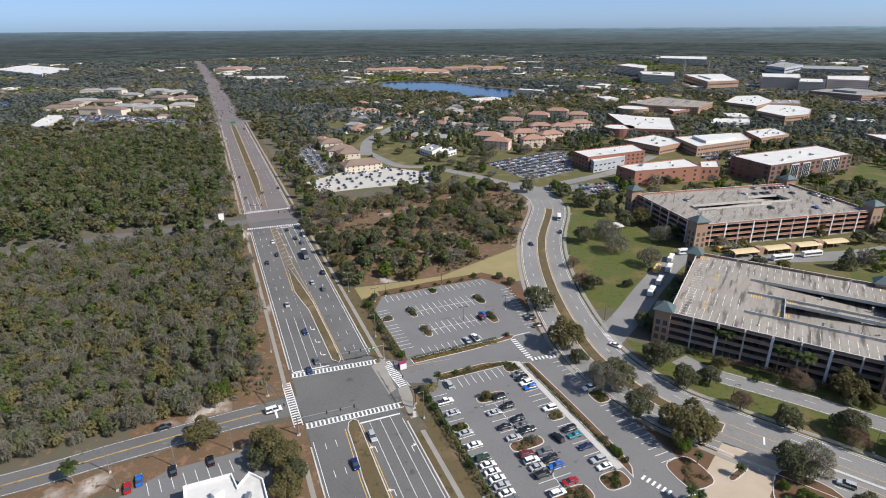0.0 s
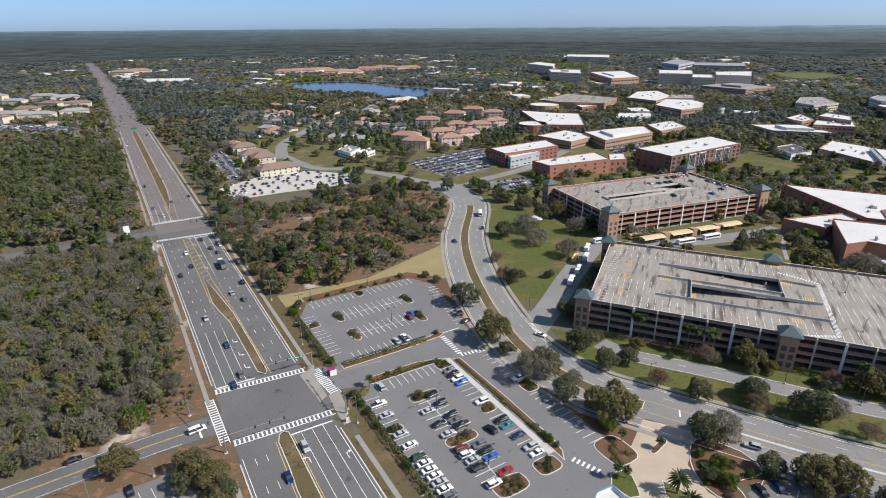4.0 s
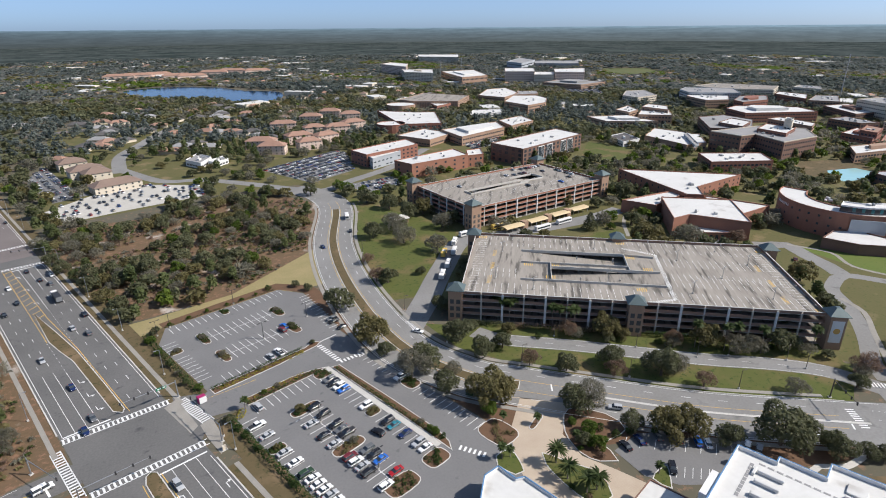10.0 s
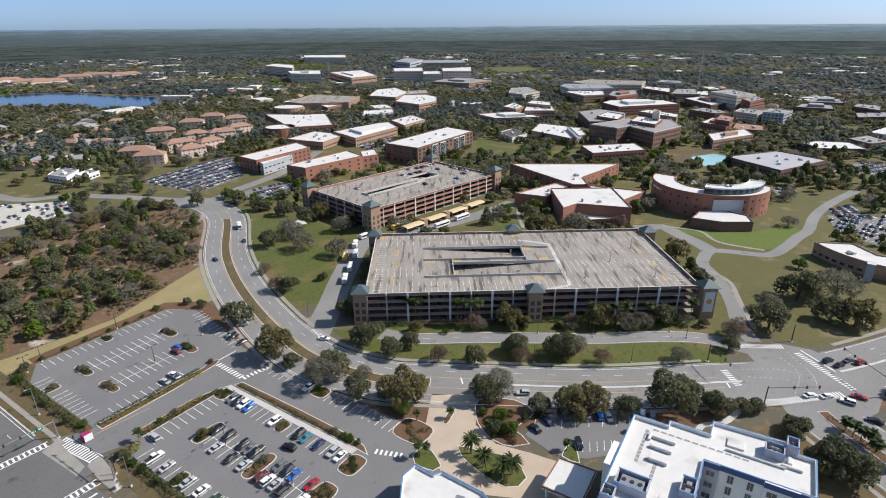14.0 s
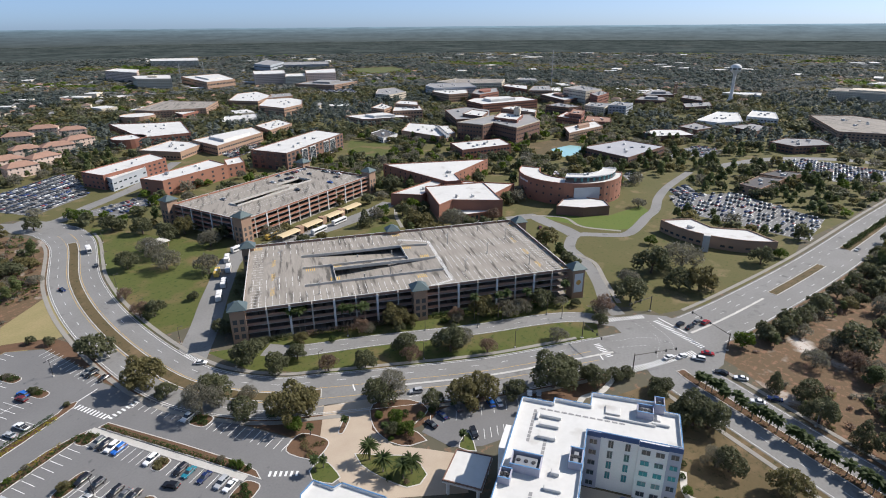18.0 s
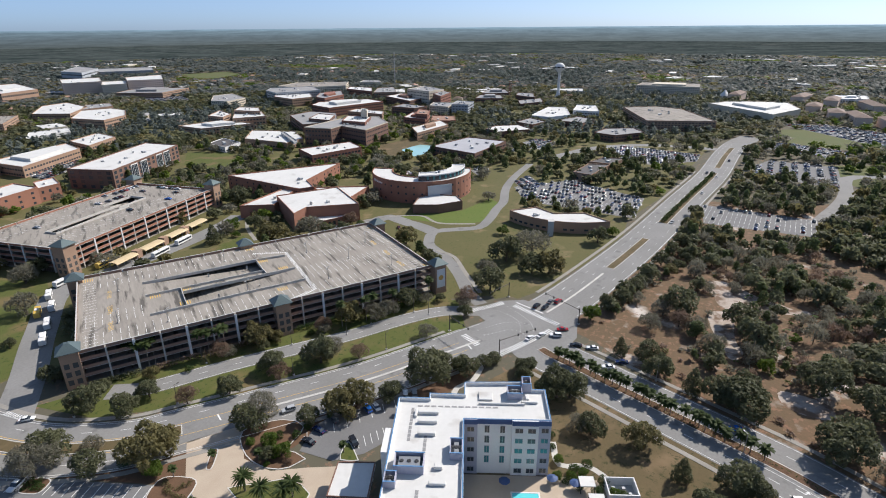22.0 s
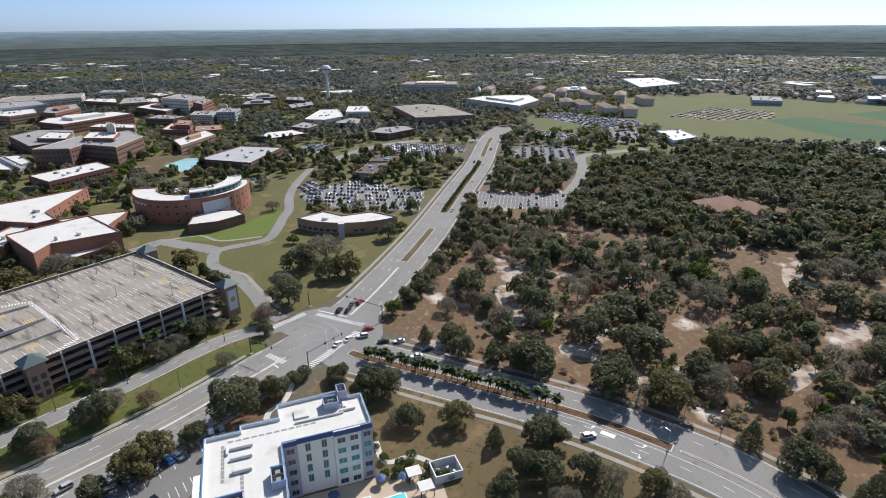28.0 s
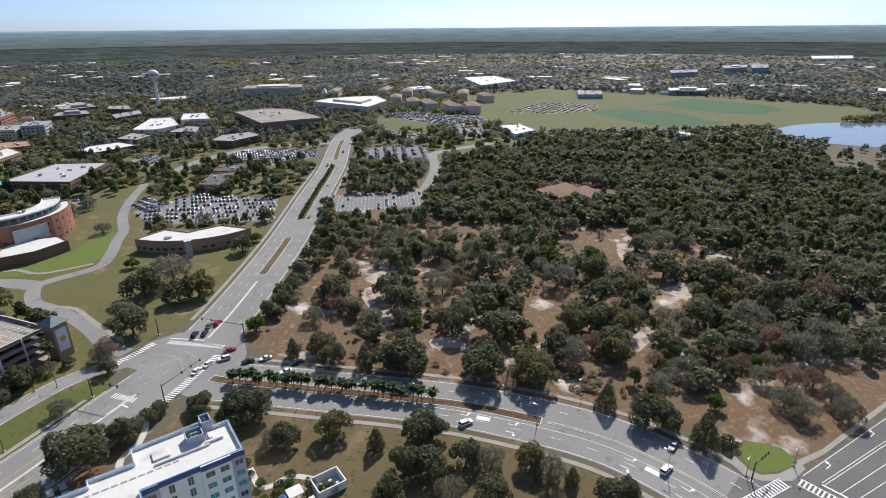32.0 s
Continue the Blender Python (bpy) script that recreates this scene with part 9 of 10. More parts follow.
for e, n in ((13.6, 17), (97, 48), (95.6, 13), (127.6, 46), (126.3, 12), (62, 18.5), (15, 48), (112, 30), (60, 58), (118, 62), (30, 8)):
    q = g1(e, n)
    lamp(q, 5.5, 20, "slim lamp on the garage roof deck", 2, METAL, G_TOP)
for e, n in ((15, 46), (50, 46), (90, 46), (15, 18), (50, 18), (100, 18)):
    q = g2(e, n)
    lamp(q, 5.0, 20, "slim lamp on the garage roof deck", 2, METAL, G2_TOP)
for s in (60, 95, 135, 175):
    q, dd = along(PALM_ROAD, s)
    lamp((q.x + dd.y * (2.2 if s != 60 else -13), q.y - dd.x * (2.2 if s != 60 else -13)), 7.5, 40, "slim grey lamp beside the palm avenue")
for p in ((-94.4, 122.4), (-88.7, 115.7), (-62.8, 131.1), (-76.8, 124.5), (-143.9, 178.4)):
    lamp(p, 9.0 if p[1] > 118 else 5.0, 200, "grey pole lamp beside the side road")
for p in ((104.8, -101.0), (105.4, -116.5), (150.4, -60.5), (147.6, -71.2), (112.1, -155.4)):
    lamp(p, 7.0, 120, "slim grey lamp near the highway corner")
# church sign, magenta sign monument, boxes, benches
c = Vector((-141.5, 337.2))
t = thing("roadside_sign", "tall white roadside sign panel", "sign", pose(c.x, c.y, 0, 0, 0, HV_DEG))
part("panel", box(-1.6, 1.6, -0.3, 0.3, 1.0, 7.0, 0.05), STUCCO_W, t)
part("plinth", box(-2.0, 2.0, -0.6, 0.6, 0, 1.0, 0.05), CONCRETE, t)
# low roadside sign monument: magenta body with a white face panel
c = Vector((-15.3, 173.3))
t = thing("utility_cabinet", "low magenta sign monument with white side panel", "utility cabinet", pose(c.x, c.y, 0, 0, 0, HV_DEG))
part("screen", box(-1.3, 1.3, -0.9, 0.9, 0, 2.3, 0.05), MAGENTA, t)
part("side_panel", box(-1.2, 1.2, -1.46, -1.4, 0.3, 2.6), STUCCO_W, t)
c = Vector((-9.6, 146.2))
t = thing("utility_box", "small beige utility box on a slab", "utility box", pose(c.x, c.y, 0, 0, 0, HV_DEG))
part("cabinet", box(-0.6, 0.6, -0.4, 0.4, 0.1, 1.5, 0.05), STUCCO, t)
part("slab", box(-0.9, 0.9, -0.7, 0.7, 0, 0.1), CONCRETE, t)
sheet("corner_plaza", [(-16.1, 160.7), (-12.5, 163.2), (-9.5, 151.4), (-10.4, 144.3), (-13.8, 152.9)], 0.064, SIDEWALK, "pale concrete corner with red tactile strips", "footpath")
sheet("corner_plaza", [(-26.9, 174.5), (-23.2, 178.2), (-16.6, 160.7), (-18.7, 157.6)], 0.063, SIDEWALK, "pale concrete corner of the junction", "footpath")
c = Vector((103.1, 320.1))
t = thing("garden_pavilion", "small open pavilion with folded pale roof on the lawn", "pavilion", pose(c.x, c.y, 0, 0, 0, 20))
bm = bmesh.new()
v = [bm.verts.new(p) for p in ((-8, -3, 3.0), (6, -5, 3.0), (9, 4, 3.4), (-3, 5, 3.0), (0, 0, 5.0))]
for f in ((0, 1, 4), (1, 2, 4), (2, 3, 4), (3, 0, 4)):
    bm.faces.new([v[i] for i in f])
part("roof", bm, CONCRETE, t)
for x, y in ((-6.5, -2.4), (5, -4), (7.5, 3.2), (-2.4, 4)):
    part("post", box(x - 0.2, x + 0.2, y - 0.2, y + 0.2, 0, 3.1), BRICK_TAN, t)
# white-roofed restaurant at the side road
rest = [(-68.3, 111.6), (-57.1, 116.1), (-54.1, 111.7), (-52.6, 116.6), (-48.1, 114.1), (-43.0, 103.8), (-64.3, 103.5)]
building("restaurant", "low white-roofed restaurant with yellow fascia", rest, 5.0, STUCCO, ROOF_WHITE, 1, 3, (1.8, 1.8), edge=STUCCO_W, units=2)
pw = Paint(0.064)
for i in range(8):
    a = Vector((-82.3, 118.5)).lerp(Vector((-62.4, 126.9)), i / 7)
    pw.seg(a, a + Vector((3.0, -4.6)), 0.15)
for i in range(8):
    a = Vector((103.3, 103.4)).lerp(Vector((129.1, 87.9)), i / 7)
    pw.seg(a, a + Vector((-3.6, -3.2)), 0.15)
for i in range(5):
    a = Vector((107.9, 87.8)).lerp(Vector((115.6, 83.6)), i / 4)
    pw.seg(a, a + Vector((-3.2, -3.0)), 0.15)
pw.done("bay_lines", PAINT, "white bay lines in small car parks")
tagged(part("footpath", ribbon(smooth([(139.7, 70.9), (144.5, 72.1), (150.9, 69.1), (158.9, 69.5), (164.4, 70.9)], 2), -1, 1, 0.06), CONCRETE), "pale winding path behind the hotel", "footpath", kind="structure")
tagged(part("footpath", ribbon(smooth([(133.6, 34.6), (125.3, 30.2), (128.3, 22.8), (124.9, 14.1)], 2), -0.9, 0.9, 0.06), CONCRETE), "pale winding path beside the hotel", "footpath", kind="structure")
tagged(part("footpath", ribbon(smooth([(253.7, 138.1), (249.7, 125.6), (233.4, 111.0), (215.7, 94.8)], 4), -1.1, 1.1, 0.06), SIDEWALK), "pale curved footpath on the lawn", "footpath", kind="structure")
tagged(part("footpath", ribbon(smooth([(292.6, 194.4), (302.8, 176.1), (295.1, 159.0), (303.7, 137.4)], 4), -1.1, 1.1, 0.06), SIDEWALK), "pale curved footpath on the lawn", "footpath", kind="structure")
tagged(part("footpath", ribbon(smooth([(243.8, 272.8), (231.9, 259.4), (219.9, 240.9)], 4), -1.1, 1.1, 0.06), SIDEWALK), "pale curved footpath on the lawn", "footpath", kind="structure")
# single trees before the theatre, the curved hall and on the lawn
for kind, p, r in (
    ("oak", (268.3, 305.6), 8.7),
    ("oak_olive", (216.2, 224.3), 10.8),
    ("oak_grey", (239.6, 214.6), 9.4),
    ("oak", (235.4, 256.9), 6.0),
    ("cone", (205.5, 259.1), 4.3),
    ("oak_rust", (268.6, 207.8), 5.4),
    ("oak", (302.1, 219.6), 3.5),
    ("oak_olive", (254.5, 158.5), 7.0),
    ("oak", (237.5, 134.4), 4.9),
    ("oak_fresh", (293.7, 114.9), 3.7),
    ("oak_grey", (354.4, 150.0), 5.0),
    ("oak_fresh", (219.0, 255.7), 2.7),
    ("oak_fresh", (227.2, 267.5), 5.1),
    ("oak", (256.2, 98.0), 9.7),
    ("oak_grey", (272.0, 89.2), 10.1),
    ("oak_olive", (252.0, 72.8), 8.3),
    ("oak_grey", (235.9, 100.8), 5.6),
    ("oak", (220.5, 91.9), 7.6),
    ("oak_rust", (202.8, 96.0), 5.2),
    ("oak", (247.7, 80.6), 6.8),
):
    tree(kind, p, r, "on the campus lawn")
BLOCKS.append(ccw([(245.6, 278.7), (238.7, 230.6), (287.7, 215.6), (310.3, 219.2), (381.1, 179.3), (425.9, 164.9), (309.5, 121.9), (289.2, 148.6), (249.8, 136.6), (271.5, 181.6), (249.5, 209.3), (230.9, 216.7), (204.3, 223.9), (228.9, 272.4)]))

# trees along the boulevard and its lawns: kind, place, crown radius
for kind, p, r in (
    ("oak", (41.1, 219.0), 6.3), ("oak_olive", (46.4, 186.5), 7.2), ("oak", (49.9, 175.9), 3.4), ("oak_grey", (54.1, 159.0), 6.5), ("oak", (60.7, 162.6), 5.5), ("oak", (62.1, 146.7), 4.2),
    ("oak_olive", (71.6, 134.9), 6.8), ("oak_olive", (77.0, 135.4), 5), ("oak_fresh", (69.8, 129.8), 2.5), ("oak", (96.3, 120.7), 5.2), ("oak_grey", (101.6, 120.8), 5.5), ("oak", (107.3, 105.9), 3.4),
    ("oak_olive", (115.1, 99.2), 5.6), ("oak_olive", (121.9, 97.3), 5.4), ("oak", (128.3, 88.4), 4.0), ("oak", (142.4, 82.6), 7.6), ("oak", (150.2, 81.9), 5), ("oak", (152.8, 73.0), 4.6),
    ("oak_fresh", (93.5, 109.2), 2.6), ("oak_fresh", (92.1, 103.2), 2.6), ("oak", (89.0, 105.7), 2.4), ("oak_grey", (68.2, 154.4), 3),
    ("oak", (81.1, 300.2), 5.5), ("oak_grey", (94.9, 284.7), 6.5), ("oak_grey", (107.1, 263.8), 6.0), ("oak", (70.2, 237.5), 4.6), ("oak_rust", (65.5, 240.7), 4.0), ("oak_rust", (67.9, 264.9), 3.4), ("oak_grey", (98.0, 304.3), 5.5),
    ("oak_olive", (124.0, 330.1), 6.5), ("oak", (113.4, 327.8), 6), ("oak_grey", (125.1, 299.1), 6), ("oak_grey", (98.1, 315.6), 5.5), ("oak_fresh", (89.9, 399.7), 5), ("oak", (96.7, 369.2), 6), ("oak", (107.3, 350.4), 6), ("oak", (63.9, 406.5), 5), ("oak_fresh", (86.9, 414.8), 4),
    ("oak", (88.4, 239.9), 2.5), ("oak", (144.1, 339.8), 6),
    ("oak", (79.4, 174.4), 5.6), ("oak", (83.7, 161.7), 4.2), ("oak", (93.0, 163.1), 3.8), ("oak_olive", (134.6, 155.0), 5.6), ("oak_olive", (165.4, 132.3), 5.6), ("oak_grey", (172.9, 124.3), 4.6), ("oak", (189.4, 118.1), 5.2), ("oak_grey", (178.7, 122.1), 4),
    ("oak", (106.6, 139.8), 4.0), ("oak", (123.8, 136.2), 4.8), ("oak_rust", (121.0, 130.9), 3.6), ("oak", (135.7, 124.2), 6.2), ("oak_grey", (140.3, 123.1), 5), ("oak_rust", (144.5, 113.1), 3.4), ("oak_grey", (169.3, 97.7), 3.6), ("oak_rust", (96.2, 148.1), 3.6), ("oak_grey", (199.8, 95.3), 3.2),
    ("oak_rust", (121.9, 160.6), 3.5), ("oak_rust", (154.9, 138.8), 3.5), ("oak", (84.5, 198.6), 3.6), ("oak", (83.1, 204.3), 3),
):
    tree(kind, p, r * 1.14, "beside the boulevard", 1.05)
for kind, p, r in (
    ("oak", (304.9, 61.0), 6), 
    ("oak_fresh", (213.0, 42.5), 4.2), ("oak", (225.9, 38.3), 4.4), ("oak", (233.2, 33.5), 4.6), ("oak", (249.2, 30.7), 4.2), ("oak", (264.4, 26.7), 5), ("oak", (286.7, 24.1), 4.6), ("oak", (303.6, 20.4), 4.8), ("oak", (320.1, 17.5), 4.4), ("oak", (256.8, 29.5), 4),
    ("cone", (191.3, 26.2), 2.6), ("oak", (191.9, 91.9), 3.4), ("oak", (352.4, 17.3), 4.5), ("oak", (382.4, 16.3), 4.5), ("oak_fresh", (320.5, 55.8), 3.5),
    ("oak", (153.6, 75.2), 3.8), ("oak", (160.6, 69.0), 3.0), ("oak", (164.6, 66.6), 2.8), ("oak", (160.0, 53.3), 3.4), ("oak", (165.7, 56.6), 2.6),
    ("oak", (162.8, 53.0), 4.0), ("oak", (154.9, 40.0), 6.6), ("oak", (157.1, 36.0), 6.0), ("oak", (153.0, 42.5), 5), ("oak", (142.0, 25.3), 4.6), ("oak_grey", (141.3, 28.8), 4), ("oak_olive", (143.2, 10.6), 5.4), ("cone", (134.6, -1.2), 2.6), ("oak", (135.8, -14.8), 6.2), ("oak", (136.4, -18.3), 5),
    ("oak", (123.9, -8.4), 5.4), ("oak", (121.6, -15.1), 5.4), ("oak", (123.9, -26.0), 4.8), ("oak_grey", (120.4, -32.2), 4.5), ("oak", (109.0, -29.7), 5), ("oak_grey", (111.4, -19.3), 4.5), ("oak", (114.4, -3.5), 4.5),
    ("oak", (182.1, 11.4), 5.6), ("cone", (178.5, -0.1), 3.2), ("oak", (177.3, -9.6), 6.5), ("oak", (179.9, -16.1), 6.5), ("oak", (169.0, -42.5), 6.8), ("oak", (192.3, 16.7), 5),
    ("oak_olive", (119.2, -43.9), 4.8), ("oak_grey", (114.7, -47.8), 4.4), ("cone", (110.9, -52.6), 2.0), ("oak", (102.8, -59.0), 4.8), ("oak", (103.0, -63.8), 4.4), ("cone", (139.4, -76.1), 3.2), ("oak", (130.2, -85.2), 6), ("oak", (128.1, -89.7), 5.4), ("cone", (117.7, -96.5), 4),
    ("oak_fresh", (153.1, -104.0), 3.4), ("oak_fresh", (151.4, -139.7), 3), ("oak_fresh", (132.5, -110.6), 3), ("oak", (163.7, -59.2), 5.4), ("oak", (180.5, -75.2), 5), ("oak", (172.2, -94.5), 6), ("pine", (150.1, -91.9), 3.2), ("pine", (163.9, -125.9), 3.2), ("oak_grey", (146.8, -113.8), 4),
    ("oak_grey", (129.3, -133.4), 4.6), ("oak_grey", (123.0, -134.5), 4.6), ("oak_grey", (128.7, -150.5), 4.6), ("oak_grey", (142.2, -135.0), 4.2), ("oak_rust", (136.9, -151.2), 4.2), ("oak_grey", (119.8, -148.7), 4.6),
):
    tree(kind, p, r * 1.02, "on dry grass", 1.1)
# oaks and pines along the highway's eastern edge
for k, p in enumerate(((-79.7, 315.6), (-71.9, 301.5), (-62.9, 285.0), (-55.3, 269.5), (-48.5, 253.4), (-68.6, 317.3), (-55.8, 300.8), (-48.6, 307.7), (-39.5, 307.1), (-31.0, 307.6), (-48.6, 285.4), (-57.1, 288.9), (-85.9, 328.3))):
    tree(("oak", "pine", "oak", "oak_olive")[k % 4], p, (4.6, 3.0, 5.2, 4.4)[k % 4], "beside the highway", 1.1)
# planting at the street corner
for p, r in (((117.0, -101.2), 2.0), ((114.8, -102.3), 1.8), ((115.2, -105.2), 1.7), ((117.8, -104.7), 2.2)):
    tree("round", p, r, "in a bed at the corner")
# trees round the church and houses
for k, p in enumerate(((-17.2, 502.3), (-43.1, 546.7), (34.9, 470.6), (-56.4, 519.5), (-64.9, 484.3), (39.3, 522.7), (-18.1, 561.5), (35.3, 483.1), (38.6, 501.5), (-38.6, 566.7), (-35.5, 475.5), (15.7, 465.9), (-67.4, 516.6), (-61.7, 589.0), (-65.4, 567.7), (-62.1, 494.1), (-9.9, 513.9), (15.5, 470.0), (27.3, 507.0), (25.1, 435.5), (-39.2, 475.4), (15.8, 560.4), (-69, 598), (46.2, 526.8), (-12.8, 453.6), (25.4, 457.4), (-2.0, 519.1), (16.2, 488.0), (8.6, 496.1), (20.9, 483.7), (-18.5, 463.6), (4.7, 479.2), (-62.2, 490.4), (-7.5, 495.4))):
    if not any(inside_one(b, *p) for b in BLOCKS):
        tree(("oak", "oak_olive", "oak_fresh", "oak_grey", "pine")[k % 5], p, (5.0, 4.4, 4.0, 4.6, 3.0)[k % 5], "beside a campus road")
# planting round the hotel terrace
for k, p in enumerate(((119.7, 29.2), (119.3, 26.7), (124.8, 25.8), (124.2, 23.2), (122.7, 20.5), (123.7, 17.3), (121.0, 13.7), (119.0, 22.7), (119.7, 18.3), (126.1, 30.7), (131.1, 33.9), (120.3, 11.7), (121.4, 25.7), (135.7, 35.6), (128.0, 23.0))):
    tree("round" if k % 3 else "oak_fresh", p, (1.7, 1.3, 1.9)[k % 3], "beside the hotel terrace", 1.0)
# trees by the highway's western side road
for kind, p, r in (("oak_olive", (-73.2, 134.4), 5.2), ("oak_olive", (-51.4, 129.5), 5.6), ("oak_olive", (-45.6, 124.8), 5.2), ("oak", (-41.6, 118.3), 4.8), ("oak_olive", (-42.1, 114.2), 5.0), ("oak", (-52.8, 124.8), 4), ("oak_fresh", (-75.4, 155.5), 4.4), ("oak_grey", (-69.2, 172.4), 4.6)):
    tree(kind, p, r, "beside the side road")
palm((-102.4, 118.5), 6.5, "beside the side road", False, 1.6)
palm((-119.3, 111.7), 6, "beside the side road", False, 1.6)
# planting at the foot of the garage
for k, (e0, e1) in enumerate(((2, 18), (24, 66), (76, 100), (104, 136))):
    hedge([g1(e0, -3.2), g1(e1, -3.2)], 1.8, 2.4, (OAK, RUST, HEDGE, RUST)[k], "dense shrubs against the garage wall", 40 + k, 12, 0.6)
for k, e in enumerate((6, 21, 33, 47, 60, 66, 79, 84, 97, 108, 121, 133, 139)):
    tree(("oak", "oak_olive", "round", "oak_grey")[k % 4], g1(e, -6.5 - (k * 7 % 5)), (2.6, 3.4, 1.8, 3.2)[k % 4], "before the garage wall")
# palms along the garage front
for p in ((101.5, 184.0), (101.9, 180.3), (104.2, 177.8), (107.0, 178.3), (118.1, 167.0), (120.1, 164.6), (122.7, 161.9), (125.5, 162.3), (161.1, 133.5), (169.5, 127.2), (173.6, 125.6), (198.0, 112.8), (180.6, 120.2)):
    palm(p, 10.8, "before the garage wall", False, 1.5)
for p in ((64.1, 110.3),):
    palm(p, 5, "in the forecourt bed")
# palms in the avenue's median
for i, (s, k) in enumerate(((8, 0), (11, 1), (15, -1), (18, 1), (22, 0), (24.5, 1), (33, -1), (36, 0), (40, 1), (44.5, 0), (48, -1), (52, 1), (56, 0), (59.5, -1), (63, 1), (66, 0), (69, 1), (73, -1), (76, 0), (13, 0), (28, 0.5), (30.5, -0.5), (42, -0.6), (50, 0.3), (61, 0.2), (80, 0.4))):
    q, d = along(PALM_ROAD, 20 + s)
    palm((q.x + d.y * k * 0.7, q.y - d.x * k * 0.7), 3.9 + (i * 37 % 10) * 0.12, "in the mulched median", False, 1.4)


# palms in a row beyond the wood
for p in ((484.4, -103.3), (480.2, -116.8), (480.6, -128.8), (481.1, -140.9), (479.3, -153.4), (479.4, -167.6), (477.7, -179.6), (474.0, -189.3), (471.8, -204.2), (468.6, -211.3), (465.3, -218.8), (462.3, -224.7), (461.3, -231.6), (461.5, -245.3), (454.2, -251.0), (450.0, -265.4), (447.5, -282.7), (443.8, -293.9), (440.8, -300.4)):
    palm(p, 8.5, "in a row", False, 2.4)

# ---- woods ----
WOOD_WORDS = {"oak": "dark live oaks", "oak_olive": "olive-brown oaks", "oak_grey": "bare grey trees", "oak_fresh": "fresh green trees", "oak_rust": "rusty winter shrubs", "pine": "slender pines", "cone": "dark evergreens", "round": "green shrubs", "pine_cool": "blue-green pines", "oak_cool": "grey-green oaks"}


def inside(pts, X, Y):
    hit = np.zeros(len(X), bool)
    for (x0, y0), (x1, y1) in zip(pts, pts[1:] + pts[:1]):
        if y0 != y1:
            hit ^= ((y0 > Y) != (y1 > Y)) & (X < (x1 - x0) * (Y - y0) / (y1 - y0) + x0)
    return hit


def blocked(X, Y, margin=0.0):
    out = np.zeros(len(X), bool)
    for pts in BLOCKS:
        xs, ys = [p[0] for p in pts], [p[1] for p in pts]
        near = np.where((X > min(xs)) & (X < max(xs)) & (Y > min(ys)) & (Y < max(ys)) & ~out)[0]
        if len(near):
            out[near] = inside(pts, X[near], Y[near])
    return out


def grid(pts, step, seed):
    rs = np.random.RandomState(seed)
    xs, ys = [p[0] for p in pts], [p[1] for p in pts]
    X, Y = np.meshgrid(np.arange(min(xs), max(xs), step), np.arange(min(ys), max(ys), step))
    X, Y = X.ravel() + rs.uniform(-0.48, 0.48, X.size) * step, Y.ravel() + rs.uniform(-0.48, 0.48, Y.size) * step
    k = inside(ccw(pts), X, Y)
    X, Y = X[k], Y[k]
    k = ~blocked(X, Y)
    return X[k], Y[k], rs


def grow(name, label, source, kind, X, Y, r, rs, squash=1.0, trunks=False):
    """Many crowns of one kind joined into one mass."""
    if not len(X):
        return
    n = len(X)
    r = np.broadcast_to(r, n) * rs.uniform(0.75, 1.25, n)
    which, turn, tone = rs.randint(0, 3, n), rs.uniform(0, 6.283, n), rs.uniform(-0.08, 0.6, n)
    hs = rs.uniform(0.8, 1.25, n) * squash
    VV, FF, TT, base = [], [], [], 0
    for v in range(3):
        V, F = source[kind][v]
        for i in np.where(which == v)[0]:
            c, s = math.cos(turn[i]) * r[i], math.sin(turn[i]) * r[i]
            VV.append(np.stack([V[:, 0] * c - V[:, 1] * s + X[i], V[:, 0] * s + V[:, 1] * c + Y[i], V[:, 2] * r[i] * hs[i]], 1))
            FF.append(F + base)
            TT.append(np.full(len(V), tone[i]))
            base += len(V)
    tagged(child(name, np_mesh(name, np.concatenate(VV), np.concatenate(FF), (LEAVES[kind],), tone=np.concatenate(TT))), label, "woods", kind="stuff")
    if trunks:
        VV, FF = [], []
        q = np.arange(5) * 6.283 / 5
        for i in range(n):
            rr, h = 0.06 * r[i], r[i] * hs[i] * (1.5 if kind == "pine" else 1.0)
            ring = np.stack([np.cos(q), np.sin(q)], 1)
            VV.append(np.concatenate([np.column_stack([ring * rr + (X[i], Y[i]), np.zeros(5)]), np.column_stack([ring * rr * 0.5 + (X[i], Y[i]), np.full(5, h)])]))
            FF.append(np.array([(k, (k + 1) % 5, 5 + (k + 1) % 5, 5 + k) for k in range(5)]) + 10 * i)
        tagged(child("trunks", np_mesh("trunks", np.concatenate(VV), np.concatenate(FF), (BARK,))), "thin grey trunks standing close in the wood", "woods", kind="stuff")


def wood(label, pts, step, source, mix, seed, trunks=False, keep=None):
    """A stand of trees: mix is a list of (kind, share, radius, squash)."""
    X, Y, rs = grid(pts, step, seed)
    if keep is not None:
        val = np.array([noise.noise((x * keep[0], y * keep[0], seed)) for x, y in zip(X, Y)])
        k = val + rs.uniform(-0.25, 0.25, len(X)) > keep[1]
        X, Y = X[k], Y[k]
    u = rs.random_sample(len(X)) * sum(m[1] for m in mix)
    lo = 0
    for kind, share, r, squash in mix:
        k = (u >= lo) & (u < lo + share)
        lo += share
        grow("woods", label.replace("*", WOOD_WORDS[kind]), source, kind, X[k], Y[k], r, rs, squash, trunks)


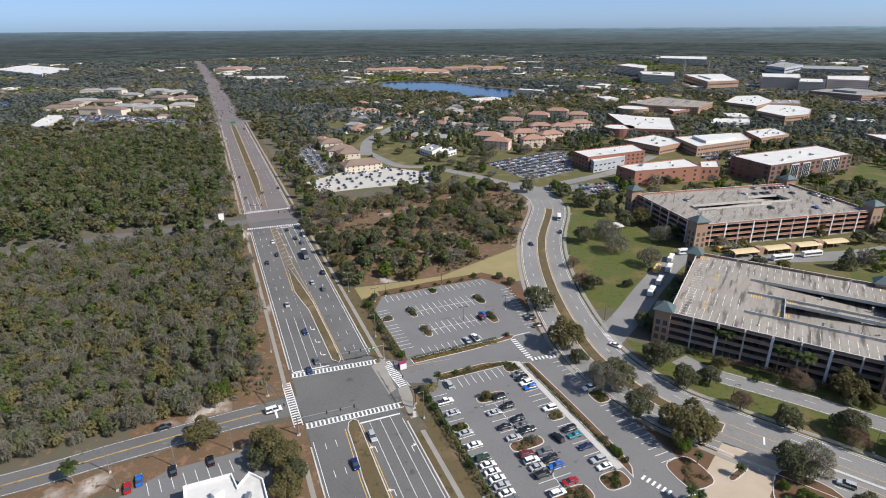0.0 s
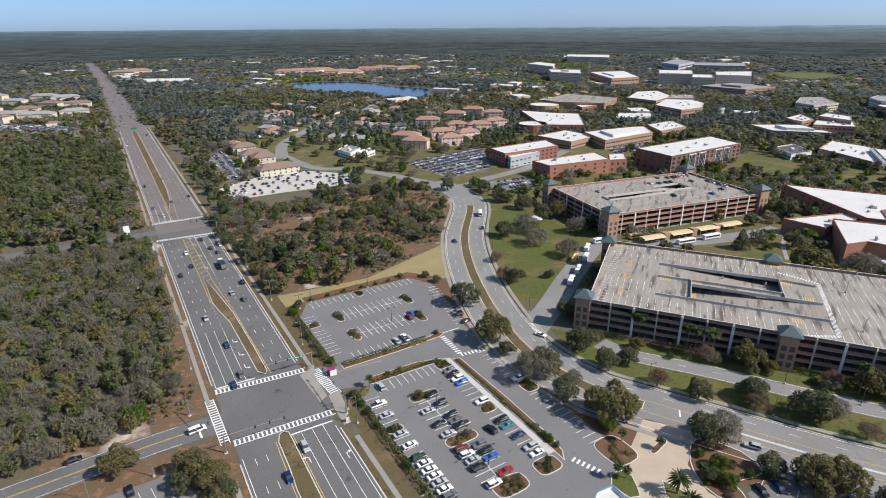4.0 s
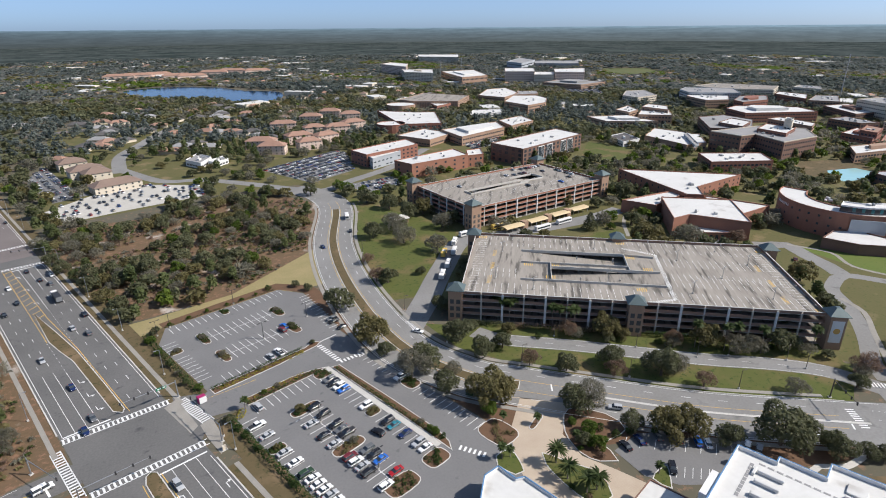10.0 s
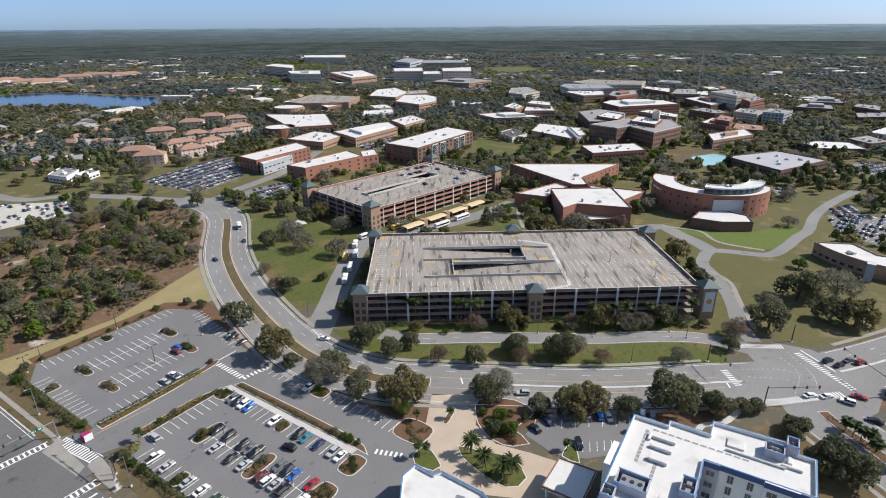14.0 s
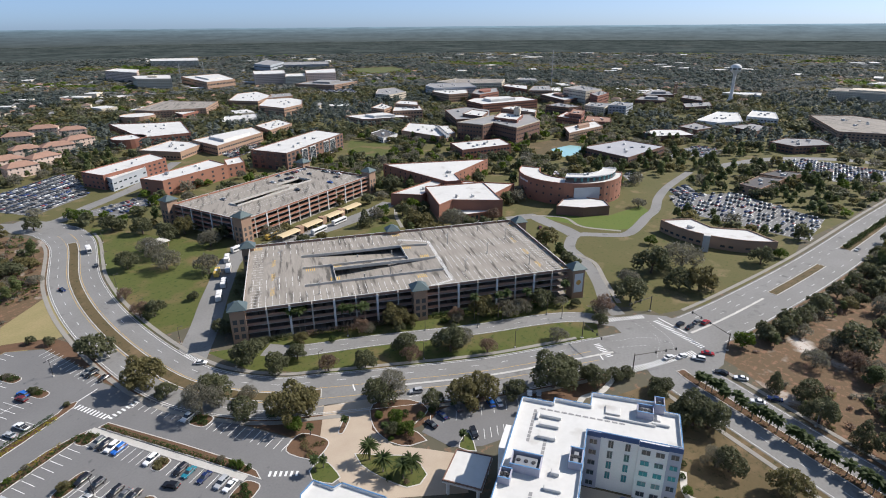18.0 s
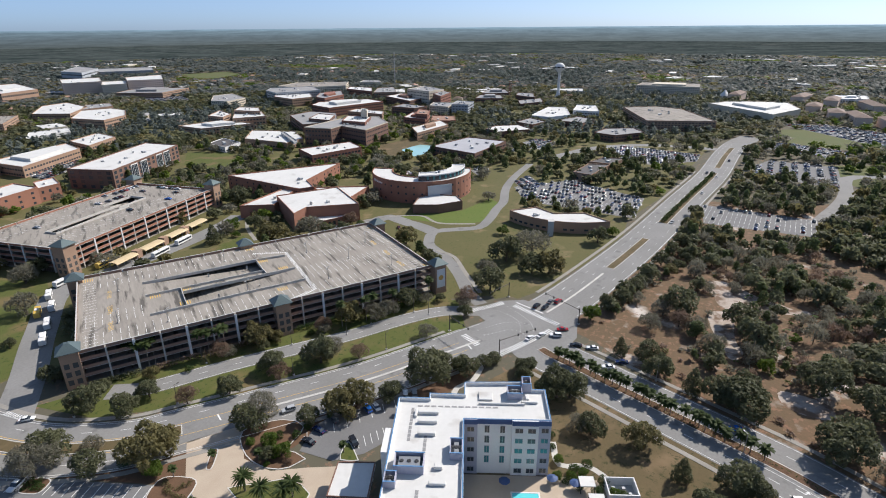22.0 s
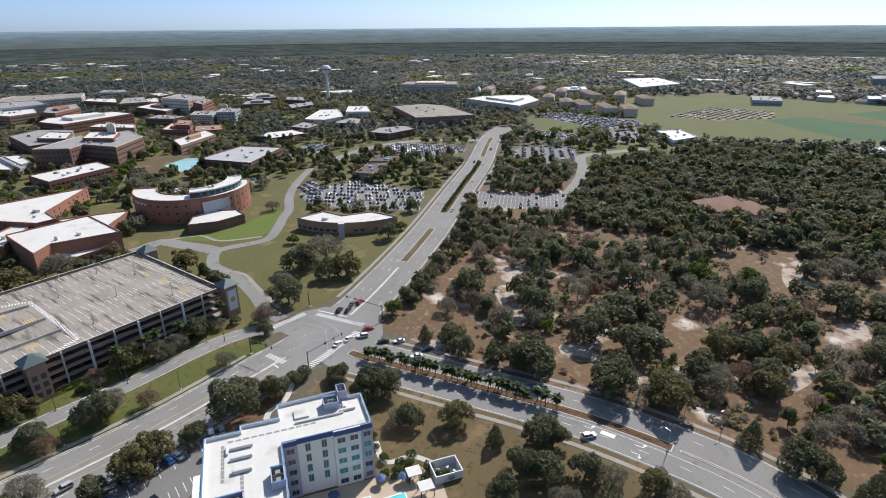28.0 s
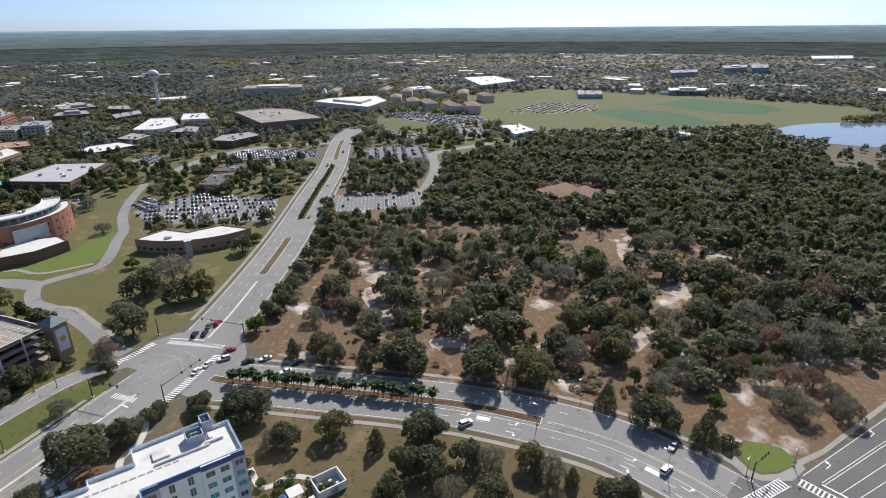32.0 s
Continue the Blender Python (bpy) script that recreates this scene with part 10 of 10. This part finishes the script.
W_NEAR = [hw(24, -27), hw(60, -24), hw(110, -19.5), hw(186, -19.5), hw(186, -150), hw(150, -190), hw(60, -150), (-175, 108), (-123, 126), (-98, 139), (-72, 154)]
wood("mixed winter wood of * west of the highway", W_NEAR, 4.5, FINE, [("oak", 0.16, 3.0, 1.25), ("oak_grey", 0.40, 3.0, 1.3), ("oak_olive", 0.20, 2.9, 1.2), ("pine", 0.20, 2.1, 0.85), ("oak_fresh", 0.04, 2.4, 1.2)], 1, True)
W_FAR = [hw(214, -18.5), hw(500, -19), hw(560, -60), hw(540, -330), hw(330, -330), hw(240, -200), hw(214, -120)]
wood("mixed winter wood of * west of the highway", W_FAR, 7.8, MID, [("oak", 0.36, 4.8, 1.0), ("oak_grey", 0.16, 4.4, 1.0), ("oak_olive", 0.14, 4.4, 1.0), ("pine", 0.40, 3.2, 0.85), ("oak_fresh", 0.05, 3.6, 1.0)], 2)
W_MID = [(-81.8, 321.8), (-56.8, 268.0), (-47.1, 247.2), (-45.2, 291.3), (-24.5, 267.3), (13.8, 277.8), (36.2, 289.4), (47.3, 302.2), (62.9, 336.7), (70.8, 372.5), (49.5, 408.7), (7.6, 434.5), (-34.2, 396.4), (-75.7, 397.8), (-97.1, 391.5)]
wood("scrub wood of * between highway and boulevard", W_MID, 8.6, PLUMP, [("oak", 0.40, 4.8, 0.95), ("oak_olive", 0.22, 4.4, 0.95), ("oak_grey", 0.24, 4.0, 1.0), ("pine", 0.16, 3.0, 0.9), ("oak_fresh", 0.05, 3.4, 1.0)], 3, True, (0.03, -0.08))
W_SE1 = [(206, 40), (225, 40), (320, 24), (330, -60), (300, -150), (240, -225), (150, -160), (140, -90), (168, -30), (180, 10)]
# glades of bare sand, and the trees that stand singly in and round them
CLEARINGS = [
    [(198.9, 43.9), (230.1, 29.5), (294.1, 11.7), (268.1, 5.5), (242.4, 6.5), (226.7, -3.2), (210.5, -7.1), (203.2, 14.2), (190.7, 32.1)],
    [(282.5, 0.0), (277.3, -8.9), (213.4, -15.3), (199.6, -10.5), (209.8, -4.1), (249.6, -1.9)],
    [(197.7, -25.4), (191.0, -42.7), (180.9, -56.0), (156.5, -49.0), (170.6, -32.0), (177.3, -22.6)],
    [(206.4, -69.6), (250.5, -99.6), (224.3, -100.9), (204.4, -85.2), (177.9, -79.7), (181.8, -65.3)],
    [(152.0, -85.5), (187.3, -107.2), (188.1, -118.5), (166.5, -108.9), (145.2, -90.1)],
    [(219.1, -141.0), (219.9, -158.3), (196.8, -145.0), (191.5, -129.0)],
    [(284.9, -142.4), (300.7, -167.5), (251.7, -145.6), (233.7, -124.6)],
    [(136.1, -116.0), (140.8, -149.7), (123.9, -148.2), (106.5, -120.4), (114.7, -106.4)],
]
SPOTS = (
    ("oak", (235.7, 10.3), 8.5),
    ("oak", (172.7, -14.7), 8.5),
    ("oak", (161.4, -41.3), 8.5),
    ("oak_olive", (156.0, -57.9), 8.1),
    ("oak_grey", (165.1, -75.7), 6.6),
    ("oak_olive", (164.9, -91.7), 6.8),
    ("oak", (147.0, -125.6), 4.8),
    ("oak_rust", (138.2, -141.4), 6.3),
    ("pine", (157.3, -117.7), 4.2),
    ("oak", (164.7, -116.8), 4.3),
    ("oak", (187.9, -95.5), 7.3),
    ("oak_olive", (182.5, -103.6), 7.3),
    ("oak_olive", (189.2, -85.4), 7.0),
    ("oak", (188.9, -52.6), 8.4),
    ("oak", (195.9, -39.1), 8.5),
    ("oak", (219.2, -18.3), 8.5),
    ("oak_grey", (208.8, -4.1), 5.4),
    ("pine", (217.6, 1.7), 4.3),
    ("oak", (234.5, -13.2), 6.9),
    ("oak", (246.6, -66.2), 8.5),
    ("oak_grey", (230.0, -94.8), 8.5),
    ("oak_fresh", (256.2, -100.1), 6.4),
    ("oak", (233.9, -113.3), 8.5),
    ("oak", (211.0, -107.2), 7.0),
    ("oak_fresh", (253.4, -121.8), 6.2),
    ("pine", (201.6, -123.3), 5.4),
    ("oak_olive", (214.1, -126.0), 6.4),
    ("oak", (229.1, -149.6), 8.5),
    ("oak", (214.9, -164.8), 8.5),
    ("oak_olive", (194.0, -158.6), 7.6),
    ("oak", (182.2, -140.5), 8.1),
    ("oak_grey", (175.9, -155.4), 8.5),
    ("oak", (191.9, -175.2), 8.5),
    ("oak", (193.4, -186.9), 8.1),
    ("pine", (222.0, -204.4), 7.6),
    ("oak", (176.2, -187.5), 8.5),
    ("oak_grey", (156.5, -173.3), 8.5),
    ("oak_grey", (162.4, -140.9), 5.7),
    ("oak_rust", (173.1, -86.7), 5.1),
    ("oak_rust", (160.6, -155.3), 6.4),
    ("oak_grey", (152.8, -160.0), 7.6),
    ("oak_rust", (189.3, -203.1), 8.3),
    ("oak_olive", (276.7, 18.7), 4.0),
    ("oak", (285.4, 15.7), 3.8),
    ("oak", (296.6, 13.0), 3.9),
    ("oak_grey", (216.4, 19.3), 5.0),
    ("oak_rust", (223.7, 8.8), 5.1),
    ("oak_grey", (222.4, 2.5), 5.1),
    ("oak_grey", (231.1, 16.1), 5.3),
)
for kind, p, r in SPOTS:
    tree(kind, p, r, "in sandy wood", 0.9 if kind == "pine" else 1.0)
for pts in CLEARINGS:
    BLOCKS.append(ccw(pts))
for kind, p, r in SPOTS:
    BLOCKS.append([(p[0] + r * 0.8 * math.cos(0.785 * k), p[1] + r * 0.8 * math.sin(0.785 * k)) for k in range(8)])
wood("open sandy wood of * beside the palm avenue", W_SE1, 7.2, FINE, [("oak", 0.34, 4.6, 1.0), ("oak_grey", 0.34, 3.6, 1.25), ("oak_rust", 0.12, 3.0, 1.2), ("pine", 0.18, 2.4, 0.9), ("oak_fresh", 0.04, 2.4, 1.1)], 4, True, (0.03, -0.12))
BLOCKS.append(ccw([(375.0, 13.3), (370.7, -54.3), (352.3, -52.4), (346.2, 11.7)]))  # low verge before the open car park
W_SE2 = [(322, 24), (395, 14), (470, -40), (560, -190), (520, -330), (430, -420), (330, -390), (242, -225), (302, -150), (332, -60)]
wood("dense wood of * beside the palm avenue", W_SE2, 7.0, MID, [("oak", 0.42, 4.6, 1.1), ("pine", 0.26, 2.7, 0.9), ("oak_grey", 0.2, 4.0, 1.1), ("oak_olive", 0.12, 4.2, 1.1)], 5, False, (0.02, -0.55))
W_SE3 = [(240, -225), (332, -390), (300, -470), (180, -330), (140, -200), (150, -165)]
wood("open sandy wood of * beside the palm avenue", W_SE3, 7.5, MID, [("oak", 0.5, 4.8, 1.15), ("oak_grey", 0.3, 4.0, 1.2), ("pine", 0.2, 2.6, 0.9)], 6, False, (0.02, -0.35))


# low scrub, palmetto and dry brush under the open woods
for pts, seed in ((W_SE1, 61), (W_MID, 62), (W_SE3, 63), (W_SE2, 66), ([(-52.6, 260.7), (-46.3, 300.0), (6.1, 349.5), (53.7, 348.3), (49.9, 297.7), (-1.2, 252.8), (-39.4, 247.1)], 64), ([hw(8, -16.5), hw(120, -20.5), hw(120, -30), hw(40, -34), hw(10, -50)], 65)):
    near = seed in (64, 65)
    wood("low brush of * on sandy ground", pts, 2.6 if near else 7.0 if seed == 66 else 4.0, FAR, [("oak_rust", 0.30, 0.9 if near else 1.3, 0.7), ("oak_grey", 0.25, 1.0 if near else 1.5, 0.8), ("oak_olive", 0.20, 1.0 if near else 1.4, 0.7), ("round", 0.25, 0.9 if near else 1.3, 0.9)], seed, False, (0.05, -0.05))


# ---- scattered far houses and stores, too many to count ----
def FAR_HOUSES():
    rs = np.random.RandomState(3)
    VV, FF, MI = [], [], []
    for i in range(2600):
        r = 800 + 1770 * rs.random_sample() ** 0.8
        a = math.radians(rs.uniform(-42, 144))
        x, y = r * math.sin(a), r * math.cos(a)
        dens = noise.noise((x / 420, y / 420, 50))
        if dens < 0.05 or blocked(np.array([x]), np.array([y]))[0]:
            continue
        wide = rs.random_sample() < 0.16
        w, d, h = (rs.uniform(24, 60), rs.uniform(14, 26), rs.uniform(5, 8)) if wide else (rs.uniform(13, 20), rs.uniform(10, 14), rs.uniform(3, 4))
        q = rs.uniform(0, 3.14)
        c, s = math.cos(q), math.sin(q)
        rise = 0.2 if wide else 2.8
        pts = [(-w / 2, -d / 2, 0), (w / 2, -d / 2, 0), (w / 2, d / 2, 0), (-w / 2, d / 2, 0), (-w / 2, -d / 2, h), (w / 2, -d / 2, h), (w / 2, d / 2, h), (-w / 2, d / 2, h), (-w * 0.2, 0, h + rise), (w * 0.2, 0, h + rise)]
        b = len(VV)
        VV += [(p[0] * c - p[1] * s + x, p[0] * s + p[1] * c + y, p[2]) for p in pts]
        k = 1 if wide else 2 + rs.randint(0, 3)
        for f, m in (((0, 1, 5, 4), 0), ((1, 2, 6, 5), 0), ((2, 3, 7, 6), 0), ((3, 0, 4, 7), 0), ((4, 5, 9, 8), k), ((5, 6, 9, 9), k), ((6, 7, 8, 9), k), ((7, 4, 8, 8), k)):
            FF.append([b + i for i in f])
            MI.append(m)
    me = bpy.data.meshes.new("far_houses")
    me.from_pydata(VV, [], [tuple(dict.fromkeys(f)) for f in FF])
    for m in (STUCCO, ROOF_WHITE, ROOF_GREY, ROOF_BROWN, ROOF_TILE):
        me.materials.append(m)
    me.polygons.foreach_set("material_index", MI)
    tagged(child("far_houses", me), "scattered far houses and stores among trees", "houses", kind="stuff")


# ---- trees over the campus and the suburbs, and the woods out to the horizon ----
def sector(r0, r1, step, seed):
    rs = np.random.RandomState(seed)
    a0, a1 = -44, 146
    X, Y = np.meshgrid(np.arange(-r1, r1, step), np.arange(-r1, r1, step))
    X, Y = X.ravel() + rs.uniform(-0.5, 0.5, X.size) * step, Y.ravel() + rs.uniform(-0.5, 0.5, Y.size) * step
    R, A = np.hypot(X, Y), np.degrees(np.arctan2(X, Y))
    k = (R > r0) & (R < r1) & (A > a0) & (A < a1)
    X, Y = X[k], Y[k]
    k = ~blocked(X, Y)
    return X[k], Y[k], rs


for w in (W_NEAR, W_FAR, W_MID, W_SE1, W_SE2, W_SE3):
    BLOCKS.append(ccw(w))
FAR_HOUSES()
for r0, r1, step, seed, source, size, cover in ((230, 640, 10.6, 11, MID, 4.6, -0.22), (640, 1150, 10.4, 12, FAR, 5.2, -0.40), (1150, 1750, 11.5, 13, DOT, 7.0, -0.60), (1750, 2590, 18.0, 14, DOT, 11.5, -0.65)):
    X, Y, rs = sector(r0, r1, step, seed)
    val = np.array([noise.noise((x / 90, y / 90, 3)) + 0.6 * noise.noise((x / 320, y / 320, 7)) for x, y in zip(X, Y)])
    k = val + rs.uniform(-0.3, 0.3, len(X)) > cover
    X, Y = X[k], Y[k]
    stand = np.array([noise.noise((x / 260, y / 260, 31)) + 0.5 * noise.noise((x / 90, y / 90, 17)) for x, y in zip(X, Y)])
    u = (1.0 if r0 < 640 else 0.45) * rs.random_sample(len(X)) + (0.5 if r0 < 640 else 0.95) * stand + (0 if r0 < 640 else 0.22)
    flat = 1.0 if r0 < 640 else 0.8 if r0 < 1150 else 0.55 if r0 < 1750 else 0.32
    grey = 0.60 if r0 < 640 else 0.68
    # the far rings take the leaf kinds with haze in their colour
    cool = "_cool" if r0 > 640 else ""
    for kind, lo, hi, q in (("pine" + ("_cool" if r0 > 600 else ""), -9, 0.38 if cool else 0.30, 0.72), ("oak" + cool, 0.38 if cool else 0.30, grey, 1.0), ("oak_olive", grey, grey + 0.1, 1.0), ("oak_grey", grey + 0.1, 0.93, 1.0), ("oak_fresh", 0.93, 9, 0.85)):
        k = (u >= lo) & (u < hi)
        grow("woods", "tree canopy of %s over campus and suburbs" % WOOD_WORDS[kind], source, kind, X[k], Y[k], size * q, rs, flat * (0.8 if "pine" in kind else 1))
